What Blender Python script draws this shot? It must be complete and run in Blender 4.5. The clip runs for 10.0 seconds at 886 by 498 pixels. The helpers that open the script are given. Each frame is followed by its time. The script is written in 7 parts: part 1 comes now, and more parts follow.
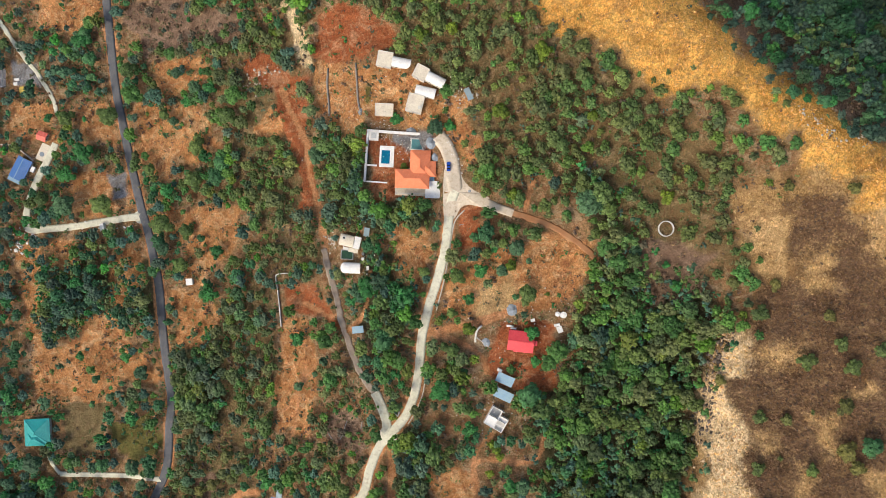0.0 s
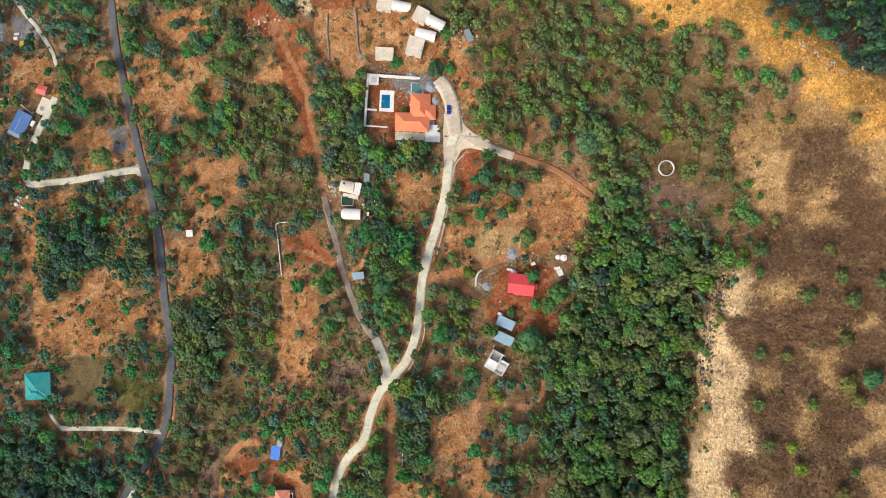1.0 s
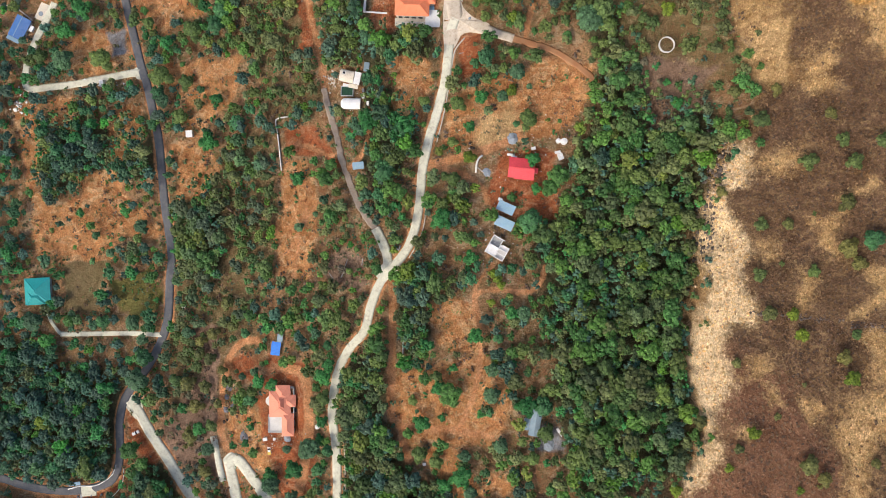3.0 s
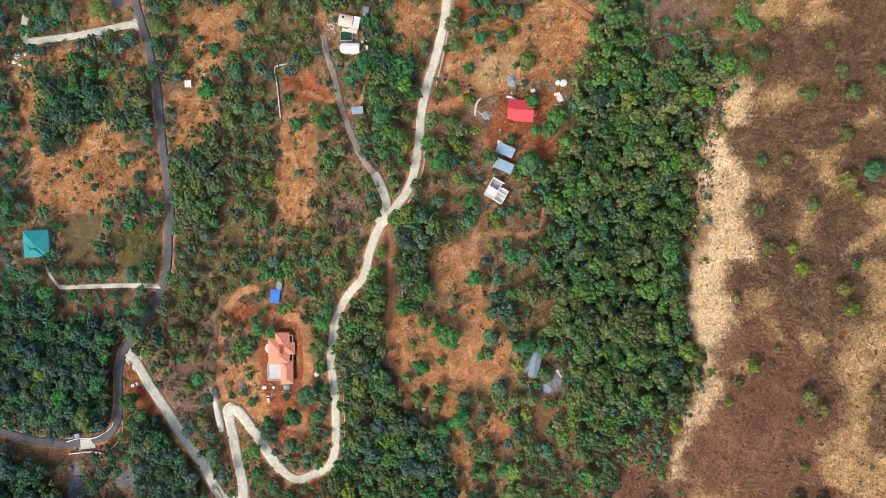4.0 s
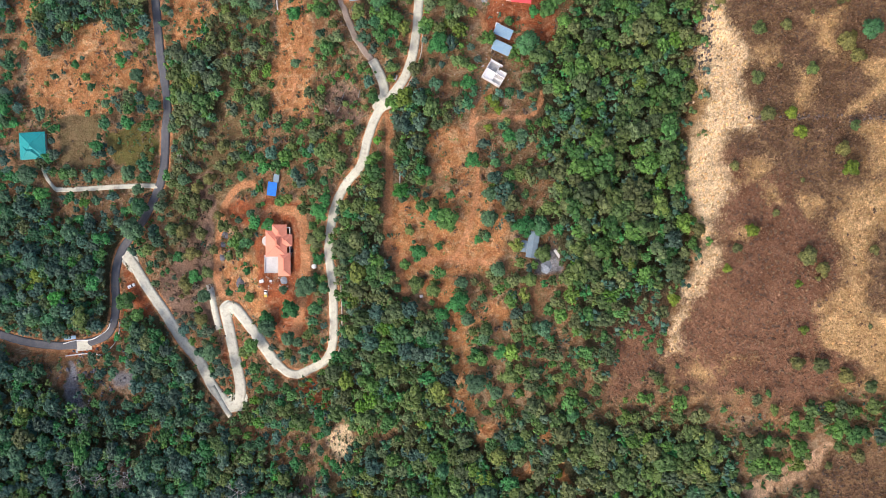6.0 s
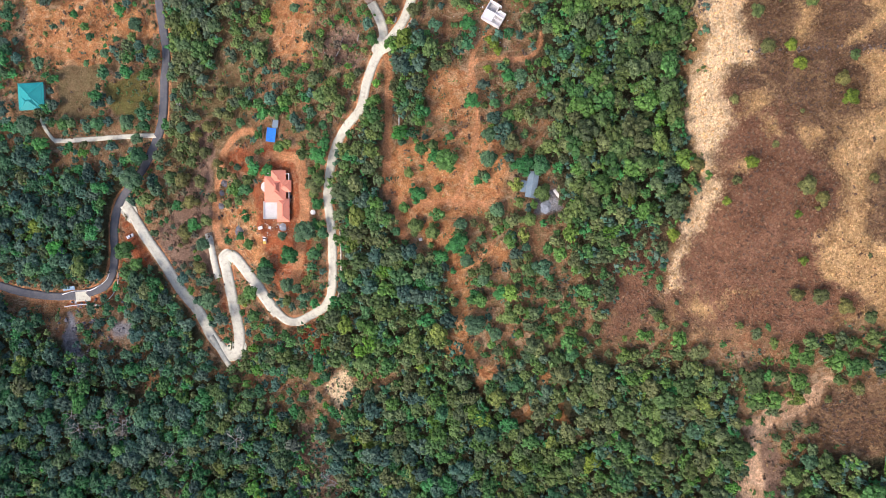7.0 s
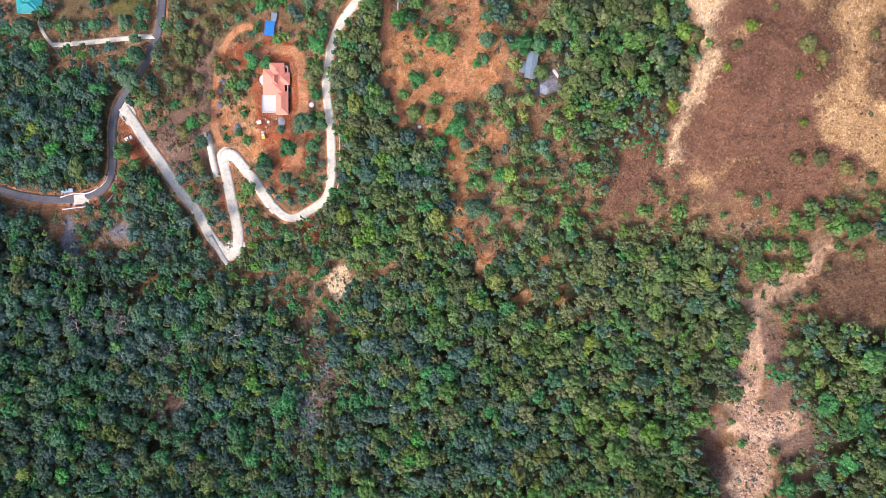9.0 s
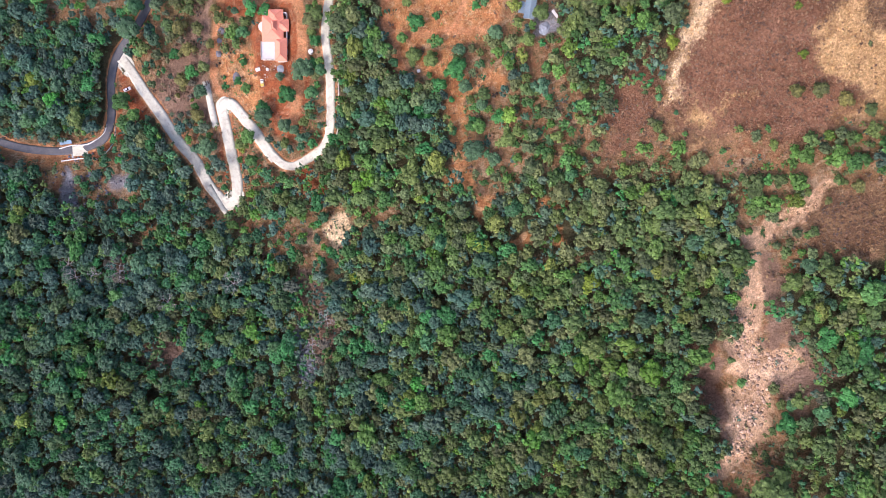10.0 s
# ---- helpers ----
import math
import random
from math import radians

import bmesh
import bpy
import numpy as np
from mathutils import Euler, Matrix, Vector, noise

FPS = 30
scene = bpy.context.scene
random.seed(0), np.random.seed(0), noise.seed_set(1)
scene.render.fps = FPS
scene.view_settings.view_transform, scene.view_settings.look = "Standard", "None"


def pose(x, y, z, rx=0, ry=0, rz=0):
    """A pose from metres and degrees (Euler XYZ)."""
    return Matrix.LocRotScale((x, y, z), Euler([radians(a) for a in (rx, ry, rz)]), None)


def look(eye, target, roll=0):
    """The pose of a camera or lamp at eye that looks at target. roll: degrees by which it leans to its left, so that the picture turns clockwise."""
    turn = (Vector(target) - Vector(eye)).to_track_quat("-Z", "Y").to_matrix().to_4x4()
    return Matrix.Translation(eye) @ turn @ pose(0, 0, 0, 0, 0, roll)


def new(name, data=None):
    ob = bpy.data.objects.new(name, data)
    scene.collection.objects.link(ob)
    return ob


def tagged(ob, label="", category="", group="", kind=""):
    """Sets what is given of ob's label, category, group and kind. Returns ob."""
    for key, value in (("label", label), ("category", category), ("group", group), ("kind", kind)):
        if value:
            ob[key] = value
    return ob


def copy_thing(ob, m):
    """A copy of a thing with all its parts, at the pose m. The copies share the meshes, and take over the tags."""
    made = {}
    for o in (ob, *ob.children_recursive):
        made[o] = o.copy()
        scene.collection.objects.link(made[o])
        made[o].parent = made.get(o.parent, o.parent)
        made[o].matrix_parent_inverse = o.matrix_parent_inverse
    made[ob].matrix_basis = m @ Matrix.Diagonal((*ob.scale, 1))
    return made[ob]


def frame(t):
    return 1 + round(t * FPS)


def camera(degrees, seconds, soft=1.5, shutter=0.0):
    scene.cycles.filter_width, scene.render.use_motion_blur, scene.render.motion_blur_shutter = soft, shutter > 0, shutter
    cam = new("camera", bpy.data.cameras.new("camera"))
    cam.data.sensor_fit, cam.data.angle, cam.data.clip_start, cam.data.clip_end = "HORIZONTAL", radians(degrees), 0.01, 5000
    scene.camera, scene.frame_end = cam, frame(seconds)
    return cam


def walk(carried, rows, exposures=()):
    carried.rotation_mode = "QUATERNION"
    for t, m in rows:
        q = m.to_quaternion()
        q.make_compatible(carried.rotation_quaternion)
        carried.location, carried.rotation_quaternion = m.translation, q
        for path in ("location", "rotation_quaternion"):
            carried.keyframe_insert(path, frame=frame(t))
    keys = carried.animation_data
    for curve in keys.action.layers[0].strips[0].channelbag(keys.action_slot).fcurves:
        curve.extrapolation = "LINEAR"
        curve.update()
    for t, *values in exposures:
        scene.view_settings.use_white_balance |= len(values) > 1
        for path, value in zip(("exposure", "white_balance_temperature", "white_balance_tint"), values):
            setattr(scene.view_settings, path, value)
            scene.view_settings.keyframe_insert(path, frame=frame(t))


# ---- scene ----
cam = camera(72.0, 10.0, 0.5)
METRES, EYE, TILT, LEAN, TURN = 262.0, 300.0, -90.0, 0.0, 0.0
ROWS = [
    (0.0, 0.0, 0.0, 0.0, 0.0, 0.0, -0.0),
    (0.5, -0.0003, -0.0, -0.0489, -0.01, -0.0, 0.04),
    (1.0, -0.0006, 0.0001, -0.0984, 0.0, 0.01, 0.08),
    (1.5, -0.0012, 0.0004, -0.1486, -0.01, 0.01, 0.11),
    (2.0, -0.0013, 0.0009, -0.1985, 0.01, -0.03, 0.15),
    (2.5, -0.0016, 0.0013, -0.2476, 0.0, -0.07, 0.18),
    (4.0, -0.0019, 0.0031, -0.396, -0.06, -0.12, 0.24),
    (4.5, -0.0017, 0.0038, -0.4463, -0.09, -0.15, 0.21),
    (5.0, -0.0011, 0.0046, -0.497, -0.12, -0.16, 0.21),
    (5.5, -0.0008, 0.0053, -0.5476, -0.14, -0.18, 0.23),
    (7.0, 0.0006, 0.0076, -0.6995, -0.16, -0.23, 0.21),
    (7.5, 0.0006, 0.0082, -0.7502, -0.15, -0.23, 0.22),
    (8.0, 0.0005, 0.0089, -0.8003, -0.15, -0.22, 0.25),
    (8.5, 0.0004, 0.0094, -0.8508, -0.16, -0.22, 0.26),
    (9.0, 0.001, 0.0102, -0.9007, -0.17, -0.23, 0.27),
    (9.5, 0.0014, 0.0108, -0.9502, -0.19, -0.24, 0.3),
    (10.0, 0.0015, 0.0113, -0.9999, -0.19, -0.26, 0.31),
]
walk(cam, [(t, pose(0, 0, EYE, TILT, LEAN, TURN) @ pose(METRES * x, METRES * y, METRES * z, 90 + pitch, roll, yaw)) for t, x, y, z, yaw, pitch, roll in ROWS],
     [(0.0, 0.46, 6280, 8), (2.5, 0.50, 6130, 10), (5.0, 0.59, 5970, 14), (7.5, 0.80, 5830, 21), (10.0, 0.96, 5680, 27)])

# ---- light ----
SUN_FROM = Vector((-0.55, -0.52, 0.70)).normalized()
sun_el = math.asin(SUN_FROM.z)
sun_az = math.atan2(SUN_FROM.x, SUN_FROM.y)
world = bpy.data.worlds.new("sky")
scene.world = world
world.use_nodes = True
wn = world.node_tree.nodes
sky = wn.new("ShaderNodeTexSky")
sky.sky_type, sky.sun_disc = "NISHITA", False
sky.sun_elevation, sky.sun_rotation = sun_el, sun_az
sky.air_density, sky.dust_density = 1.0, 5.0
world.node_tree.links.new(sky.outputs[0], wn["Background"].inputs[0])
wn["Background"].inputs[1].default_value = 0.15
sun = new("sun", bpy.data.lights.new("sun", "SUN"))
sun.data.energy, sun.data.angle, sun.data.color = 1.3, radians(15), (1.0, 0.88, 0.70)
sun.matrix_world = look(SUN_FROM * 500, (0, 0, 0))


# ---- materials ----
def mat(name, rough=0.8, metal=0.0):
    m = bpy.data.materials.new(name)
    m.use_nodes = True
    b = m.node_tree.nodes["Principled BSDF"]
    b.inputs["Roughness"].default_value, b.inputs["Metallic"].default_value = rough, metal
    b.inputs["Specular IOR Level"].default_value = 0.25
    return m, m.node_tree.nodes, m.node_tree.links, b


def feed(lk, inp, v):
    if isinstance(v, bpy.types.NodeSocket):
        lk.new(v, inp)
    elif isinstance(v, (tuple, list)):
        inp.default_value = (*v, 1) if len(v) == 3 and inp.type == "RGBA" else v
    else:
        inp.default_value = v


def blend(n, lk, f, a, b, mode="MIX"):
    x = n.new("ShaderNodeMix")
    x.data_type, x.blend_type = "RGBA", mode
    feed(lk, x.inputs["Factor"], f)
    feed(lk, x.inputs["A"], a)
    feed(lk, x.inputs["B"], b)
    return x.outputs["Result"]


def place(n, lk, scale=(1, 1, 1)):
    g = n.new("ShaderNodeNewGeometry")
    mp = n.new("ShaderNodeMapping")
    mp.inputs["Scale"].default_value = scale
    lk.new(g.outputs["Position"], mp.inputs["Vector"])
    return mp.outputs[0]


def grain(n, lk, vec, scale, detail=4, rough=0.6, lo=0.35, hi=0.65, distort=0.0):
    t = n.new("ShaderNodeTexNoise")
    t.inputs["Scale"].default_value, t.inputs["Detail"].default_value = scale, detail
    t.inputs["Roughness"].default_value, t.inputs["Distortion"].default_value = rough, distort
    lk.new(vec, t.inputs["Vector"])
    r = n.new("ShaderNodeMapRange")
    r.inputs[1].default_value, r.inputs[2].default_value = lo, hi
    lk.new(t.outputs["Fac"], r.inputs[0])
    return r.outputs[0]


def math_node(n, lk, op, a, b):
    x = n.new("ShaderNodeMath")
    x.operation, x.use_clamp = op, True
    feed(lk, x.inputs[0], a)
    feed(lk, x.inputs[1], b)
    return x.outputs[0]


def relief(n, lk, bsdf, h, strength=0.5, dist=0.2):
    b = n.new("ShaderNodeBump")
    b.inputs["Strength"].default_value, b.inputs["Distance"].default_value = strength, dist
    lk.new(h, b.inputs["Height"])
    lk.new(b.outputs[0], bsdf.inputs["Normal"])


def surface(name, c1, c2, c3=None, big=0.15, small=2.0, rough=0.85, bump=0.4, metal=0.0, spots=0.5, island=0.0):
    """Two mottled colours, a third in patches, and a fine relief."""
    m, n, lk, b = mat(name, rough, metal)
    v = place(n, lk)
    col = blend(n, lk, grain(n, lk, v, big, 5), c1, c2)
    if c3:
        col = blend(n, lk, math_node(n, lk, "MULTIPLY", grain(n, lk, v, big * 4, 6, 0.7, 0.5, 0.7), spots), col, c3)
    if island:
        g = n.new("ShaderNodeNewGeometry")
        col = blend(n, lk, island, col, blend(n, lk, g.outputs["Random Per Island"], (0.25, 0.24, 0.24), (1.4, 1.35, 1.3)), "MULTIPLY")
    fine = grain(n, lk, v, small, 6, 0.7, 0.25, 0.75)
    col = blend(n, lk, 0.35, col, blend(n, lk, fine, (0.25, 0.25, 0.25), (1, 1, 1)), "MULTIPLY")
    lk.new(col, b.inputs["Base Color"])
    relief(n, lk, b, fine, bump, 0.08)
    return m


concrete = surface("concrete_road", (0.70, 0.675, 0.52), (0.56, 0.535, 0.41), (0.36, 0.29, 0.21), 0.14, 2.5, 0.9, 0.3, spots=0.65)
asphalt = surface("worn_asphalt", (0.100, 0.104, 0.112), (0.14, 0.138, 0.142), (0.21, 0.18, 0.15), 0.12, 3.0, 0.85, 0.3)
dusty_concrete = surface("dusty_concrete", (0.66, 0.56, 0.43), (0.50, 0.42, 0.32), (0.40, 0.30, 0.20), 0.16, 2.5, 0.9, 0.3, spots=0.7)
dirt_road = surface("dirt_track", (0.34, 0.15, 0.065), (0.40, 0.21, 0.10), (0.28, 0.11, 0.05), 0.2, 2.0, 0.95, 0.5)
grey_road = surface("dusty_track", (0.37, 0.30, 0.235), (0.29, 0.225, 0.17), (0.27, 0.16, 0.09), 0.2, 2.0, 0.95, 0.5)


def soil():
    """Ground: soil kinds by painted zones, each with grain at three scales."""
    m, n, lk, b = mat("hillside_soil", 0.95)
    b.inputs["Specular IOR Level"].default_value = 0.05
    v = place(n, lk)
    wide = grain(n, lk, v, 0.035, 6, 0.65, 0.38, 0.62, 0.6)
    blot = grain(n, lk, v, 0.075, 8, 0.72, 0.36, 0.64, 1.2)
    mid = grain(n, lk, v, 0.24, 8, 0.78, 0.36, 0.64, 0.8)
    fine = grain(n, lk, v, 1.1, 8, 0.85, 0.33, 0.67)
    speck = grain(n, lk, v, 2.6, 4, 0.8, 0.52, 0.66)
    tuft = grain(n, lk, place(n, lk, (1.5, 1.0, 1.0)), 0.5, 8, 0.85, 0.48, 0.60, 0.8)
    wisp = grain(n, lk, place(n, lk, (2.2, 0.7, 1.0)), 0.7, 6, 0.75, 0.38, 0.60, 1.5)
    split = {}
    for layer in ("zone_a", "zone_b", "zone_c", "zone_d"):
        z, s = n.new("ShaderNodeVertexColor"), n.new("ShaderNodeSeparateColor")
        z.layer_name = layer
        lk.new(z.outputs[0], s.inputs[0])
        split[layer[-1]] = [*s.outputs, z.outputs["Alpha"]]
    za, zb, zc, zd = (split[k] for k in "abcd")
    base = blend(n, lk, mid, (0.40, 0.190, 0.088), (0.26, 0.180, 0.098))
    base = blend(n, lk, wide, base, (0.40, 0.225, 0.115))
    base = blend(n, lk, 1.0, base, blend(n, lk, blot, (0.62, 0.62, 0.60), (1.25, 1.25, 1.25)), "MULTIPLY")
    base = blend(n, lk, math_node(n, lk, "MULTIPLY", tuft, 0.7), base, (0.105, 0.105, 0.040))
    pale_patch = grain(n, lk, place(n, lk, (1.0, 1.25, 1.0)), 0.10, 9, 0.80, 0.51, 0.56, 1.5)
    red_patch = grain(n, lk, place(n, lk, (1.2, 0.9, 1.3)), 0.13, 9, 0.80, 0.535, 0.585, 1.5)
    weeds = grain(n, lk, place(n, lk, (0.9, 1.1, 1.7)), 0.32, 9, 0.85, 0.545, 0.60, 1.0)

    def patchy(c, pale, red, green, k=0.8):
        """Bare pale spots, red-brown spots and thin weeds over a soil colour."""
        c = blend(n, lk, math_node(n, lk, "MULTIPLY", pale_patch, k), c, pale)
        c = blend(n, lk, math_node(n, lk, "MULTIPLY", red_patch, k), c, red)
        return blend(n, lk, math_node(n, lk, "MULTIPLY", weeds, k), c, green)

    base = patchy(base, (0.46, 0.33, 0.20), (0.26, 0.115, 0.055), (0.125, 0.140, 0.052))
    # weight, two colours, share of dark tufts and their colour
    kinds = [
        (zd[1], (0.215, 0.155, 0.075), (0.27, 0.165, 0.078), 0.7, (0.115, 0.115, 0.045)),   # olive dry bush ground
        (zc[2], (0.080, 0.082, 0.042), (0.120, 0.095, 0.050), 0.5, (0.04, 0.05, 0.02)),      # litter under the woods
        (za[1], (0.55, 0.220, 0.080), (0.68, 0.36, 0.145), 0.45, (0.28, 0.135, 0.056)),     # orange dry earth
        (za[0], (0.47, 0.135, 0.046), (0.34, 0.105, 0.044), 0.35, (0.46, 0.21, 0.10)),      # red cut earth
        (zb[0], (0.26, 0.165, 0.112), (0.37, 0.245, 0.165), 0.5, (0.16, 0.11, 0.075)),        # dead brush
        (zc[0], (0.21, 0.165, 0.075), (0.27, 0.185, 0.095), 0.4, (0.15, 0.13, 0.05)),        # mown field
        (zc[1], (0.17, 0.165, 0.050), (0.22, 0.17, 0.060), 0.5, (0.10, 0.12, 0.03)),         # grass
        (za[2], (0.60, 0.41, 0.19), (0.46, 0.28, 0.115), 0.55, (0.29, 0.17, 0.075)),      # straw hillside
        (zb[1], (0.145, 0.086, 0.052), (0.200, 0.118, 0.066), 0.30, (0.27, 0.165, 0.085)),  # brown scrub
        (zd[2], (0.30, 0.155, 0.088), (0.22, 0.115, 0.070), 0.35, (0.38, 0.22, 0.12)),         # reddish dead scrub
        (zc[3], (1.0, 0.62, 0.17), (0.86, 0.42, 0.10), 0.35, (0.38, 0.19, 0.055)),         # straw ridge, sunlit glow put into its gold
        (zd[3], (0.98, 0.79, 0.51), (0.88, 0.66, 0.38), 0.15, (0.44, 0.28, 0.14)),           # bare cream bank
        (zb[2], (0.74, 0.52, 0.26), (0.58, 0.37, 0.17), 0.30, (0.40, 0.24, 0.10)),           # pale cut bank
        (za[3], (0.33, 0.33, 0.33), (0.24, 0.24, 0.25), 0.3, (0.30, 0.2, 0.13)),             # gravel
        (zb[3], (0.86, 0.64, 0.43), (0.68, 0.44, 0.26), 0.45, (0.30, 0.19, 0.125)),          # gully
        (zd[0], (0.62, 0.265, 0.105), (0.70, 0.38, 0.19), 0.15, (0.36, 0.15, 0.065)),        # wheel tracks
    ]
    col = base
    ragged = blend(n, lk, 0.5, mid, tuft)
    for w, c1, c2, share, c3 in kinds:
        e = n.new("ShaderNodeMath")
        e.operation, e.use_clamp = "MULTIPLY_ADD", True
        sub = n.new("ShaderNodeMath")
        sub.operation = "MULTIPLY_ADD"
        lk.new(ragged, sub.inputs[0])
        sub.inputs[1].default_value, sub.inputs[2].default_value = (1.5, -1.25) if w in (zb[1], zb[2], zc[3], zd[2], zd[3]) else  (0.9, -0.85)
        lk.new(w, e.inputs[0])
        e.inputs[1].default_value = 2.1
        lk.new(sub.outputs[0], e.inputs[2])
        own = blend(n, lk, mid, c1, c2)
        if w is za[1]:
            own = patchy(own, (0.74, 0.48, 0.25), (0.34, 0.12, 0.052), (0.18, 0.165, 0.062), 0.8)
        if w is za[0]:
            own = patchy(own, (0.58, 0.30, 0.16), (0.24, 0.075, 0.036), (0.28, 0.17, 0.08), 0.75)
        if w is zd[1]:
            own = patchy(own, (0.38, 0.27, 0.15), (0.24, 0.12, 0.06), (0.12, 0.13, 0.05), 0.75)
        if w is zb[1]:
            own = blend(n, lk, math_node(n, lk, "MULTIPLY", grain(n, lk, v, 0.07, 9, 0.80, 0.49, 0.60, 1.4), 0.55), own, blend(n, lk, mid, (0.44, 0.29, 0.14), (0.30, 0.18, 0.09)))
            own = blend(n, lk, math_node(n, lk, "MULTIPLY", grain(n, lk, place(n, lk, (0.7, 1.3, 1)), 0.30, 8, 0.8, 0.52, 0.62, 1.2), 0.6), own, (0.46, 0.31, 0.15))
            own = blend(n, lk, math_node(n, lk, "MULTIPLY", grain(n, lk, place(n, lk, (0.8, 1.1, 1)), 0.085, 8, 0.75, 0.52, 0.66, 1.0), 0.85), own, (0.125, 0.080, 0.055))
        if w in (za[2], zb[2], zb[3], zc[3], zd[3]):
            own = blend(n, lk, math_node(n, lk, "MULTIPLY", grain(n, lk, place(n, lk, (0.9, 1.2, 1.0)), 0.12, 9, 0.82, 0.50, 0.58, 1.5), 0.15 if w is zd[3] else 0.35 if w is zb[3] else 0.55), own, (0.36, 0.205, 0.10))
            own = blend(n, lk, 1.0, own, blend(n, lk, wisp, (0.70, 0.66, 0.58), (1.28, 1.28, 1.28)), "MULTIPLY")
        own = blend(n, lk, 0.4 if w is zd[3] else 1.0, own, blend(n, lk, blot, (0.66, 0.62, 0.58), (1.22, 1.25, 1.28)), "MULTIPLY")
        own = blend(n, lk, math_node(n, lk, "MULTIPLY", tuft, share), own, c3)
        col = blend(n, lk, e.outputs[0], col, own)
    col = blend(n, lk, 1.0, col, blend(n, lk, fine, (0.46, 0.44, 0.42), (1.48, 1.48, 1.48)), "MULTIPLY")
    col = blend(n, lk, math_node(n, lk, "MULTIPLY", speck, 0.28), col, (0.06, 0.045, 0.025))
    lk.new(col, b.inputs["Base Color"])
    relief(n, lk, b, fine, 0.9, 0.7)
    return m


soil_mat = soil()


def leaf(name, own):
    """Foliage: tint by tree, small change from leaf to leaf."""
    m, n, lk, b = mat(name, 0.5)
    b.inputs["Specular IOR Level"].default_value = 0.35
    g = n.new("ShaderNodeNewGeometry")
    a = n.new("ShaderNodeVertexColor")
    a.layer_name = "tint"
    col = a.outputs[0]
    if own:
        i = n.new("ShaderNodeObjectInfo")
        col = blend(n, lk, i.outputs["Random"], blend(n, lk, 0.75, col, (0.55, 0.55, 0.5), "MULTIPLY"), blend(n, lk, 1.0, col, (1.3, 1.15, 1.0), "MULTIPLY"))
    dark = blend(n, lk, g.outputs["Random Per Island"], (0.88, 0.89, 0.90), (1.13, 1.12, 1.10))
    col = blend(n, lk, 1.0, col, dark, "MULTIPLY")
    spray = grain(n, lk, place(n, lk), 0.85, 3, 0.7, 0.34, 0.66)
    col = blend(n, lk, 1.0, col, blend(n, lk, spray, (0.54, 0.56, 0.60), (1.52, 1.50, 1.42)), "MULTIPLY")
    relief(n, lk, b, grain(n, lk, place(n, lk), 2.2, 3, 0.7, 0.3, 0.7), 0.5, 0.4)
    lk.new(col, b.inputs["Base Color"])
    tr = n.new("ShaderNodeBsdfTranslucent")
    mx = n.new("ShaderNodeMixShader")
    mx.inputs[0].default_value = 0.33
    lk.new(col, tr.inputs[0])
    lk.new(b.outputs[0], mx.inputs[1])
    lk.new(tr.outputs[0], mx.inputs[2])
    lk.new(mx.outputs[0], n["Material Output"].inputs[0])
    return m


leaf_wood = leaf("woodland_leaves", False)
leaf_tree = leaf("tree_leaves", True)
bark = surface("bark", (0.14, 0.10, 0.07), (0.22, 0.17, 0.12), None, 2.0, 8.0, 0.9, 0.6)


# ---- mesh tools ----
def part(name, bm, material, parent=None, label=""):
    me = bpy.data.meshes.new(name)
    bm.normal_update()
    bm.to_mesh(me)
    bm.free()
    if material:
        me.materials.append(material)
    ob = new(name, me)
    if parent:
        ob.parent = parent
    if label:
        ob["label"] = label
    return ob


def mesh_object(name, verts, faces, material, colours=None, parent=None):
    """An object from arrays: verts (n, 3), faces (m, 3 or 4), and float colours by layer name."""
    me = bpy.data.meshes.new(name)
    verts, faces = np.asarray(verts, np.float32), np.asarray(faces, np.int32)
    k = faces.shape[1]
    me.vertices.add(len(verts))
    me.vertices.foreach_set("co", verts.ravel())
    me.loops.add(faces.size)
    me.loops.foreach_set("vertex_index", faces.ravel())
    me.polygons.add(len(faces))
    me.polygons.foreach_set("loop_start", np.arange(0, faces.size, k, dtype=np.int32))
    me.update(calc_edges=True)
    for layer, c in (colours or {}).items():
        me.color_attributes.new(layer, "FLOAT_COLOR", "POINT").data.foreach_set("color", np.asarray(c, np.float32).ravel())
    me.materials.append(material)
    ob = new(name, me)
    if parent:
        ob.parent = parent
    return ob


LATTICE = np.random.RandomState(7).rand(256, 256)


def vnoise(x, y, size):
    """Smooth value noise, 0 to 1, with features of that size in metres."""
    u, v = np.asarray(x) / size, np.asarray(y) / size
    i, j = np.floor(u).astype(int), np.floor(v).astype(int)
    a, b = u - i, v - j
    a, b = a * a * (3 - 2 * a), b * b * (3 - 2 * b)
    g = lambda p, q: LATTICE[p % 256, q % 256]
    return (g(i, j) * (1 - a) + g(i + 1, j) * a) * (1 - b) + (g(i, j + 1) * (1 - a) + g(i + 1, j + 1) * a) * b


def fbm(x, y, size):
    return vnoise(x, y, size) * 0.55 + vnoise(x + 31, y + 17, size / 2.3) * 0.3 + vnoise(x + 5, y + 71, size / 5.1) * 0.15


# ---- the lie of the land ----
def logistic(t):
    return 1 / (1 + np.exp(-np.clip(t, -40, 40)))


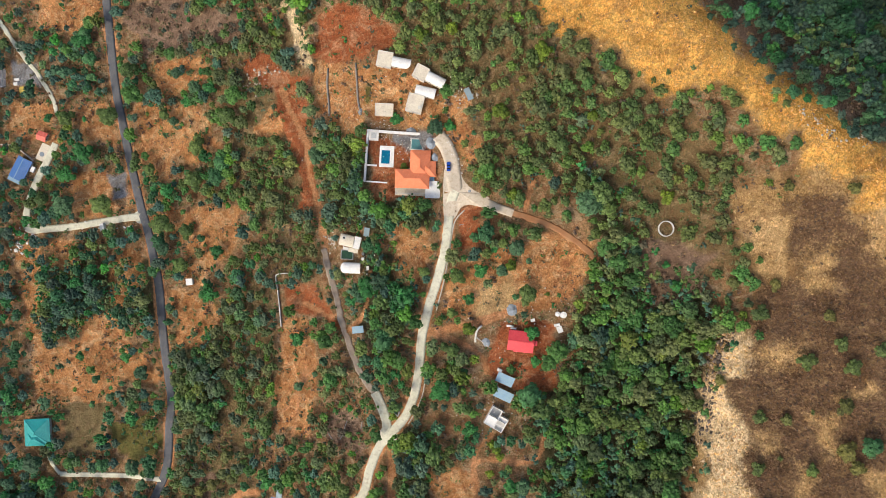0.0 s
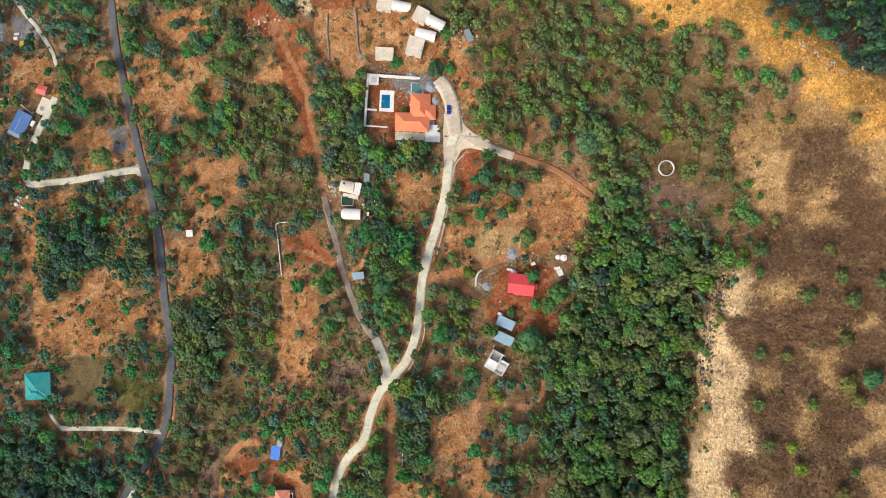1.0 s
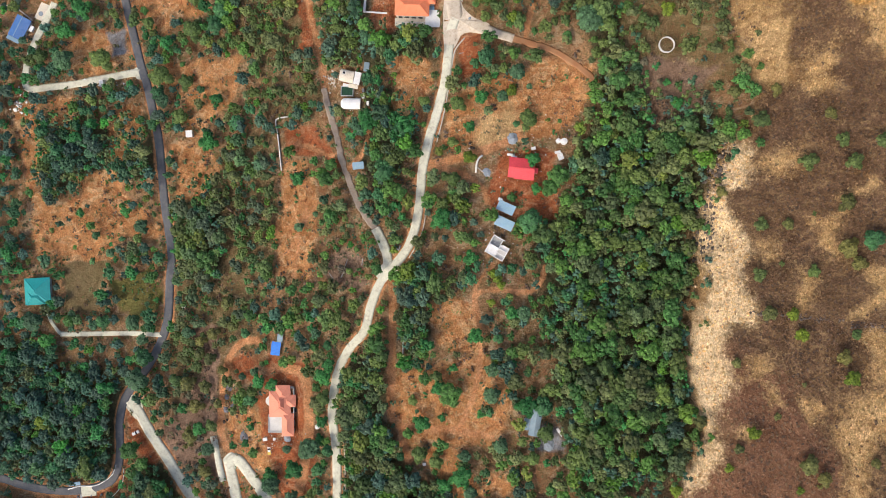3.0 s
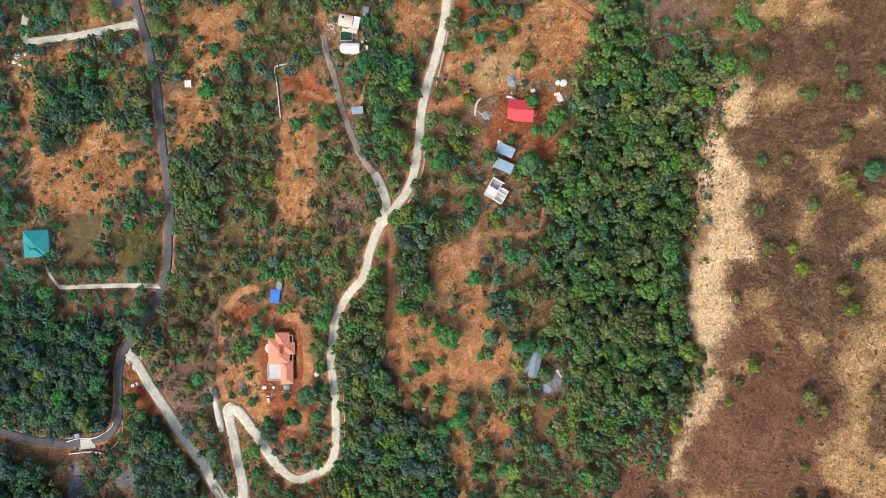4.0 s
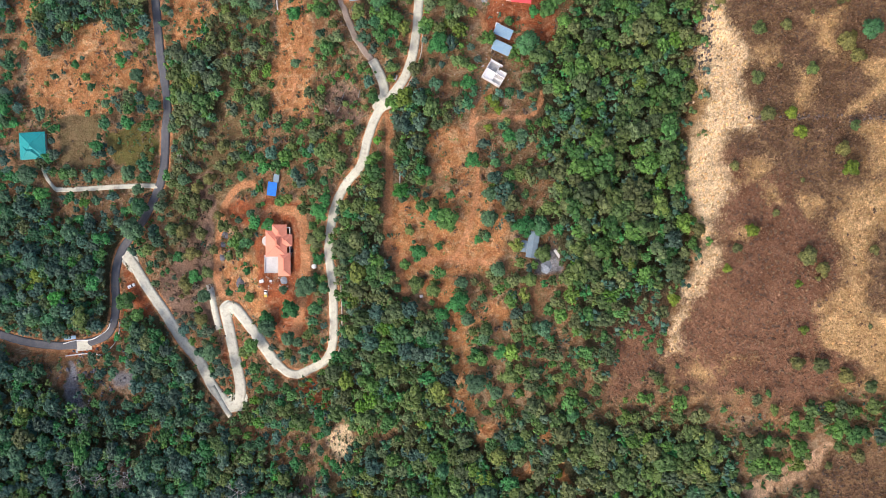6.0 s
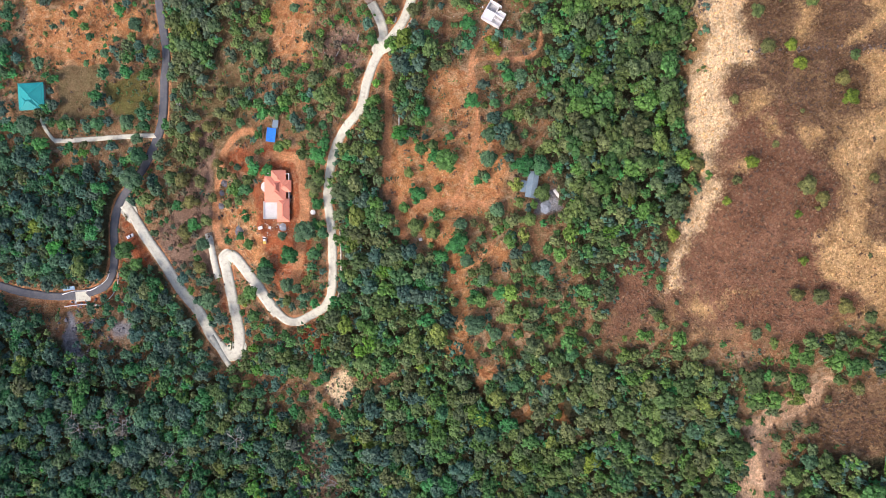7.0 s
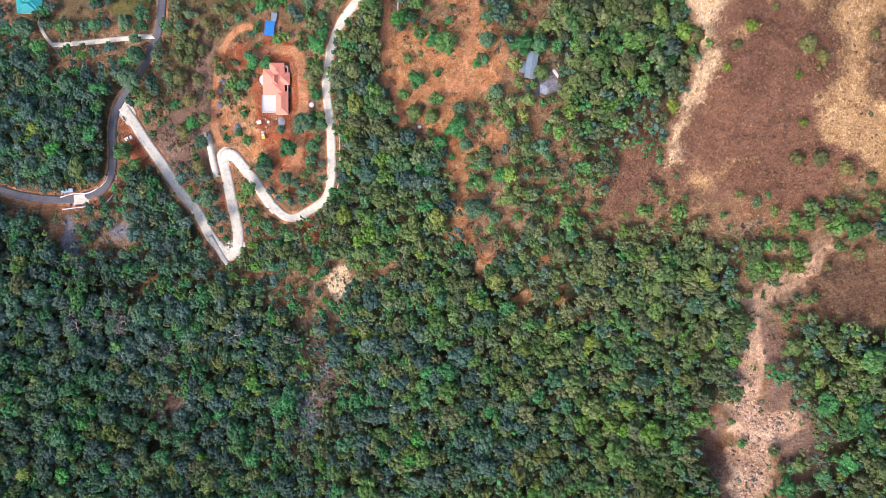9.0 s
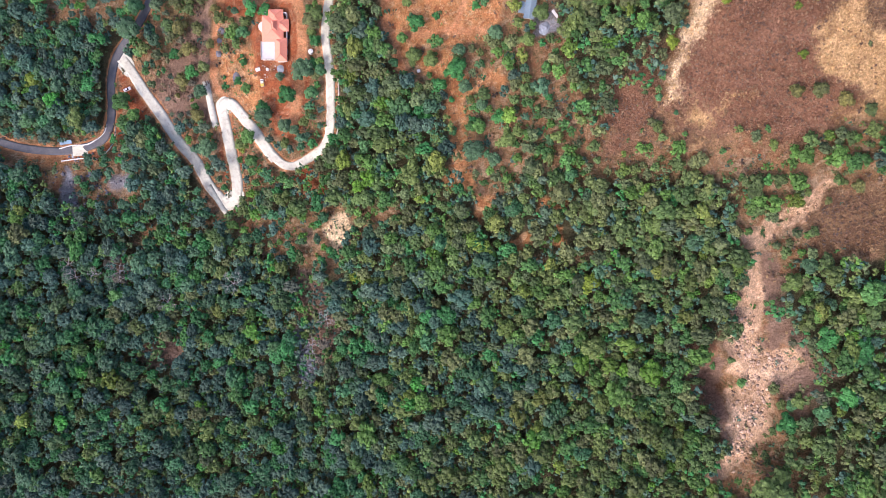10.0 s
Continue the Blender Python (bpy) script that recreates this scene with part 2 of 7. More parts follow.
SLOPE = [(0, 0, 7.12), (0, 1, 1.27), (0, 2, 2.82), (0, 3, 1.25), (1, 0, 26.23), (1, 1, 3.77), (1, 2, 0.4), (2, 0, 3.05), (2, 1, -1.42), (3, 0, 0.5)]
HILLS = [-1.4, -9.1, 3.5, -1.2, -0.1, 8.3, 8.9, -3.6, 3.1, 3.0, -11.6, 10.6, 0.1, -1.6, 6.9, 3.8, -13.8, 1.9, -5.7, -1.4, 3.5, 1.0, 11.6, 9.6, -3.1, -6.5, -3.1, 2.3, -3.6, -2.2, 6.5, 0.9, -2.3, 0.7, -1.0, 0.6]


def land(x, y):
    """Height of the bare slope: rising to the east, a ridge in the north-east, a low cliff, rounded hills and hollows."""
    x, y = np.asarray(x, float), np.asarray(y, float)
    u, v = 2.6 * np.tanh(x / 260), 3.0 * np.tanh((y + 130) / 300)
    z = sum(k * u ** i * v ** j for i, j, k in SLOPE)
    d = ((x - 135) * 0.67 + (y - 51) * 0.74) / 4
    ramp = lambda t: np.where(t > 40, t, np.log1p(np.exp(np.minimum(t, 40))))
    z = z - 4.0 * (ramp(d) - ramp(d - 34))
    band = logistic((y + 195) / 12) * logistic((-25 - y) / 8)
    z = z + 8 * logistic((x - 112 + 2 * np.sin(y * 0.11)) / 2.0) * band
    n = 0
    for b in (85, 0, -85, -170, -255, -340):
        for a in (-215, -135, -55, 25, 105, 185):
            z = z + HILLS[n] * np.exp(-((x - a) ** 2 + (y - b) ** 2) / 7688)
            n += 1
    return z


# ---- plan: roads ----
MAIN = [(5.7, 26.5), (4.1, 22.9), (3.1, 18.3), (2.3, 10.6), (1.3, 1.6), (-0.8, -7.6), (-3.4, -16.7), (-7.1, -28.6), (-10.0, -41.9), (-11.1, -55.2), (-13.5, -68.6), (-17.8, -78.9), (-24.0, -86.6), (-30.1, -93.7), (-34.8, -105.0), (-35.8, -108.9), (-38.4, -117.6), (-45.8, -126.3), (-51.4, -136.7), (-54.3, -149.3), (-55.3, -160.2), (-53.6, -174.5), (-53.3, -189.0), (-53.9, -202.8), (-57.3, -212.1), (-66.5, -218.2), (-73.3, -221.1), (-79.4, -219.9), (-86.4, -214.0)]
LOOP = [(-83.4, -217.0), (-86.4, -214.0), (-92.8, -205.0), (-100.5, -195.4), (-106.4, -188.7), (-110.2, -187.1), (-112.3, -190.2), (-111.1, -197.3), (-108.2, -211.7), (-105.2, -226.1), (-105.0, -233.8), (-107.5, -238.7), (-111.7, -239.0), (-115.5, -235.1), (-120.6, -229.5), (-127.9, -216.8), (-137.7, -206.0), (-148.1, -191.1), (-156.8, -179.6), (-164.4, -168.8), (-171.2, -159.8)]
ASPHALT = [(-181.1, 151.5), (-181.7, 134.5), (-181.3, 122.8), (-180.5, 105.0), (-178.8, 86.8), (-175.6, 71.3), (-172.2, 55.8), (-168.2, 40.2), (-163.1, 21.7), (-158.9, 9.4), (-156.0, -2.7), (-152.5, -17.9), (-150.8, -32.9), (-149.1, -51.0), (-146.9, -66.0), (-144.9, -81.1), (-146.2, -94.1), (-147.5, -113.3), (-151.8, -126.9), (-160.9, -142.5), (-169.4, -152.4), (-174.5, -160.5), (-177.1, -172.2), (-176.6, -185.9), (-177.4, -195.6), (-181.7, -203.9), (-193.7, -208.3), (-207.8, -209.6), (-226.0, -207.5), (-242.0, -203.0), (-260.6, -198.3), (-284.9, -196.6)]
LANE = [(-161.7, 17.4), (-171.1, 16.8), (-185.7, 14.8), (-201.8, 12.3), (-218.3, 10.9), (-227.8, 10.6), (-229.9, 14.0), (-229.3, 23.7), (-226.0, 34.0), (-222.3, 42.2), (-217.7, 50.9), (-214.3, 58.4)]
LANE_UPPER = [(-214.0, 75.4), (-215.1, 80.1), (-219.1, 88.1), (-226.8, 99.3), (-232.5, 105.7), (-240.1, 116.3), (-247.3, 126.5), (-256, 138)]
TRAIL_A = [(-65.3, -44.2), (-67.7, -58.2), (-70.7, -69.6), (-72.8, -83.8), (-74.7, -92.4)]
TRAIL_B = [(-61.4, -55.0), (-68.9, -65.5), (-75.3, -76.1), (-80.2, -81.6)]
TRAIL_C = [(-45.1, -39.1), (-38.9, -32.1), (-35.5, -21.2), (-34.6, -10.5)]
RED_SPUR = [(36.9, 16.4), (38.0, 22.9), (39.6, 28.8)]
EAST = [(7.2, 23.4), (16.8, 22.0), (24.4, 18.6), (31.5, 16.0)]
EAST_DIRT = [(30.5, 16.5), (40.7, 13.4), (49.4, 9.8), (56.9, 5.3), (61.9, 1.5), (68.1, -4.3)]
NORTH = [(5.7, 26.5), (4.6, 34.9), (3.6, 41.2), (1.0, 47.3), (-2.3, 51.5)]
SPUR = [(-26.2, -87.5), (-26.8, -81.4), (-28.4, -76.1), (-30.6, -71.6), (-32.5, -68.2)]
SPUR_DIRT = [(-32.2, -68.8), (-36.7, -63.1), (-40.3, -57.1), (-44.0, -48.6), (-47.4, -39.2), (-49.7, -33.0), (-52.0, -21.6), (-55.5, -10.7), (-57.9, 0.3)]
RED_TRACK = [(-57.6, -0.3), (-59.0, 11.3), (-61.9, 25.2), (-65.2, 36.3), (-66.0, 44.6), (-67.7, 53.0), (-71.6, 61.0), (-76.7, 70.3), (-79.7, 78.8)]
TEAL_LANE = [(-151.4, -123.6), (-166.0, -123.3), (-186.3, -123.9), (-203.1, -124.5), (-212.0, -124.5)]
TEAL_PATH = [(-212.0, -124.5), (-216.2, -119.2), (-219.4, -113.0), (-221.3, -108.6)]
ARC = [(-95.3, -124.6), (-102.4, -125.2), (-108.3, -129.9), (-112.0, -136.1), (-114.5, -145.5), (-116.5, -160.6), (-116.8, -174.0), (-114.0, -181.3), (-109.6, -185.3)]
YARD2 = [(-81.0, -137.0), (-71.3, -139.6), (-68.1, -146.6), (-67.2, -159.3), (-68.1, -173.6), (-70.9, -188.2), (-73.4, -200.0)]
DIRT_A = [(-24.4, -93.9), (-24.3, -112.0), (-25.2, -133.4), (-25.7, -149.6), (-24.9, -158.3), (-21.4, -162.0), (-19.6, -171.1), (-16.9, -178.6)]
DIRT_B = [(-21.9, -162.3), (-6.5, -163.0), (7.2, -163.0), (21.5, -164.5)]
DIRT_C = [(22.4, -85.8), (16.0, -92.8), (14.1, -100.5), (16.1, -112.3), (16.6, -125.3), (16.0, -135.6), (12.9, -147.6), (7.7, -160.4)]
DIRT_D = [(13.6, -106.5), (14.9, -99.8), (21.3, -97.0), (37.7, -98.0), (44.3, -93.9), (45.9, -86.7)]
FIELD_TRACK = [(-8.4, -39.2), (1.6, -37.7), (12.0, -34.9), (24.9, -30.8), (33.8, -26.8)]
FIELD_TRACK_B = [(-3.7, -39.7), (4.2, -41.6), (12.0, -45.4), (18.5, -50.5), (20.3, -57.1)]
TRACK_L = [(-50.3, -32.5), (-56.1, -32.7), (-63.5, -28.9), (-71.1, -26.3)]


def glide(line, step=1.5):
    """A smooth line through the plan's points."""
    p = np.array(line, float)
    p = np.vstack([2 * p[0] - p[1], p, 2 * p[-1] - p[-2]])
    o = []
    for k in range(1, len(p) - 2):
        n = max(2, int(np.linalg.norm(p[k + 1] - p[k]) / step))
        for t in np.arange(n) / n:
            a, b, c, d = p[k - 1:k + 3]
            o.append(0.5 * (2 * b + (c - a) * t + (2 * a - 5 * b + 4 * c - d) * t * t + (3 * b - a - 3 * c + d) * t ** 3))
    o.append(p[-2])
    return np.array(o)


BENCH = []   # (points xy, heights, half width)


class Way:
    """A road's line, heights and width; near the ways it joins it takes their height."""
    def __init__(self, line, width, onto=(), sink=0.0, bed=0.34):
        self.p = glide(line)
        z = land(self.p[:, 0], self.p[:, 1])
        for _ in range(6):
            z[1:-1] = (z[:-2] + 2 * z[1:-1] + z[2:]) / 4
        for other in onto:
            d = np.hypot(self.p[:, None, 0] - other.p[None, :, 0], self.p[:, None, 1] - other.p[None, :, 1])
            k = np.clip(1.4 - d.min(1) / 12, 0, 1)
            k = k * k * (3 - 2 * k)
            z = z * (1 - k) + other.z[d.argmin(1)] * k
        self.z, self.w = z - sink, width
        BENCH.append((self.p, self.z - bed, width / 2))


main_way, asphalt_way = Way(MAIN, 4.3), Way(ASPHALT, 4.4)
loop_way = Way(LOOP, 5.6, [main_way, asphalt_way], 0.08)
lane_way = Way(LANE, 3.9, [asphalt_way], 0.08)
upper_lane = Way(LANE_UPPER, 2.3)
north_way, east_way, spur_way = Way(NORTH, 6.8, [main_way], 0.08), Way(EAST, 4.0, [main_way], 0.08), Way(SPUR, 4.6, [main_way], 0.08)
teal_way = Way(TEAL_LANE, 2.6, [asphalt_way], 0.08)
teal_path = Way(TEAL_PATH, 1.8, [teal_way], 0.14)
dirt_ways = [Way(l, w, [main_way, spur_way, east_way], 0.14, 0.12) for l, w in (
    (SPUR_DIRT, 3.2), (EAST_DIRT, 2.8), (RED_TRACK, 3.2), (ARC, 4.0), (YARD2, 5.0), (DIRT_A, 3.6), (DIRT_B, 3.4), (DIRT_C, 2.4), (DIRT_D, 2.4), (FIELD_TRACK, 4.0), (FIELD_TRACK_B, 2.4), (TRACK_L, 2.6), (RED_SPUR, 2.6), (TRAIL_A, 1.5), (TRAIL_B, 1.5), (TRAIL_C, 2.0))]
PADS = []    # levelled plots: x, y, half sizes, turn, height


def pad(x, y, hx, hy, turn=0.0, lift=0.0):
    PADS.append((x, y, hx, hy, turn, float(land(x, y)) + lift))
    return PADS[-1][5]


def pad_height(x, y, z):
    """Levels z at the roads and plots."""
    for a, b, hx, hy, turn, h in PADS:
        c, s = math.cos(radians(turn)), math.sin(radians(turn))
        u, v = (x - a) * c + (y - b) * s, -(x - a) * s + (y - b) * c
        d = np.hypot(np.maximum(np.abs(u) - hx, 0), np.maximum(np.abs(v) - hy, 0))
        f = np.clip(d / 8, 0, 1)
        f = f * f * (3 - 2 * f)
        z = z * f + h * (1 - f)
    rest, num, den = np.ones(len(x)), np.zeros(len(x)), np.full(len(x), 1e-9)
    for p, h, w in BENCH:
        lo, hi = p.min(0) - w - 8, p.max(0) + w + 8
        near = np.where((x > lo[0]) & (x < hi[0]) & (y > lo[1]) & (y < hi[1]))[0]
        if not len(near):
            continue
        best, bh = np.full(len(near), 1e9), np.zeros(len(near))
        for k in range(0, len(p)):
            d = np.hypot(x[near] - p[k, 0], y[near] - p[k, 1])
            s = d < best
            best[s], bh[s] = d[s], h[k]
        f = np.clip((best - w - 1.2) / 6, 0, 1)
        f = f * f * (3 - 2 * f)
        g = (1 - f) / (np.maximum(best - w, 0) + 0.2) ** 2
        num[near] += g * bh
        den[near] += g
        rest[near] = np.minimum(rest[near], f)
    z = z * rest + num / den * (1 - rest)
    return z


# ---- plan: kinds of ground ----
ZONES = []


def zone(kind, line, soft=2.0):
    soft = {"straw": 5.0, "brown": 6.0, "rust": 9.0}.get(kind, soft)
    ZONES.append((kind, np.array(line), soft))


PLANTED = []


def plant(kind, spots):
    PLANTED.extend((kind, *s) for s in spots)


zone("red", [(-60.4, 110.8), (-48.7, 115.4), (-34.9, 107.8), (-22.1, 98.0), (-22.5, 89.3), (-32.4, 91.7), (-37.9, 87.8), (-49.2, 86.2), (-59.4, 91.8)], 1.5)
zone("red", [(-100.2, 96.5), (-88.7, 96.4), (-73.3, 85.6), (-65.6, 84.6), (-63.7, 77.6), (-76.6, 76.1), (-87.7, 78.7), (-98.9, 85.6)], 1.5)
zone("orange", [(-96.3, 60.9), (-83.1, 72.9), (-78.5, 59.4), (-77.0, 53.7), (-89.8, 54.1)], 1.5)
zone("red", [(-78.1, 78.3), (-67.4, 70.4), (-65.1, 58.4), (-65.3, 44.7), (-63.9, 30.8), (-60.9, 20.8), (-69.0, 21.1), (-71.0, 36.6), (-74.6, 48.0), (-79.5, 59.4), (-82.5, 69.4)], 1.5)
zone("orange", [(-60.9, 90.0), (-32.5, 85.4), (-34.1, 68.9), (-38.4, 54.9), (-55.6, 60.2), (-61.3, 71.5)])
zone("red", [(-35.6, 54.7), (-3.6, 49.1), (-3.6, 23.6), (-33.1, 24.3)])
zone("red", [(-78.9, -16.7), (-62.0, -16.3), (-53.2, -28.5), (-47.4, -40.6), (-62.0, -33.0), (-75.7, -29.3)])
zone("red", [(24.9, -34.7), (52.9, -30.6), (53.2, -64.3), (25.0, -62.2), (19.8, -51.8)])
zone("red", [(9.3, 17.0), (19.4, 18.1), (17.0, 2.8), (6.7, -2.3)])
zone("red", [(-89.7, -134.3), (-66.7, -133.9), (-63.0, -173.3), (-69.9, -208.5), (-82.1, -203.6), (-90.7, -174.8), (-94.9, -151.7)])
zone("red", [(-110.3, -134.6), (-99.1, -129.7), (-93.9, -142.0), (-104.4, -146.8)], 3)
zone("red", [(-110.5, -196.6), (-105.7, -199.3), (-101.4, -222.8), (-108.4, -229.3), (-114.0, -211.8)])
zone("red", [(-173.8, -164.4), (-169.8, -165.9), (-151.4, -186.0), (-158.1, -192.9), (-171.4, -178.1)])
zone("red", [(-75.2, -225.6), (-61.7, -231.7), (-50.0, -237.6), (-61.9, -242.9), (-70.8, -235.6)])
zone("red", [(-76.3, -219.3), (-64.1, -219.7), (-55.3, -230.5), (-64.4, -234.3)])
zone("orange", [(-154.9, 22.2), (-103.2, 21.9), (-104.8, 12.0), (-111.3, -2.6), (-126.1, -17.5), (-136.1, -14.7), (-139.7, 3.3), (-153.1, 12.5)])
zone("orange", [(-147.6, -20.8), (-126.1, -17.5), (-116.0, -35.0), (-124.1, -53.0), (-139.1, -50.7)])
zone("orange", [(-215.3, -52.4), (-198.6, -50.6), (-198.3, -38.2), (-177.0, -35.8), (-170.6, -48.5), (-150.8, -60.2), (-149.2, -69.8), (-177.6, -68.7), (-180.3, -83.4), (-213.1, -84.4)], 1.5)
zone("orange", [(-177.2, -1.2), (-161.0, 0.3), (-160.8, -14.9), (-172.1, -30.2), (-181.8, -27.2)])
zone("orange", [(-218.1, 5.0), (-200.0, 4.9), (-201.4, -12.0), (-214.5, -12.1)])
zone("orange", [(-33.8, 90.6), (-16.4, 82.5), (4.0, 73.4), (16.5, 70.1), (11.6, 57.0), (1.5, 52.6), (-21.9, 59.0), (-34.2, 59.8), (-38.1, 77.0)])
zone("orange", [(-2.3, 55.3), (11.6, 57.0), (16.7, 38.3), (9.2, 36.0)])
zone("orange", [(16.9, -182.5), (25.8, -179.3), (29.5, -188.2), (22.0, -192.7), (16.9, -189.1)])
zone("orange", [(-225.6, 137.4), (-184.4, 134.7), (-190.6, 121.9), (-206.2, 118.3), (-224.9, 120.8)])
zone("orange", [(-241.4, 82.5), (-214.1, 80.1), (-211.9, 56.5), (-227.1, 59.9), (-241.1, 66.6)])
zone("orange", [(-167.2, 77.2), (-133.2, 78.3), (-113.2, 53.4), (-130.2, 45.3), (-147.1, 52.0), (-150.3, 36.8), (-167.1, 49.5)])
zone("orange", [(-157.9, 100.7), (-125.3, 100.8), (-119.1, 88.7), (-143.3, 84.9), (-155.2, 85.7)])
zone("orange", [(-204.0, 78.3), (-180.6, 80.7), (-175.5, 55.8), (-193.7, 59.3)])
zone("orange", [(-196.5, 43.7), (-168.6, 40.2), (-163.2, 23.2), (-192.2, 17.3), (-205.8, 31.3)])
zone("orange", [(-77.3, -33.6), (-66.5, -33.1), (-62.0, -55.1), (-65.0, -91.4), (-83.4, -93.3), (-86.5, -73.7), (-80.3, -50.6)])
zone("orange", [(-235.1, 0.3), (-221.4, 0.3), (-215.2, -49.3), (-212.9, -80.6), (-226.4, -81.0), (-230.0, -37.0)])
zone("orange", [(4.2, -7.5), (24.6, 0.3), (39.6, 5.3), (64.2, 2.8), (62.5, -15.0), (52.8, -25.4), (30.0, -30.8), (-1.0, -31.2)])
zone("orange", [(-24.9, 10.9), (-6.3, 8.1), (-8.9, -20.8), (-22.3, -15.7)])
zone("orange", [(-5.0, -104.2), (12.0, -101.8), (17.1, -127.8), (-3.7, -125.3)])
zone("orange", [(-25.2, -133.4), (4.1, -133.1), (19.6, -127.8), (29.7, -143.2), (29.6, -163.7), (4.0, -170.0), (-17.4, -171.0), (-25.4, -155.0)])
zone("orange", [(-12.0, -173.5), (4.0, -172.7), (16.9, -190.4), (9.2, -196.4), (-4.0, -189.3)])
zone("orange", [(3.9, -194.1), (13.1, -198.7), (15.7, -233.7), (3.9, -235.1)])
zone("orange", [(-114.6, -164.1), (-90.3, -160.2), (-88.0, -192.2), (-100.7, -193.1), (-110.1, -181.7)])
zone("orange", [(31.5, -255.4), (40.2, -254.2), (41.5, -261.9), (32.8, -263.2)], 1.2)
zone("orange", [(43.8, -240.2), (58.2, -241.1), (55.9, -246.1), (45.0, -247.4)])
zone("orange", [(49.3, -254.3), (56.1, -255.2), (57.4, -264.5), (52.5, -263.2)], 1.2)
zone("olive", [(21.3, -234.4), (69.6, -231.2), (121.8, -235.5), (123.6, -261.2), (70.5, -265.8), (31.5, -263.2)], 5)
zone("orange", [(16.1, -236.9), (23.8, -238.4), (21.3, -252.6), (17.4, -252.6)])
zone("bank", [(-56.1, -252.9), (-44.3, -246.1), (-41.4, -251.7), (-50.3, -262.8), (-47.5, -271.2), (-53.3, -262.8)])
zone("bank", [(-82.9, 122.0), (-75.7, 121.0), (-69.0, 107.0), (-60.0, 92.7), (-63.0, 87.3), (-72.3, 97.0), (-78.1, 109.5)], 1.5)
zone("orange", [(-142.2, -305.9), (-130.4, -308.7), (-129.7, -322.9), (-138.5, -320.0)])
zone("mauve", [(-170.8, 133.6), (-103.6, 125.5), (-101.1, 111.7), (-128.6, 104.0), (-163.0, 101.0), (-170.5, 116.2)])
zone("mauve", [(-130.4, -117.0), (-112.0, -112.7), (-114.8, -125.8), (-119.9, -152.5), (-129.1, -140.8)])
zone("mauve", [(-74.2, -271.3), (-50.5, -279.7), (-44.7, -296.4), (-53.5, -319.1), (-66.7, -330.7), (-74.1, -314.0)])
zone("mauve", [(-175.1, -262.2), (-153.4, -271.1), (-158.7, -279.9), (-174.0, -274.0)])
zone("mauve", [(-154.0, -303.0), (-130.6, -303.0), (-129.7, -322.9), (-152.9, -319.9)])
zone("mauve", [(73.9, 0.2), (96.5, 0.2), (113.9, -9.3), (112.5, -19.1), (86.9, -24.9)])
zone("mauve", [(-50.3, -76.3), (-36.1, -75.2), (-39.0, -97.2), (-53.2, -93.0)])
zone("field", [(-209.1, -84.9), (-180.3, -83.4), (-181.7, -101.5), (-190.3, -111.3), (-210.4, -110.5)], 1.0)
zone("grass", [(-179.9, -98.3), (-156.1, -87.8), (-151.3, -108.8), (-170.1, -116.4)])
zone("grass", [(-38.7, 77.1), (-34.8, 76.7), (-34.9, 63.8), (-38.3, 64.1)], 0.6)
zone("gravel", [(-24.6, 56.6), (-6.2, 53.0), (-2.3, 46.0), (-11.4, 46.4), (-22.0, 51.3)])
zone("gravel", [(-181.7, 40.4), (-171.9, 43.4), (-168.3, 29.4), (-178.0, 28.0)])
zone("gravel", [(-203.8, -217.9), (-193.8, -226.6), (-189.3, -243.9), (-200.0, -243.9)])
zone("gravel", [(-176.7, -224.4), (-167.7, -222.2), (-165.7, -229.5), (-174.6, -231.2)], 3)
zone("gravel", [(44.3, -158.0), (53.9, -157.6), (53.8, -167.6), (41.8, -166.9)])
zone("gravel", [(-75.6, -305.5), (-71.2, -302.6), (-62.3, -319.3), (-65.2, -333.5), (-72.5, -328.0)])
zone("gravel", [(-241.2, 104.5), (-227.4, 102.4), (-224.2, 91.4), (-241.4, 90.4)])
zone("straw", [(41.4, 117.8), (41.7, 104.6), (69.0, 81.8), (82.6, 67.5), (94.5, 70.6), (114.9, 55.9), (134.0, 44.8), (137.7, 26.6), (120.1, 25.4), (122.8, 9.5), (123.4, -9.2), (131.1, -13.7), (129.2, -30.0), (119.6, -32.9), (115.0, -50.0), (113.5, -62.8), (112.7, -77.6), (106.1, -93.3), (107.2, -106.7), (190.9, -91.5), (190.8, 23.1), (165.2, 36.5), (148.6, 44.0), (137.5, 54.3), (128.0, 63.5), (114.2, 76.6), (102.5, 94.7), (95.4, 114.9)], 3)
zone("straw", [(115.1, -79.5), (109.9, -96.1), (107.6, -112.9), (107.2, -136.8), (106.6, -155.2), (98.1, -174.5), (96.1, -193.7), (97.0, -218.5), (108.1, -227.3), (170.3, -209.4), (193.9, -205.0), (190.3, -78.6)])
zone("brown", [(136.8, 20.2), (153.5, 19.5), (162.9, 8.7), (166.3, -8.4), (188.4, -10.1), (190.9, -95.6), (108.9, -110.8), (110.8, -87.3), (115.4, -59.7), (121.5, -37.4), (129.2, -27.7), (129.3, -13.7), (141.6, -8.8), (138.1, 9.2)])
zone("brown", [(115.1, -79.5), (110.7, -96.2), (109.1, -113.0), (108.0, -136.7), (107.5, -155.1), (99.2, -174.4), (97.2, -193.6), (98.0, -218.3), (108.1, -227.3), (169.5, -204.6), (192.9, -200.3), (190.3, -78.6)])
zone("brown", [(69.9, -191.2), (93.9, -179.5), (97.0, -218.5), (68.2, -222.0)])
zone("brown", [(146.6, -243.1), (174.7, -239.5), (199.1, -240.1), (201.6, -270.5), (164.2, -268.3), (149.9, -259.1)])
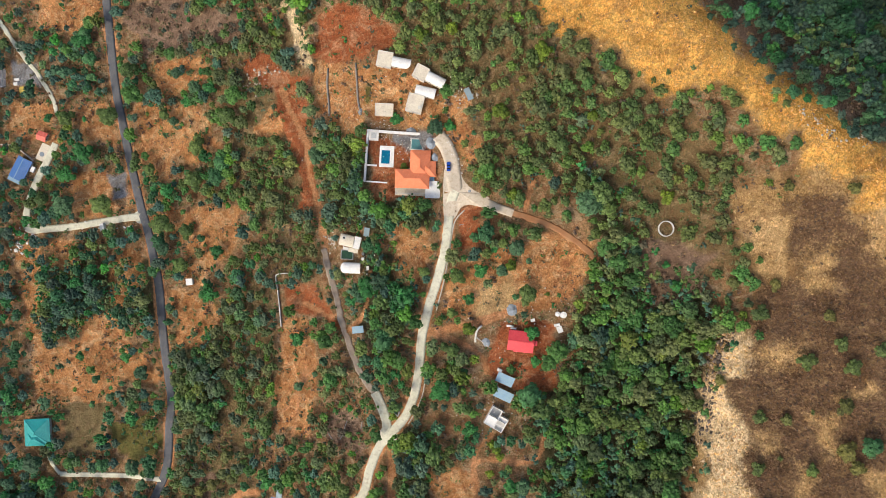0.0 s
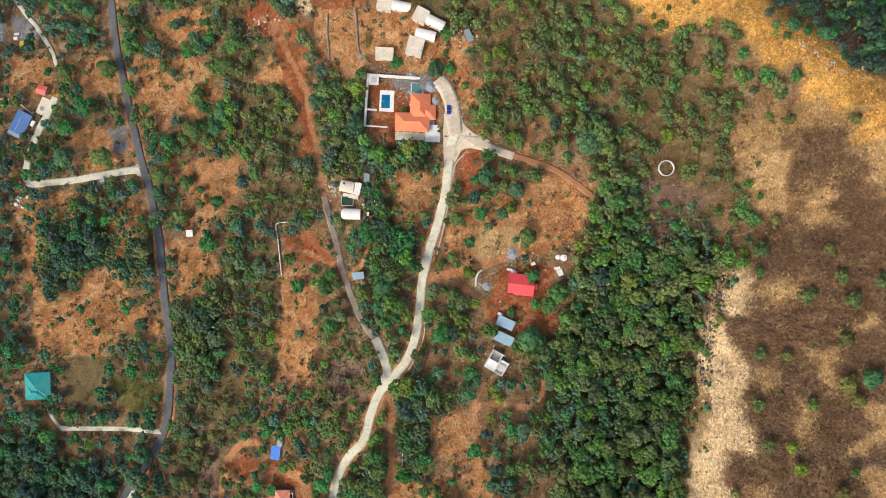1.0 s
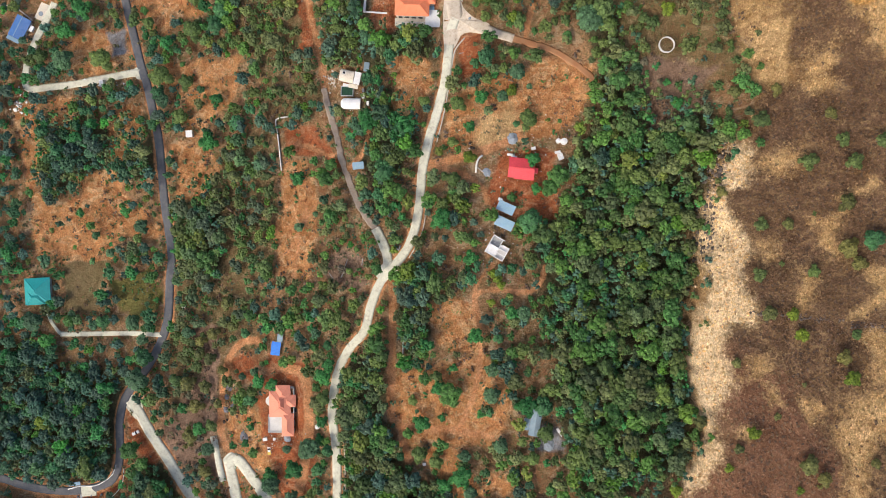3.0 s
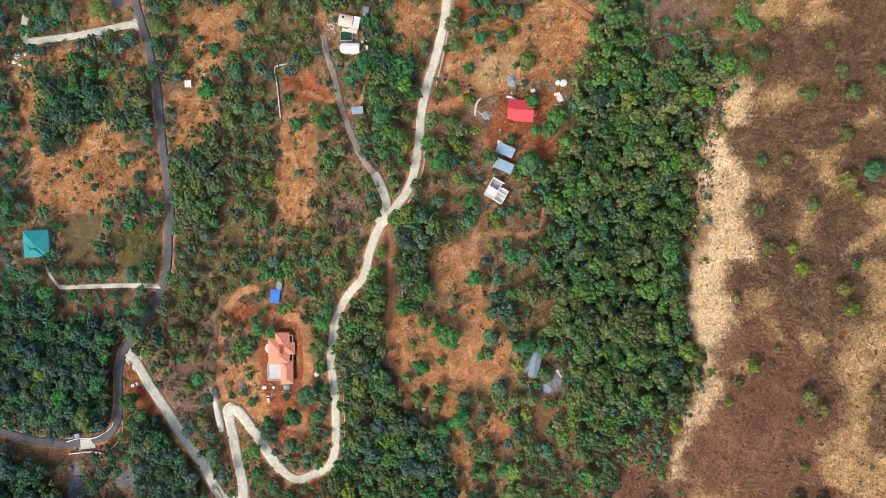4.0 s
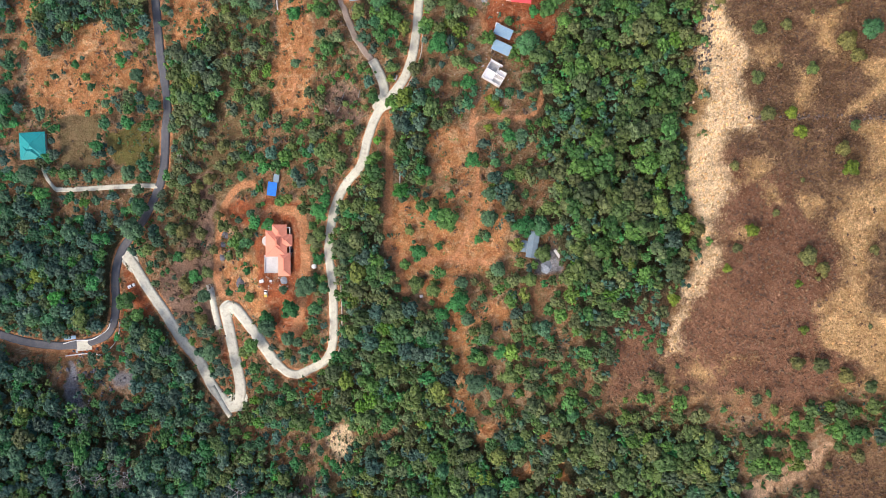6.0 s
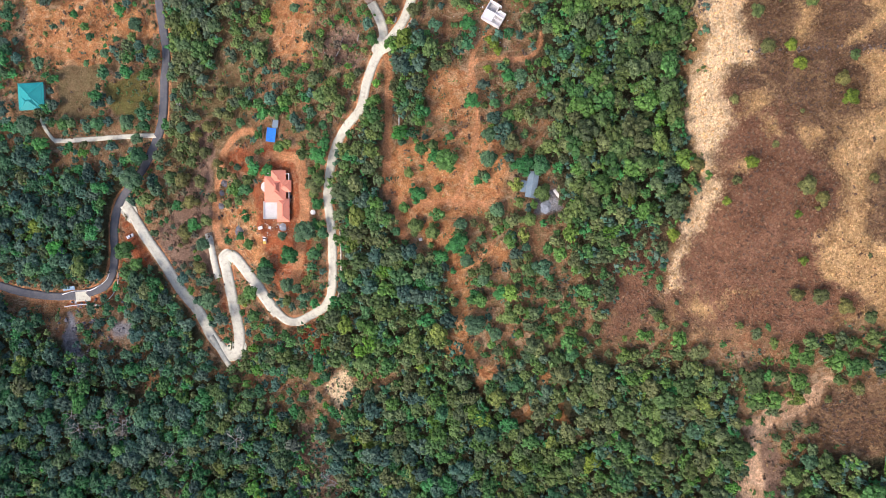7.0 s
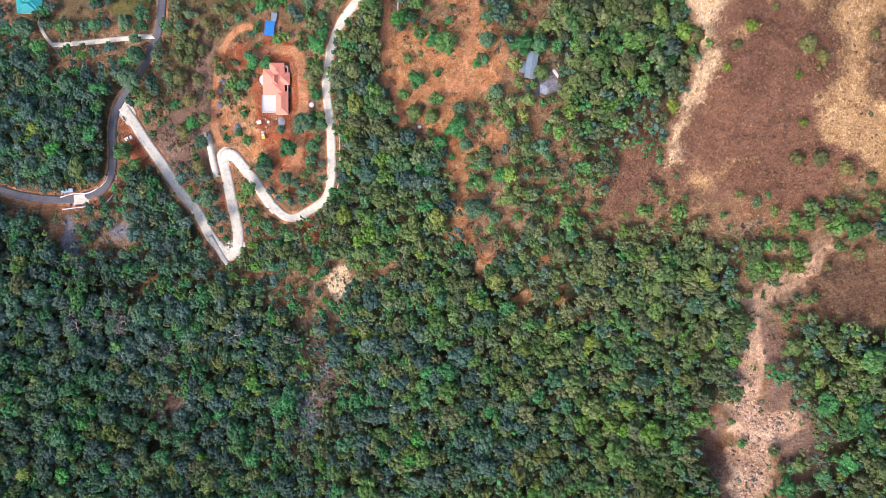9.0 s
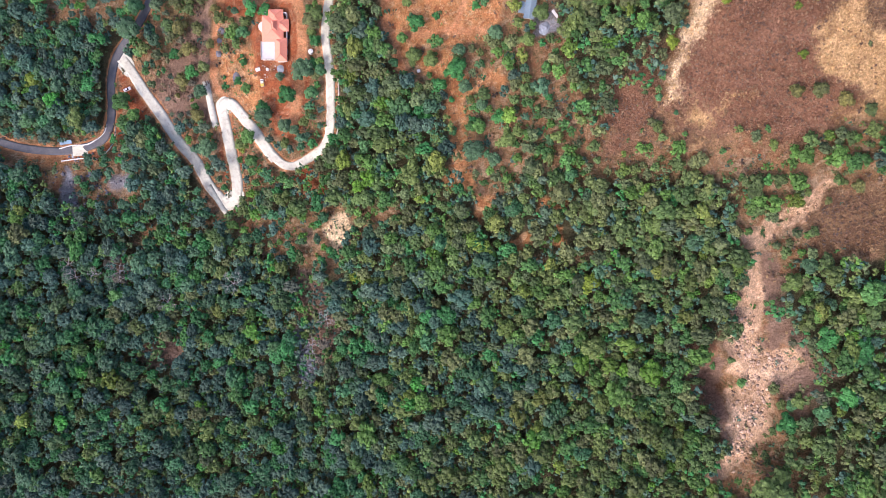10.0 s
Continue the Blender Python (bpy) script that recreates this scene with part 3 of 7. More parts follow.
zone("pale", [(123.5, 11.8), (137.6, 13.6), (139.8, -8.9), (129.2, -11.4), (122.8, 0.2)], 3.2)
zone("pale", [(140.8, -11.1), (151.7, -7.5), (152.0, -13.1), (143.7, -20.1)], 3.2)
zone("pale", [(142.9, -3.1), (152.1, 4.6), (151.7, -8.6), (145.2, -11.0)], 3.2)
zone("pale", [(154.8, 8.9), (170.2, 16.9), (172.6, -8.2), (162.7, -4.1)], 3.2)
zone("bank", [(122.3, -31.6), (130.2, -35.9), (130.3, -46.2), (126.9, -54.9), (121.5, -55.7), (119.7, -62.3), (127.3, -73.6), (128.0, -83.0), (124.2, -93.4), (126.8, -102.9), (125.4, -109.1), (117.5, -111.3), (116.7, -120.1), (119.7, -131.5), (115.5, -140.6), (113.4, -146.4), (110.1, -154.7), (109.3, -177.0), (106.3, -178.5), (105.6, -164.6), (107.2, -146.0), (107.3, -125.0), (108.0, -112.9), (111.2, -101.1), (112.0, -88.9), (112.4, -69.1), (113.9, -55.4), (117.5, -45.7)], 3.2)
zone("bank", [(104.9, -161.2), (108.1, -159.6), (109.3, -177.0), (103.3, -180.0), (100.6, -176.7)], 3.2)
zone("bank", [(97.3, -186.4), (103.3, -179.3), (105.9, -176.7), (103.5, -187.0), (100.3, -193.3), (101.2, -203.0), (97.6, -203.4)], 3.2)
zone("pale", [(122.4, -121.9), (132.3, -121.2), (131.5, -126.4), (125.7, -131.3), (122.0, -131.4)], 3.2)
zone("pale", [(126.2, -133.1), (134.2, -133.0), (134.2, -140.0), (128.3, -141.9), (125.7, -138.0)], 3.2)
zone("pale", [(103.8, -205.6), (107.4, -204.1), (111.6, -213.8), (108.5, -218.4), (105.7, -214.8)], 3.2)
zone("pale", [(112.6, -206.5), (123.4, -198.5), (124.1, -200.9), (115.6, -208.0)], 3.2)
zone("pale", [(130.7, -38.3), (137.1, -39.3), (139.8, -42.0), (134.6, -51.3), (132.7, -46.5)], 3.2)
zone("pale", [(153.5, -53.8), (161.9, -48.1), (164.5, -53.1), (157.3, -56.5), (154.0, -57.8)], 3.2)
zone("pale", [(143.8, -62.7), (155.0, -64.9), (156.2, -82.6), (151.1, -81.1), (149.1, -69.8), (145.3, -68.7)], 3.2)
zone("pale", [(142.2, -84.4), (148.9, -86.6), (146.6, -97.8), (141.7, -103.9), (140.3, -97.5)], 3.2)
zone("pale", [(159.5, -87.2), (177.4, -84.0), (177.3, -94.6), (163.3, -107.1), (156.4, -108.1), (162.1, -98.4)], 3.2)
zone("pale", [(159.4, -113.6), (176.6, -110.6), (175.6, -126.4), (160.0, -128.6)], 3.2)
zone("pale", [(130.1, -76.6), (136.6, -78.5), (135.4, -85.8), (130.8, -83.2)], 3.2)
zone("pale", [(141.7, -135.4), (148.9, -135.3), (148.2, -143.8), (142.8, -144.0)], 3.2)
zone("pale", [(116.3, -151.6), (122.0, -151.3), (119.8, -156.3), (116.1, -156.1)], 3.2)
# sun-facing crest of the ridge, coloured for its warm glow
zone("gold", [(33.6, 112.2), (33.7, 105.5), (47.6, 95.0), (67.6, 88.5), (82.1, 74.0), (88.0, 63.7), (106.6, 65.2), (120.6, 55.4), (134.2, 43.8), (138.9, 30.8), (152.9, 25.8), (159.2, 13.0), (172.2, -4.0), (190, 18), (172.6, 33.0), (154.3, 50.2), (137.3, 65.3), (117.3, 81.0), (106.4, 100.9), (104.1, 112.0)], 5)
zone("pale", [(15.8, -16.6), (31.1, -11.3), (38.9, -22.9), (31.3, -30.8), (9.4, -30.0)], 3)
zone("red", [(-204.2, -212.5), (-191.6, -211.2), (-180.6, -207.2), (-174.7, -198.0), (-174.4, -181.3), (-171.1, -181.2), (-171.4, -199.4), (-177.3, -209.2), (-189.9, -213.6), (-204.0, -214.9)], 0.8)
zone("orange", [(-223.0, -209.6), (-204.2, -211.9), (-203.8, -217.9), (-222.6, -214.9)])
zone("pale", [(149.2, -152.3), (153.2, -137.3), (159.8, -130.8), (165.1, -129.6), (189.1, -126.3), (188.1, -148.8), (163.7, -151.7), (159.1, -160.3), (161.0, -170.9), (167.1, -181.4), (189.3, -180.1), (194.8, -209.7), (170.4, -209.9), (156.3, -201.5), (145.3, -196.0), (146.5, -180.7), (151.0, -169.3), (149.2, -160.8)], 4)
zone("olive", [(-24.1, 108.1), (41.7, 104.6), (69.0, 81.8), (82.7, 65.3), (117.0, 36.5), (123.4, -9.2), (110.3, -14.3), (73.9, 0.2), (53.3, 34.8), (14.3, 25.8), (4.1, 61.1), (-16.5, 77.5)], 6)
zone("olive", [(-141.6, -75.1), (-105.1, -76.6), (-89.4, -111.4), (-112.2, -128.7), (-119.8, -176.3), (-146.3, -171.3), (-149.1, -129.0)], 6)
zone("mauve", [(108.0, 112), (119.3, 84), (139.3, 68.5), (157.1, 52.0), (175.5, 36.2), (205, 20), (225, 40), (190, 130), (120, 130)], 2.5)
zone("gully", [(157.9, -239.0), (152.9, -236.7), (143.0, -245.4), (129.5, -254.4), (125.0, -258.8), (127.0, -264.6), (133.1, -264.6), (143.8, -257.2), (152.9, -248.2)], 1.5)
zone("gully", [(126.4, -259.2), (133.0, -260.4), (134.1, -273.1), (136.0, -284.9), (133.8, -292.1), (134.1, -301.7), (141.1, -306.7), (134.6, -312.3), (130.4, -309.6), (125.6, -299.6), (124.2, -287.5), (124.5, -277.9), (128.4, -270.7)], 1.5)
zone("gully", [(124.0, -291.2), (131.1, -289.8), (132.5, -306.6), (145.8, -305.0), (151.3, -310.5), (146.5, -318.3), (140.5, -323.5), (139.5, -332.5), (136.3, -344.7), (132.1, -350.4), (123.7, -363.3), (116.2, -364.0), (118.0, -358.4), (124.7, -348.0), (125.0, -338.4), (130.1, -325.9), (128.9, -313.9), (123.5, -304.5)], 1.2)
zone("rust", [(104.0, -304.0), (121.8, -298.7), (124.1, -305.7), (119.8, -312.0), (111.2, -318.3), (105.8, -312.6)], 2)
zone("mauve", [(133.7, -266.0), (144.8, -273.0), (145.8, -301.3), (161.7, -309.9), (161.8, -321.5), (146.0, -339.1), (141.4, -325.2), (150.9, -310.5), (135.0, -301.7)], 2)
zone("mauve", [(110.7, -314.0), (123.0, -311.8), (129.0, -316.5), (129.2, -330.9), (123.2, -344.5), (118.9, -343.4), (122.1, -331.3), (115.6, -324.2)], 1.5)
zone("mauve", [(-145, -160), (-124, -134), (-119.5, -150), (-118.5, -180), (-121, -202), (-131, -196), (-150, -178)], 5)
zone("wood", [(-164.2, -191.2), (-151.1, -190.2), (-123.7, -229.9), (-118.9, -249.2), (-142.1, -253.5), (-161.8, -229.2)], 3)
zone("wood", [(-226.5, -228.6), (-195.6, -234.9), (-161.1, -244.3), (-157.3, -256.3), (-223.3, -256.0)], 3)
zone("rust", [(107.8, -120.0), (110.9, -153.4), (101.9, -167.9), (97.7, -188.8), (98.4, -215.0), (111.9, -227.1), (145.5, -222.2), (162.0, -205.1), (150.7, -172.9), (150.5, -142.6), (140.8, -128.7), (118.8, -118.2)])
zone("rust", [(69.9, -191.2), (93.9, -179.5), (97.0, -218.5), (68.2, -222.0)])


zone("wood", [(-50.5, -133.7), (-40.5, -129.2), (-31.2, -120.5), (-27.9, -125.9), (-30.3, -138.9), (-27.6, -149.7), (-29.4, -160.6), (-22.9, -171.3), (-19.7, -184.9), (-6.7, -191.1), (3.9, -202.2), (3.8, -240.7), (-265.9, -254.6), (-272.9, -196.7), (-240.9, -214.8), (-212.8, -220.8), (-198.2, -246.8), (-161.4, -243.6), (-142.9, -231.3), (-120.5, -244.8), (-101.6, -243.6), (-76.4, -226.7), (-55.1, -218.9), (-50.1, -189.7), (-51.0, -161.5)], 4)
zone("wood", [(-263.5, -240.7), (-201.1, -241.0), (-157.2, -259.3), (-117.3, -250.7), (-74.2, -271.3), (-50.4, -274.0), (-38.6, -257.3), (5.8, -226.1), (26.4, -257.9), (46.5, -268.4), (68.2, -268.3), (79.6, -258.4), (123.6, -261.2), (123.0, -302.1), (103.4, -312.7), (121.0, -341.1), (114.6, -363.7), (123.2, -370.6), (203.1, -365.6), (201.6, -270.5), (150.5, -268.3), (135.2, -287.3), (149.9, -310.5), (152.0, -338.6), (146.0, -372.2), (146.6, -444.3), (-254.5, -480.7)], 4)
zone("wood", [(-278.0, -129.1), (-226.2, -129.2), (-216.4, -141.6), (-179.8, -141.5), (-166.4, -147.5), (-176.4, -178.3), (-179.3, -196.6), (-211.1, -203.0), (-272.9, -196.7)], 4)
zone("wood", [(74.0, -2.3), (110.3, -14.3), (119.7, -30.5), (111.4, -58.4), (110.8, -87.3), (101.8, -112.4), (67.2, -115.9), (45.4, -92.6), (43.0, -67.1), (65.8, -51.1), (62.9, -30.4)], 4)
zone("wood", [(42.9, -81.5), (103.2, -83.1), (107.6, -112.9), (107.4, -132.1), (105.7, -155.3), (96.0, -174.6), (93.9, -189.1), (72.4, -206.1), (63.2, -207.0), (53.8, -162.6), (45.0, -112.4)], 4)
zone("wood", [(-55.6, 54.8), (-35.7, 48.2), (-34.5, 24.3), (-6.2, 23.6), (-1.0, 10.6), (-8.9, 5.5), (-33.2, 11.0), (-50.2, 13.9), (-58.9, 27.8)], 4)
zone("wood", [(13.5, -249.9), (31.4, -237.3), (67.5, -236.0), (122.0, -237.8), (123.8, -263.6), (68.2, -268.3), (31.5, -265.8)], 5)
zone("wood", [(120, 178), (123.0, 100.8), (137.3, 85.9), (152.0, 77.4), (162.7, 64.0), (178, 48), (212, 45), (262, 60), (262, 178)], 5)
zone("wood", [(-33.2, 5.6), (-11.6, -15.5), (-11.6, -31.4), (-22.4, -53.0), (-30.6, -58.7), (-38.9, -32.1), (-38.8, -10.5)], 4)
zone("wood", [(50.6, -51.4), (63.0, -33.0), (69.2, -2.3), (53.3, 34.8), (72.3, 27.1), (80.9, 0.2), (70.3, -30.3)], 4)
zone("wood", [(-142.5, -59.8), (-119.3, -35.1), (-112.6, -46.6), (-112.4, -75.8), (-119.1, -94.0), (-135.9, -95.5)], 4)
zone("olive", [(-145.8, -35.9), (-86.8, -11.1), (-83.4, -56.5), (-89.7, -91.1), (-93.1, -126.2), (-136.2, -131.7), (-139.2, -89.7)], 5)
zone("olive", [(-104.5, 109.4), (-78.9, 103.1), (-67.0, 88.2), (-73.9, 56.2), (-61.9, 30.7), (-62.0, -10.8), (-86.8, -11.1), (-99.9, 32.2), (-109.8, 56.1)], 5)
zone("wood", [(-224.7, -5.9), (-178.6, -11.9), (-152.8, -2.7), (-150.8, -36.0), (-168.9, -42.4), (-178.6, -34.9), (-211.7, -46.1), (-221.4, -30.7)], 3)
zone("wood", [(-20.6, -85.5), (-10.2, -83.1), (-3.1, -91.1), (-5.0, -106.9), (-6.4, -125.3), (-18.1, -128.0), (-20.2, -112.0)], 2)
plant("green", [(-195.4, 112.8, 4.9), (-189.1, 121.3, 4.3), (-204.1, 107.9, 3.7), (-190.9, 102.8, 4.3), (-180.0, 71.5, 5.5), (-181.7, 23.1, 5.8), (-156.6, 42.5, 3.6), (-147.8, 12.9, 5.7), (-134.3, 9.2, 4.1), (-165.6, 82.2, 6.1), (-143.1, 102.7, 3.6), (-129.4, 84.3, 4.1), (-148.4, 71.8, 3.0), (-142.7, 67.6, 2.7), (-167.8, 95.7, 4.8), (-109.7, 67.7, 4.9), (-113.3, 44.0, 5.0), (-128.4, 53.5, 4.7), (-130.0, 35.8, 5.3), (-116.7, 37.7, 5.6), (-106.0, 77.9, 5.2), (-202.9, 23.2, 6.1), (-217.7, 26.4, 4.3), (-204.3, 40.2, 4.9), (-194.3, 52.4, 5.5), (-204.6, 71.2, 4.9), (-192.8, 116.2, 4.3), (-173.1, -11.8, 3.0), (-116.3, -1.2, 3.8), (-147.5, 0.3, 4.2)])
plant("green", [(-139.9, 92.4, 3.3), (-121.0, 83.6, 3.5), (-134.7, 77.5, 3.6)])
plant("green", [(-153.8, -11.7, 3.6), (-137.6, -8.6, 4.2), (-189.9, -65.1, 2.7), (-169.5, -57.6, 3.3), (-196.3, -58.2, 2.4), (-160.4, -65.8, 4.2), (-121.0, -23.1, 5.3), (-70.6, -67.3, 2.5), (-70.9, -43.9, 3.9), (-56.7, -44.5, 4.3), (-53.8, -37.6, 3.2), (11.8, -22.8, 3.1), (6.7, -12.6, 3.6), (16.8, -9.9, 3.6), (37.8, -20.5, 4.3), (26.4, -9.9, 3.0), (9.3, -56.5, 2.6), (-1.0, -64.5, 5.2), (11.9, -82.3, 3.6), (4.1, -46.2, 3.6), (4.1, -29.3, 2.6), (31.0, -54.8, 2.3), (41.8, -50.8, 2.6), (40.5, -37.9, 3.6), (38.6, -66.2, 6.1), (51.1, -45.5, 5.1), (47.4, -50.7, 4.6), (-35.5, -18.3, 5.3), (-27.4, -41.9, 5.8), (-20.7, -52.2, 4.2)])
plant("bright", [(-81.4, 105.5, 2.2), (-49.2, 43.1, 3.2), (-12.6, 15.7, 2.8), (30.9, 23.9, 3.0), (11.8, -36.5, 3.6), (30.6, -7.3, 3.0), (153.6, 22.7, 2.7), (-40.2, 43.9, 2.6), (-9.7, 95.2, 3.5), (3.9, 96.0, 3.2), (41.7, 83.2, 3.8), (24.8, 59.6, 3.9), (93.5, 21.5, 3.3), (120.2, -13.7, 3.3), (128.5, -26.1, 3.7), (2.8, -55.3, 2.6), (25.9, -94.6, 2.3), (22.1, -89.6, 2.1), (-18.7, 18.4, 3.1), (-17.8, 37.6, 2.1), (63.0, 55.9, 2.8)])
plant("green", [(1.5, 70.1, 3.5), (-3.5, 54.5, 4.0), (19.0, 35.2, 4.5), (33.0, 0.3, 4.0), (23.0, 0.3, 2.3), (62.5, 19.8, 6.4), (70.7, 17.3, 4.4), (-60.8, 45.1, 4.9), (-21.6, 59.4, 3.1), (2.8, 55.4, 3.0), (14.2, 5.3, 2.5), (143.5, -44.2, 3.6), (155.0, -60.8, 3.5), (162.6, -75.1, 4.3), (156.0, -78.2, 3.9), (159.2, -84.2, 3.0), (150.2, -26.0, 2.6), (164.5, -37.9, 3.4), (156.8, -45.1, 3.5), (128.8, -68.6, 3.2), (137.9, -68.6, 2.7), (127.3, -89.1, 3.2), (134.0, -14.5, 2.5), (145.5, -87.4, 2.7), (153.3, -36.7, 3.0)])
plant("green", [(2.7, -144.6, 5.7), (-2.4, -142.1, 3.9), (14.3, -117.5, 4.1), (21.8, -132.8, 3.6), (21.3, -144.2, 4.3), (-10.4, -159.3, 4.5), (-11.8, -174.0, 4.2), (-3.9, -176.3, 3.7), (-0.0, -188.0, 3.7), (7.8, -182.2, 5.2), (25.4, -167.0, 4.1), (11.6, -189.8, 3.6), (36.6, -147.7, 5.0), (43.8, -147.5, 5.0), (44.9, -159.8, 4.0), (38.8, -171.3, 3.5), (-9.0, -138.3, 3.1), (-3.7, -136.9, 3.1), (30.8, -107.3, 4.1), (24.6, -89.4, 2.1), (35.8, -107.4, 3.6), (-18.2, -134.4, 2.1), (18.0, -207.7, 3.6), (15.4, -218.6, 5.7), (24.3, -222.9, 3.6), (-25.3, -170.7, 4.3)])
plant("bright", [(24.6, -91.9, 2.3), (21.5, -102.7, 2.1), (137.9, -104.5, 2.7), (140.0, -112.3, 3.1), (154.4, -127.5, 3.4), (152.5, -120.0, 3.0), (129.7, -104.3, 3.6), (130.0, -144.0, 1.8), (121.2, -150.8, 3.1), (138.2, -160.7, 3.9), (143.5, -165.7, 3.0), (139.4, -189.2, 2.0), (138.4, -202.5, 3.1), (145.9, -202.9, 3.5), (154.9, -206.8, 3.5), (163.8, -210.7, 3.0), (136.3, -171.5, 1.7), (112.9, -165.8, 2.0), (105.6, -150.2, 3.3), (-217.9, -172.0, 4.9), (95.7, -178.4, 2.8), (116.3, -157.6, 2.2), (117.9, -124.6, 2.3)])
plant("green", [(-98.3, -154.2, 4.0), (-87.6, -197.0, 5.2), (-98.7, -168.7, 2.3), (-103.0, -151.5, 2.9), (-93.4, -145.5, 2.8), (-85.6, -145.3, 3.4), (-74.5, -187.5, 5.1), (-76.4, -202.0, 4.0), (-66.6, -175.6, 5.6), (-58.5, -139.1, 4.9), (-56.5, -124.8, 2.5), (-62.5, -186.7, 3.9), (-79.2, -133.9, 3.4), (-88.2, -117.1, 3.4), (-97.5, -111.4, 3.4), (-110.3, -105.6, 4.0), (-127.1, -131.6, 3.5), (-102.1, -177.5, 2.3), (-97.5, -181.7, 2.9), (-127.8, -171.4, 4.1), (-118.8, -210.9, 5.3), (-125.0, -193.5, 3.5), (-96.5, -206.4, 4.0), (-95.2, -218.1, 3.5), (-162.4, -147.0, 6.7), (-167.5, -184.8, 5.5), (-160.9, -192.1, 4.2), (-223.3, -116.7, 5.6), (-203.6, -116.7, 3.7), (-183.7, -116.8, 4.3)])
plant("green", [(-165.4, -116.9, 4.8), (-158.9, -134.9, 5.4), (-160.5, -125.9, 3.6)])
plant("green", [(142.0, -335.9, 4.7), (135.0, -362.4, 9.5), (158.5, -275.0, 3.7), (148.6, -270.5, 4.1), (143.0, -277.5, 4.7), (155.5, -300.3, 5.1), (167.1, -304.4, 5.5), (154.8, -330.3, 4.2), (163.5, -322.8, 4.6), (157.1, -286.4, 3.2), (91.8, -253.8, 4.9), (106.2, -261.1, 4.3), (126.4, -238.3, 5.1), (136.2, -236.4, 3.2), (163.3, -239.5, 3.1), (154.4, -244.7, 1.8), (76.0, -248.7, 3.5), (57.2, -231.2, 3.5), (33.5, -245.3, 4.6), (-38.3, -284.8, 3.9)])
plant("green", [(-107.3, -154.5, 2.3), (-108.7, -161.0, 2.6), (-103.1, -156.4, 2.3), (-88.1, -193.0, 4.3), (-71.9, -204.0, 3.1), (-60.1, -162.3, 3.3), (-57.2, -176.5, 3.3), (-95.5, -139.8, 2.6), (-105.2, -147.2, 2.0), (-78.7, -177.7, 2.5), (-61.8, -157.1, 2.8), (-14.8, -148.9, 2.4), (-1.2, -156.4, 2.1), (16.7, -153.3, 2.3), (30.6, -125.1, 3.1), (24.4, -118.8, 2.6), (4.1, -132.9, 2.1), (9.1, -172.9, 3.1), (30.3, -173.1, 3.0), (-6.6, -201.9, 3.7), (-1.4, -212.3, 3.7), (19.2, -198.4, 3.1), (26.7, -204.2, 3.6), (30.5, -214.3, 4.1), (-17.1, -164.9, 2.7), (-21.2, -175.9, 2.7)])
plant("green", [(-133.6, -121.4, 3.5), (-126.3, -125.8, 3.2), (-118.7, -121.4, 3.5), (-107.2, -117.1, 3.5), (-100.8, -120.5, 2.9), (-136.5, -134.7, 3.9), (-128.9, -139.0, 3.5), (-121.2, -134.5, 3.5), (-134.0, -148.0, 4.1), (-124.1, -149.2, 3.8), (-117.1, -157.8, 2.9), (-129.3, -159.7, 3.8), (-120.6, -169.6, 3.2), (-132.9, -176.1, 4.2), (-123.1, -181.6, 3.8), (-114.1, -140.2, 2.6), (-137.6, -161.4, 3.3), (-58.7, -150.1, 3.8), (-61.5, -172.5, 3.0), (-55.5, -133.5, 3.3), (-63.0, -146.1, 2.5)])
plant("bright", [(51.8, -258.2, 2.5), (-35.5, -279.3, 3.9), (-42.6, -276.6, 3.3), (123.4, -301.5, 0.2), (65.1, -278.3, 5.0), (-90.7, -308.0, 3.4), (-84.9, -302.3, 3.4)])


def inside(line, x, y):
    """Signed distance to a closed line: positive inside."""
    hit, d = np.zeros(len(x), bool), np.full(len(x), 1e9)
    for (x1, y1), (x2, y2) in zip(line, np.roll(line, -1, 0)):
        dx, dy = x2 - x1, y2 - y1
        t = np.clip(((x - x1) * dx + (y - y1) * dy) / (dx * dx + dy * dy + 1e-9), 0, 1)
        d = np.minimum(d, np.hypot(x - x1 - t * dx, y - y1 - t * dy))
        if dy:
            hit ^= ((y1 > y) != (y2 > y)) & (x < (y - y1) * dx / dy + x1)
    return np.where(hit, d, -d)


def cover(kind, x, y):
    """How far a place belongs to a kind of ground, 0 to 1."""
    x, y = np.asarray(x, float).ravel(), np.asarray(y, float).ravel()
    amp = {"straw": 16, "brown": 14, "mauve": 18, "olive": 20, "gold": 14, "pale": 13, "rust": 20}.get(kind, 9)
    wx = x + amp * (fbm(x, y, 18) - 0.5) + amp * 0.5 * (fbm(x, y, 5) - 0.5)
    wy = y + amp * (fbm(x + 90, y + 40, 18) - 0.5) + amp * 0.5 * (fbm(x + 20, y + 60, 5) - 0.5)
    w = np.zeros(len(x))
    for k, line, soft in ZONES:
        if k != kind:
            continue
        lo, hi = line.min(0) - 16, line.max(0) + 16
        near = np.where((x > lo[0]) & (x < hi[0]) & (y > lo[1]) & (y < hi[1]))[0]
        if len(near):
            w[near] = np.maximum(w[near], np.clip(inside(line, wx[near], wy[near]) / (2 * soft) + 0.5, 0, 1))
    return w


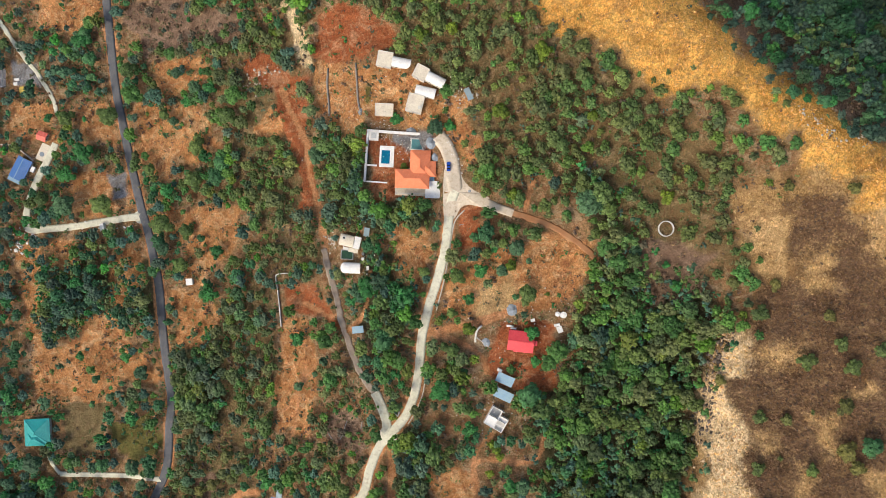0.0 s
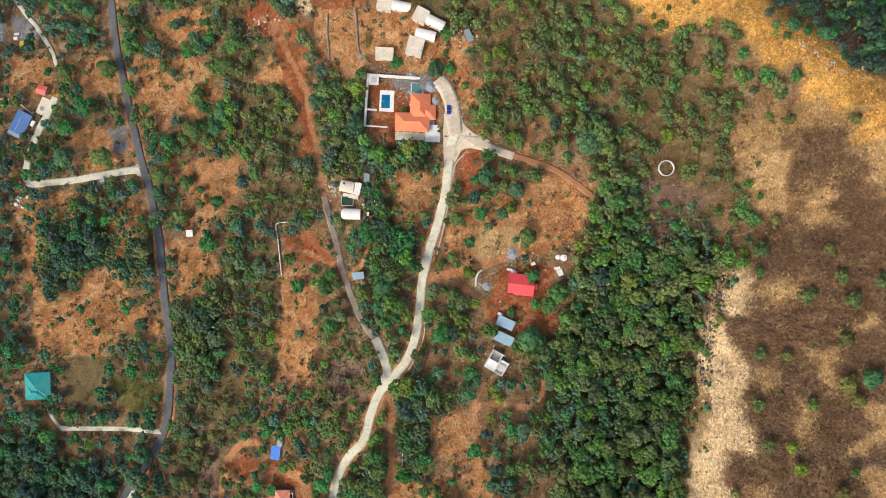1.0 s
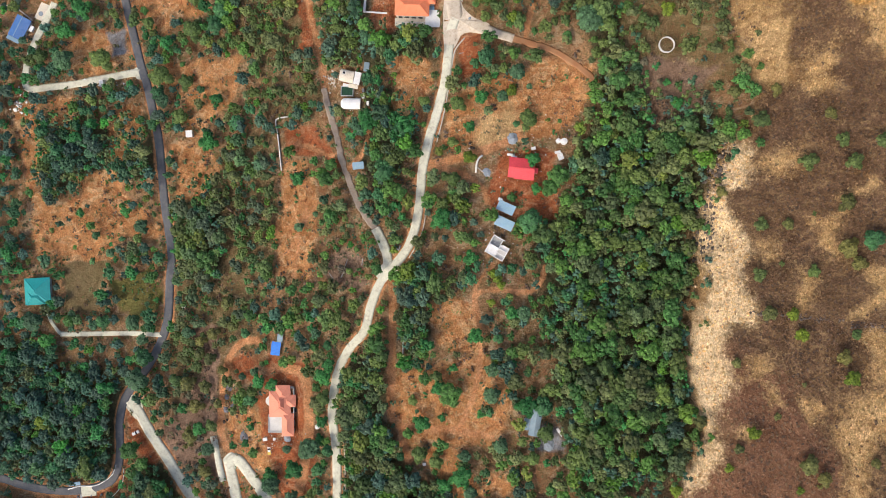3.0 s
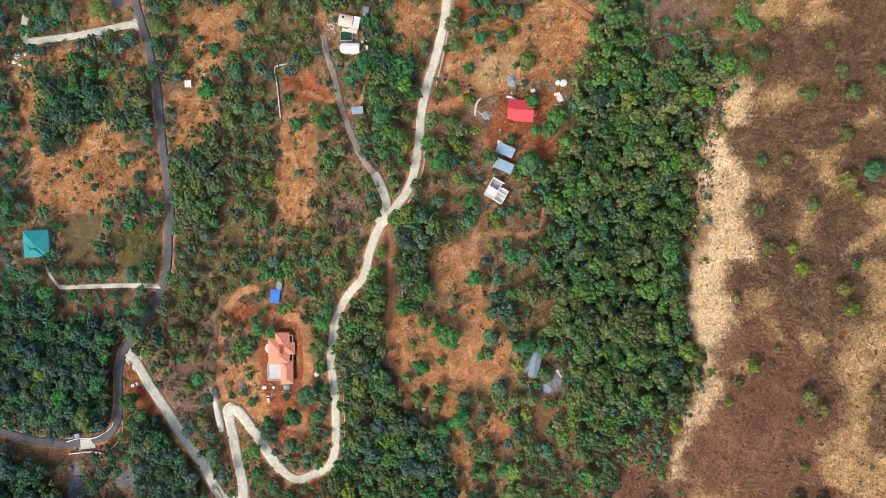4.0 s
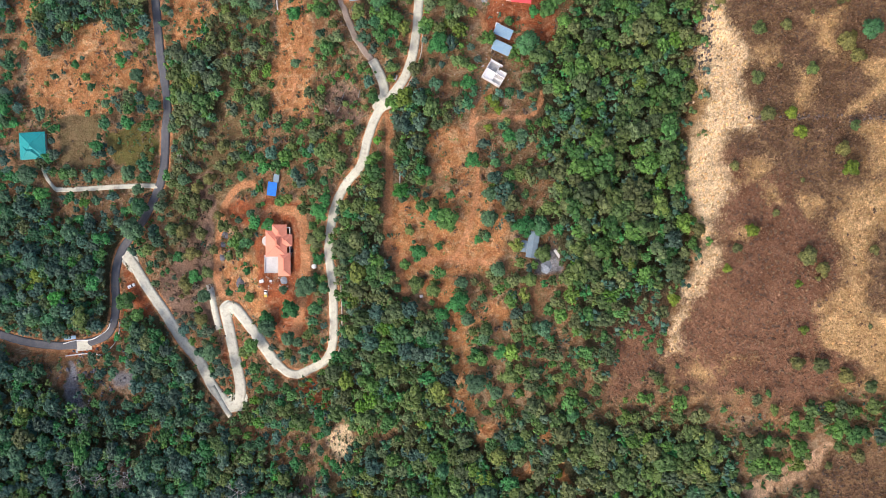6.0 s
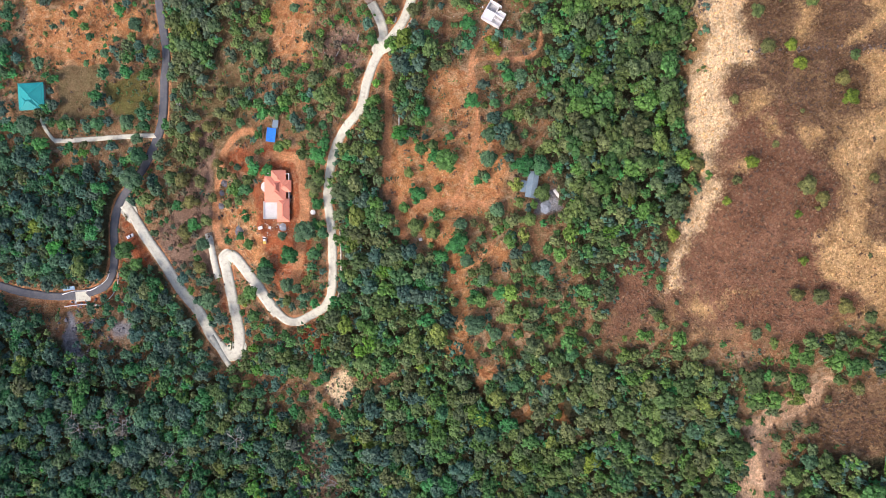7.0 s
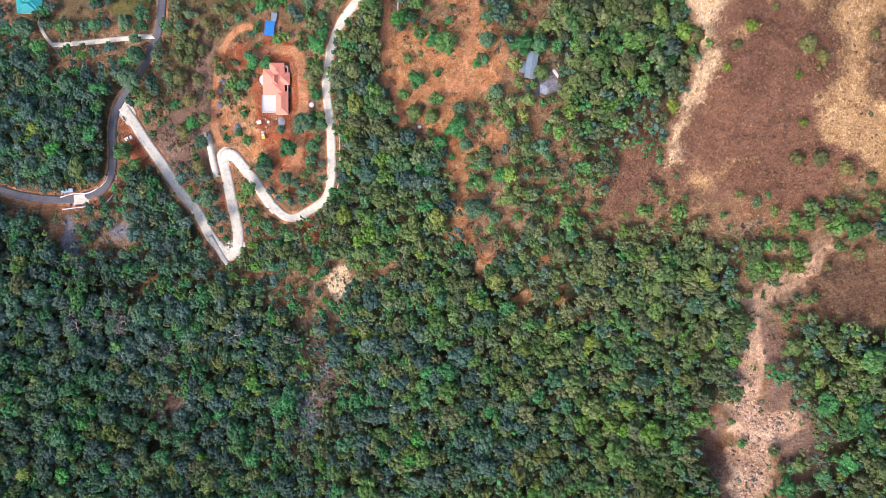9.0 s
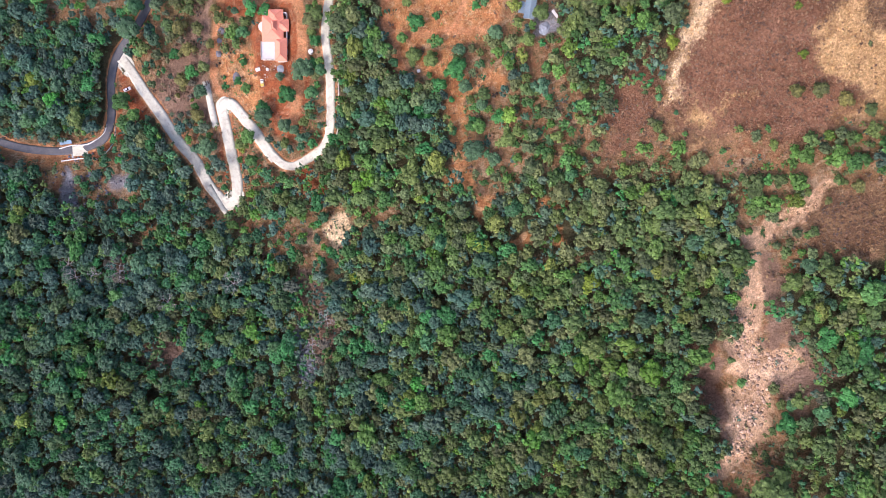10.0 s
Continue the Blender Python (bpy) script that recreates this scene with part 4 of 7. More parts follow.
def wheel_tracks(x, y):
    """Bare earth worn along the dirt ways, 0 to 1."""
    c = np.zeros(len(x))
    edge = 1.6 * (fbm(x, y, 5) - 0.5)
    for way in [*dirt_ways[1:], asphalt_way, main_way, loop_way]:
        half = way.w / 2 + (1.0 if way in (asphalt_way, main_way, loop_way) else 0)
        lo, hi = way.p.min(0) - 6, way.p.max(0) + 6
        near = np.where((x > lo[0]) & (x < hi[0]) & (y > lo[1]) & (y < hi[1]))[0]
        d = np.full(len(near), 1e9)
        for k in range(len(way.p)):
            d = np.minimum(d, np.hypot(x[near] - way.p[k, 0], y[near] - way.p[k, 1]))
        c[near] = np.maximum(c[near], np.clip((half + edge[near] - d) / 1.6 + 0.5, 0, 1))
    return c


# ---- ground ----
pad(-19.0, 42.2, 16.5, 16.5, -6)
pad(-22.5, 85.1, 9, 4, -10)
pad(-6.1, 77.1, 8, 4, -27)
pad(-10.8, 67.6, 7, 5.5, -14)
pad(-27.0, 64.0, 4.5, 3.2, -3)
pad(-44.1, -2.5, 5.5, 8, -5)
pad(35.3, -41.6, 7.5, 6, -7)
pad(28.3, -59.5, 4.8, 3, -25)
pad(27.6, -66.6, 4.8, 3, -25)
pad(24.7, -77.8, 6, 5.5, -30)
pad(-76.7, -158.8, 13, 17, 0, -0.6)
pad(-224.1, -100.7, 8, 8, 3)
pad(-235.0, 44.2, 5.5, 7, -28)
pad(-222.6, 57.3, 4, 7, -25)
pad(-133.4, -17.3, 2, 2, 0)
pad(40.5, -156.2, 3, 6, -10)
pad(-241.4, 93.5, 9, 6, 0)
pad(95.4, 8.7, 4.5, 4.5, 0)
pad(-40.6, -38.4, 3.5, 2.2, 5)


def steps(lo, hi, d, far):
    a = list(np.arange(lo, hi + d, d))
    g = d
    while a[-1] < far:
        g *= 1.5
        a.append(a[-1] + g)
    g = d
    while a[0] > -far:
        g *= 1.5
        a.insert(0, a[0] - g)
    return np.array(a)


gx, gy = steps(-256, 212, 1.45, 3500), steps(-392, 156, 1.45, 3500)
GX, GY = np.meshgrid(gx, gy)
fx, fy = GX.ravel(), GY.ravel()
fz = land(fx, fy)
dry = np.maximum(cover("straw", fx, fy), cover("gully", fx, fy))
fz += (fbm(fx, fy, 16) - 0.5) * 2.0 + dry * (fbm(fx, fy, 7) - 0.5) * 1.8
in_gully = cover("gully", fx, fy)
fz -= in_gully * (2.0 + 3.2 * np.abs(fbm(fx + 11, fy, 6) - 0.5) + 2.4 * (fbm(fx, fy + 33, 3.2) - 0.5))
# eroded edge of the dry slope: a fluted drop towards the woods
brink = np.array([(121.0, -33.3), (117.1, -44.4), (113.9, -55.4), (113.2, -69.3), (112.8, -84.1), (110.2, -101.0), (108.1, -115.4), (106.8, -136.8), (105.9, -155.3), (102.7, -174.2)])[::-1]
bx = np.interp(fy, brink[:, 1], brink[:, 0])
side = bx - fx + 6.0 * (fbm(fx * 0.35, fy, 4) - 0.5) + 2.5 * (fbm(fx, fy, 1.8) - 0.5)
ends = np.clip((fy - brink[0, 1]) / 8, 0, 1) * np.clip((brink[-1, 1] - fy) / 8, 0, 1)
fz -= 6.5 * ends * np.clip(side / 3.0, 0, 1) * np.clip(1 - (side - 3) / 26, 0, 1)
fz += 2.6 * ends * np.exp(-((side + 5) / 5.5) ** 2) * (vnoise(fx * 0.22, fy, 1.9) - 0.5 + 0.8 * (vnoise(fx * 0.3 + 40, fy, 4.5) - 0.5))
hollow = (121.0, -324.5)
fz -= (15 + 9 * (fbm(fx, fy, 5) - 0.5)) * np.exp(-(((fx - hollow[0]) / 8) ** 2 + ((fy - hollow[1]) / 9) ** 2))
fz = pad_height(fx, fy, fz)


def ground(x, y):
    """Height of the finished ground."""
    x, y = np.atleast_1d(np.asarray(x, float)), np.atleast_1d(np.asarray(y, float))
    i = np.clip(np.searchsorted(gx, x) - 1, 0, len(gx) - 2)
    j = np.clip(np.searchsorted(gy, y) - 1, 0, len(gy) - 2)
    a, b = (x - gx[i]) / (gx[i + 1] - gx[i]), (y - gy[j]) / (gy[j + 1] - gy[j])
    g = fz.reshape(GX.shape)
    return (g[j, i] * (1 - a) + g[j, i + 1] * a) * (1 - b) + (g[j + 1, i] * (1 - a) + g[j + 1, i + 1] * a) * b


def gz(x, y):
    return float(ground(x, y)[0])


n, m = len(gx), len(gy)
q = (np.arange(m - 1)[:, None] * n + np.arange(n - 1)[None, :]).ravel()
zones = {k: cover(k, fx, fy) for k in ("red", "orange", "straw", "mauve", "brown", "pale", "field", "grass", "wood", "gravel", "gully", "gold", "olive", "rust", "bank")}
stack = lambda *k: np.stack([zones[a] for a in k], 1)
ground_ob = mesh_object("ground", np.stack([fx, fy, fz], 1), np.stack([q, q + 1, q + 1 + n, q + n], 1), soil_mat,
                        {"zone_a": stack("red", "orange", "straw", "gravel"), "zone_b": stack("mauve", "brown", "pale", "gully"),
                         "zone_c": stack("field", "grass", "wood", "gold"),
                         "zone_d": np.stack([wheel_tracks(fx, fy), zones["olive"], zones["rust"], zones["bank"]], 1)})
ground_ob.data.polygons.foreach_set("use_smooth", np.ones(len(q), bool))
tagged(ground_ob, "dry orange and red hillside soil with straw grass", "ground", kind="structure")


# ---- roads ----
def road(name, way, material, label, thick=0.55, ragged=0.25, kind="road"):
    """A slab that follows its way, with a slight camber and uneven edges."""
    p, z, w = way.p, way.z, way.w / 2
    d = np.gradient(p, axis=0)
    d /= np.linalg.norm(d, axis=1)[:, None] + 1e-9
    nrm = np.stack([-d[:, 1], d[:, 0]], 1)
    rows = []
    for k, (s, dz) in enumerate(((-1.0, -thick), (-1.0, 0.0), (-0.5, 0.03), (0.0, 0.05), (0.5, 0.03), (1.0, 0.0), (1.0, -thick))):
        off = s * w + (np.sign(s) * ragged * (fbm(p[:, 0] * 3 + k // 4 * 50, p[:, 1] * 3, 5) - 0.5) * 2 if abs(s) == 1 else 0)
        off = np.broadcast_to(off, len(p))
        rows.append(np.column_stack([p + nrm * off[:, None], z + dz]))
    v = np.stack(rows, 1)
    c = v.shape[1]
    i = (np.arange(len(p) - 1)[:, None] * c + np.arange(c - 1)[None, :]).ravel()
    ob = mesh_object(name, v.reshape(-1, 3), np.stack([i, i + c, i + c + 1, i + 1], 1), material)
    return tagged(ob, label, "road", kind="structure")


road("road", main_way, concrete, "pale concrete village road winding down the slope")
road("road", loop_way, concrete, "broad pale concrete hairpin bends")
road("road", asphalt_way, asphalt, "narrow worn grey asphalt road with dusty edges")
road("road", lane_way, concrete, "pale concrete lane turning off the asphalt road")
road("road", upper_lane, concrete, "pale grey concrete lane under roadside trees", ragged=0.6)
road("track", dirt_ways[1], dirt_road, "brown rutted dirt lane beyond the concrete", ragged=0.9)
road("road", east_way, dusty_concrete, "pale concrete lane leading east from the fork")
road("road", north_way, dusty_concrete, "dusty concrete drive beside the villa")
road("road", spur_way, concrete, "short concrete branch joining the village road")
road("road", teal_way, concrete, "narrow pale concrete lane to the turquoise house")
road("path", teal_path, concrete, "narrow grey concrete footpath to the turquoise house")
road("track", dirt_ways[0], grey_road, "dusty grey-brown rutted track", ragged=0.7)


# ---- building materials ----
def roofing(name, c1, c2, rough=0.6, ribs=2.2, turn=0.0, metal=0.0, stain=(0.3, 0.25, 0.2), spec=0.3):
    """Roof sheet or tile: ribs down the slope, faded and stained."""
    m, n, lk, b = mat(name, rough, metal)
    b.inputs["Specular IOR Level"].default_value = spec
    tc = n.new("ShaderNodeTexCoord")
    mp = n.new("ShaderNodeMapping")
    mp.inputs["Rotation"].default_value = (0, 0, radians(turn))
    lk.new(tc.outputs["Object"], mp.inputs["Vector"])
    w = n.new("ShaderNodeTexWave")
    w.inputs["Scale"].default_value, w.inputs["Distortion"].default_value = ribs, 0.3
    lk.new(mp.outputs[0], w.inputs["Vector"])
    v = place(n, lk)
    col = blend(n, lk, grain(n, lk, v, 0.5, 6, 0.7), c1, c2)
    col = blend(n, lk, math_node(n, lk, "MULTIPLY", grain(n, lk, v, 1.6, 6, 0.7, 0.5, 0.75), 0.35), col, stain)
    col = blend(n, lk, 0.22, col, w.outputs["Color"], "MULTIPLY")
    lk.new(col, b.inputs["Base Color"])
    relief(n, lk, b, w.outputs["Fac"], 0.5, 0.06)
    return m


tile_orange = roofing("orange_roof_tile", (0.86, 0.27, 0.13), (0.80, 0.23, 0.10), 0.7, 1.6, 0, 0, (0.55, 0.2, 0.1))
tile_salmon = roofing("salmon_roof_tile", (0.84, 0.32, 0.20), (0.78, 0.27, 0.16), 0.7, 1.6, 0, 0, (0.6, 0.3, 0.2))
sheet_red = roofing("red_roof_sheet", (0.72, 0.06, 0.075), (0.80, 0.09, 0.10), 0.5, 2.6, 0, 0, (0.45, 0.05, 0.05))
sheet_blue = roofing("pale_blue_roof_sheet", (0.24, 0.38, 0.50), (0.30, 0.43, 0.50), 0.45, 2.4, 0, 0.0, (0.3, 0.36, 0.4))
sheet_deep = roofing("deep_blue_roof_sheet", (0.05, 0.15, 0.40), (0.08, 0.19, 0.44), 0.45, 2.4, 90, 0, (0.2, 0.25, 0.35))
sheet_teal = roofing("turquoise_roof_sheet", (0.02, 0.30, 0.29), (0.03, 0.34, 0.32), 0.5, 2.2, 0, 0, (0.05, 0.28, 0.28))
sheet_grey = roofing("grey_roof_sheet", (0.22, 0.30, 0.34), (0.27, 0.34, 0.37), 0.4, 2.4, 0, 0.2, (0.25, 0.25, 0.24))
tarp_blue = surface("blue_tarpaulin", (0.02, 0.16, 0.60), (0.03, 0.22, 0.70), (0.05, 0.12, 0.4), 0.6, 3.0, 0.4, 0.5)
plaster = surface("white_plaster", (0.70, 0.67, 0.61), (0.60, 0.57, 0.51), (0.55, 0.48, 0.40), 0.3, 3.0, 0.85, 0.2, spots=0.35)
cream = surface("cream_roof_screed", (0.76, 0.68, 0.53), (0.66, 0.57, 0.44), (0.46, 0.37, 0.27), 0.35, 3.0, 0.9, 0.2, spots=0.6)
bare_block = surface("bare_cement", (0.50, 0.50, 0.48), (0.40, 0.40, 0.39), (0.30, 0.29, 0.27), 0.4, 3.0, 0.9, 0.3)
# near-black for painted shade in openings, also the hatch and vent pipe
dark = surface("dark_shade_and_fittings", (0.02, 0.02, 0.025), (0.035, 0.033, 0.03), None, 1, 4, 0.5, 0.1)
white_paint = surface("white_barrel_roof", (0.84, 0.82, 0.78), (0.74, 0.71, 0.66), (0.58, 0.52, 0.44), 0.4, 2.5, 0.6, 0.1, spots=0.4)
pool_tile = surface("pool_tiles", (0.02, 0.22, 0.34), (0.015, 0.18, 0.30), None, 0.5, 4, 0.3, 0.1)
timber = surface("weathered_timber", (0.30, 0.22, 0.16), (0.40, 0.31, 0.24), None, 0.8, 5, 0.9, 0.4)
stone = surface("pale_stone", (0.62, 0.56, 0.47), (0.50, 0.43, 0.35), (0.38, 0.30, 0.22), 0.5, 3, 0.9, 0.5)
gravel_grey = surface("grey_gravel", (0.30, 0.33, 0.36), (0.22, 0.25, 0.28), (0.38, 0.38, 0.37), 0.8, 5, 0.95, 0.8)
gravel_dark = surface("dark_rubble", (0.13, 0.13, 0.15), (0.20, 0.19, 0.20), (0.32, 0.29, 0.27), 0.9, 5, 0.95, 0.8)


def water_mat():
    m, n, lk, b = mat("pool_water", 0.05)
    b.inputs["Base Color"].default_value = (0.30, 0.72, 0.82, 1)
    b.inputs["Transmission Weight"].default_value, b.inputs["IOR"].default_value = 1.0, 1.33
    relief(n, lk, b, grain(n, lk, place(n, lk), 1.5, 3), 0.05, 0.05)
    return m


water = water_mat()
tank_water = surface("green_tank_water", (0.02, 0.05, 0.03), (0.03, 0.075, 0.04), (0.05, 0.10, 0.04), 0.8, 4, 0.12, 0.1)
car_blue = surface("blue_car_paint", (0.015, 0.06, 0.32), (0.02, 0.07, 0.36), None, 1, 4, 0.25, 0.0)
car_white = surface("white_car_paint", (0.80, 0.78, 0.75), (0.75, 0.72, 0.70), None, 1, 4, 0.3, 0.0)
yellow_paint = surface("yellow_paint", (0.75, 0.55, 0.10), (0.70, 0.48, 0.08), None, 1, 4, 0.5, 0.1)
glass_dark = surface("tinted_glass", (0.01, 0.012, 0.015), (0.015, 0.018, 0.02), None, 1, 4, 0.08, 0.0)
rubber = surface("rubber", (0.02, 0.02, 0.02), (0.03, 0.03, 0.03), None, 2, 6, 0.9, 0.2)


dry_stone = surface("grey_dry_stone", (0.26, 0.24, 0.21), (0.19, 0.17, 0.15), (0.33, 0.28, 0.22), 0.6, 3, 0.95, 0.7)
surface_log = surface("bleached_wood", (0.42, 0.39, 0.35), (0.33, 0.30, 0.27), None, 0.8, 6, 0.9, 0.4)


# ---- building parts ----
def slab(bm, x0, y0, x1, y1, z0, z1, bevel=0.0):
    r = bmesh.ops.create_cube(bm, size=1, matrix=Matrix.Translation(((x0 + x1) / 2, (y0 + y1) / 2, (z0 + z1) / 2)) @ Matrix.Diagonal((x1 - x0, y1 - y0, z1 - z0, 1)))
    if bevel:
        es = list({e for v in r["verts"] for e in v.link_edges})
        bmesh.ops.bevel(bm, geom=es, offset=bevel, segments=1, affect="EDGES")
    return bm


def block(name, box, material, parent, label="", bevel=0.0):
    return part(name, slab(bmesh.new(), *box, bevel=bevel), material, parent, label)


def solid(bm, verts, faces):
    v = [bm.verts.new(p) for p in verts]
    for f in faces:
        bm.faces.new([v[i] for i in f])
    bmesh.ops.recalc_face_normals(bm, faces=bm.faces)
    return bm


def gable(x0, y0, x1, y1, z, rise, along="x", thick=0.18):
    """A two-sided pitched roof with thickness; its ridge runs along x or y."""
    bm = bmesh.new()
    if along == "x":
        c = (y0 + y1) / 2
        prof = [(y0, z), (c, z + rise), (y1, z), (y1, z - thick), (c, z + rise - thick), (y0, z - thick)]
        vs = [(x, a, b) for x in (x0, x1) for a, b in prof]
    else:
        c = (x0 + x1) / 2
        prof = [(x0, z), (c, z + rise), (x1, z), (x1, z - thick), (c, z + rise - thick), (x0, z - thick)]
        vs = [(a, y, b) for y in (y0, y1) for a, b in prof]
    fs = [(i, (i + 1) % 6, (i + 1) % 6 + 6, i + 6) for i in range(6)] + [(0, 1, 4, 5), (1, 2, 3, 4), (6, 7, 10, 11), (7, 8, 9, 10)]
    return solid(bm, vs, fs)


def hip(x0, y0, x1, y1, z, rise, thick=0.2):
    """A hipped roof with its ridge along the longer side."""
    w, d = x1 - x0, y1 - y0
    if w >= d:
        a, b = (x0 + d / 2, (y0 + y1) / 2, z + rise), (x1 - d / 2, (y0 + y1) / 2, z + rise)
        if w - d < 0.05:
            b = (b[0] + 0.1, b[1], b[2])
        top = [(0, 1, 5, 4), (1, 2, 5), (2, 3, 4, 5), (3, 0, 4)]
    else:
        a, b = ((x0 + x1) / 2, y0 + w / 2, z + rise), ((x0 + x1) / 2, y1 - w / 2, z + rise)
        top = [(0, 1, 4), (1, 2, 5, 4), (2, 3, 5), (3, 0, 4, 5)]
    vs = [(x0, y0, z), (x1, y0, z), (x1, y1, z), (x0, y1, z), a, b] + [(x0, y0, z - thick), (x1, y0, z - thick), (x1, y1, z - thick), (x0, y1, z - thick)]
    fs = top + [(i, (i + 1) % 4, (i + 1) % 4 + 6, i + 6) for i in range(4)] + [(6, 7, 8, 9)]
    return solid(bmesh.new(), vs, fs)


def hip_caps(x0, y0, x1, y1, z, rise, material, parent):
    """Raised cap tiles along hips and ridge."""
    w, d = x1 - x0, y1 - y0
    if w >= d:
        a, b = Vector((x0 + d / 2, (y0 + y1) / 2, z + rise)), Vector((x1 - d / 2, (y0 + y1) / 2, z + rise))
        ends = [((x0, y0, z), a), ((x0, y1, z), a), ((x1, y0, z), b), ((x1, y1, z), b)]
    else:
        a, b = Vector(((x0 + x1) / 2, y0 + w / 2, z + rise)), Vector(((x0 + x1) / 2, y1 - w / 2, z + rise))
        ends = [((x0, y0, z), a), ((x1, y0, z), a), ((x0, y1, z), b), ((x1, y1, z), b)]
    if (b - a).length > 0.3:
        ends.append((a, b))
    for p, q in ends:
        part("ridge_cap", beam(bmesh.new(), p, q, 0.28, 0.16), material, parent)


def beam(bm, a, b, w, h):
    a, b = Vector(a), Vector(b)
    m = Matrix.Translation((a + b) / 2) @ (b - a).to_track_quat("X", "Z").to_matrix().to_4x4() @ Matrix.Diagonal(((b - a).length, w, h, 1))
    bmesh.ops.create_cube(bm, size=1, matrix=m)
    return bm


def vault(x0, y0, x1, y1, z, rise, n=10, thick=0.15):
    """A barrel roof along x, with end walls."""
    bm = bmesh.new()
    c, h = (y0 + y1) / 2, (y1 - y0) / 2
    arc = [(c - h * math.cos(math.pi * k / n), z + rise * math.sin(math.pi * k / n)) for k in range(n + 1)]
    vs = [(x, a, b) for x in (x0, x1) for a, b in arc]
    fs = [(k, k + 1, k + n + 2, k + n + 1) for k in range(n)] + [tuple(range(n + 1)), tuple(range(n + 1, 2 * n + 2))] + [(0, n, 2 * n + 1, n + 1)]
    return solid(bm, vs, fs)


def drum(bm, x, y, r, z0, z1, n=20, r2=None):
    bmesh.ops.create_cone(bm, cap_ends=True, segments=n, radius1=r, radius2=r if r2 is None else r2, depth=z1 - z0, matrix=Matrix.Translation((x, y, (z0 + z1) / 2)))
    return bm


def thing(name, x, y, turn, label, category, group="", z=None):
    ob = new(name)
    ob.matrix_world = pose(x, y, gz(x, y) if z is None else z, 0, 0, turn)
    return tagged(ob, label, category, group)


def walls(h, x0, y0, x1, y1, height, material, t=0.23, doors=("s",), windows=("e", "w")):
    """Four walls of a house with a door and windows set into them."""
    block("wall", (x0, y0, x1, y0 + t, -0.6, height), material, h)
    block("wall", (x0, y1 - t, x1, y1, -0.6, height), material, h)
    block("wall", (x0, y0 + t, x0 + t, y1 - t, -0.6, height), material, h)
    block("wall", (x1 - t, y0 + t, x1, y1 - t, -0.6, height), material, h)
    cx, cy = (x0 + x1) / 2, (y0 + y1) / 2
    spots = {"s": (cx, y0, 0), "n": (cx, y1, 0), "e": (x1, cy, 1), "w": (x0, cy, 1)}
    for k in doors:
        a, b, side = spots[k]
        block("door", (a - 0.45, b - 0.04, a + 0.45, b + 0.04, 0.05, 2.1) if not side else (a - 0.04, b - 0.45, a + 0.04, b + 0.45, 0.05, 2.1), timber, h, "brown timber door")
    for k in windows:
        a, b, side = spots[k]
        for s in (-1, 1):
            o = s * ((x1 - x0) if not side else (y1 - y0)) * 0.22
            w = block("window", (a + o - 0.6, b - 0.05, a + o + 0.6, b + 0.05, 1.0, 2.1) if not side else (a - 0.05, b + o - 0.6, a + 0.05, b + o + 0.6, 1.0, 2.1), plaster, h, "white window frame")
            block("pane", (a + o - 0.5, b - 0.07, a + o + 0.5, b + 0.07, 1.1, 2.0) if not side else (a - 0.07, b + o - 0.5, a + 0.07, b + o + 0.5, 1.1, 2.0), glass_dark, w)


# ---- the villa and its garden ----
def villa():
    h = thing("villa", -13.4, 37.8, -2, "two-storey white villa with orange tiled hip roofs", "house")
    # local metres: x east, y north of the middle
    walls(h, -7.6, -9.6, 6.8, -2.2, 5.0, plaster, doors=("s",), windows=("s", "w"))
    walls(h, -1.0, -2.2, 7.2, 6.4, 5.0, plaster, doors=("e",), windows=("n", "w"))
    for box, rise in (((-1.6, -5.2, 7.6, 7.2), 2.2), ((-8.2, -10.2, 7.4, -1.6), 2.0), ((3.0, -4.6, 10.2, 2.4), 1.7)):
        part("roof", hip(*box, 5.1, rise), tile_orange, h, "orange tiled hip roof")
        hip_caps(*box, 5.1, rise, tile_orange, h)
    walls(h, 6.8, -3.8, 9.6, 1.8, 5.0, plaster, doors=(), windows=("e",))
    block("porch_floor", (-8.4, -13.2, 5.4, -9.6, -0.6, 0.35), cream, h, "cream paved veranda")
    block("porch_beam", (-8.0, -12.6, 5.2, -12.2, 2.7, 3.0), plaster, h)
    for k in range(5):
        block("pillar", (-8.0 + k * 3.2, -12.6, -7.6 + k * 3.2, -12.2, 0.35, 2.7), plaster, h)
    # flat near-black panels on the wall paint the doorways' inner shade
    for k in range(4):
        block("shade_panel", (-6.6 + k * 3.1, -9.68, -4.9 + k * 3.1, -9.58, 0.5, 2.5), dark, h, "dark panel standing for a shaded doorway")
    block("car_port", (5.6, -14.2, 14.4, -6.4, 2.7, 3.0), white_paint, h, "flat white car port roof")
    for a in (5.9, 13.9):
        for b in (-13.9, -6.9):
            block("post", (a, b, a + 0.3, b + 0.3, -0.5, 2.7), plaster, h)
    block("awning", (7.4, -6.2, 9.6, -4.4, 2.5, 2.62), sheet_blue, h, "pale blue awning sheet")


villa()


def garden_wall():
    h = thing("garden_wall", -22.1, 47.6, -4, "broad white plastered garden wall round the villa plot", "wall")
    for box in ((-13.4, 5.6, 13.6, 6.7, -0.8, 1.5), (-13.4, -17.5, -12.4, 5.6, -0.8, 1.5), (12.6, -1.4, 13.6, 5.6, -0.8, 1.5), (-12.4, -10.0, -7.8, -9.2, -0.8, 0.8), (-12.4, -17.5, -2.5, -16.9, -0.8, 0.8)):
        block("wall", box, white_paint, h, bevel=0.05)
    return h


garden_wall()


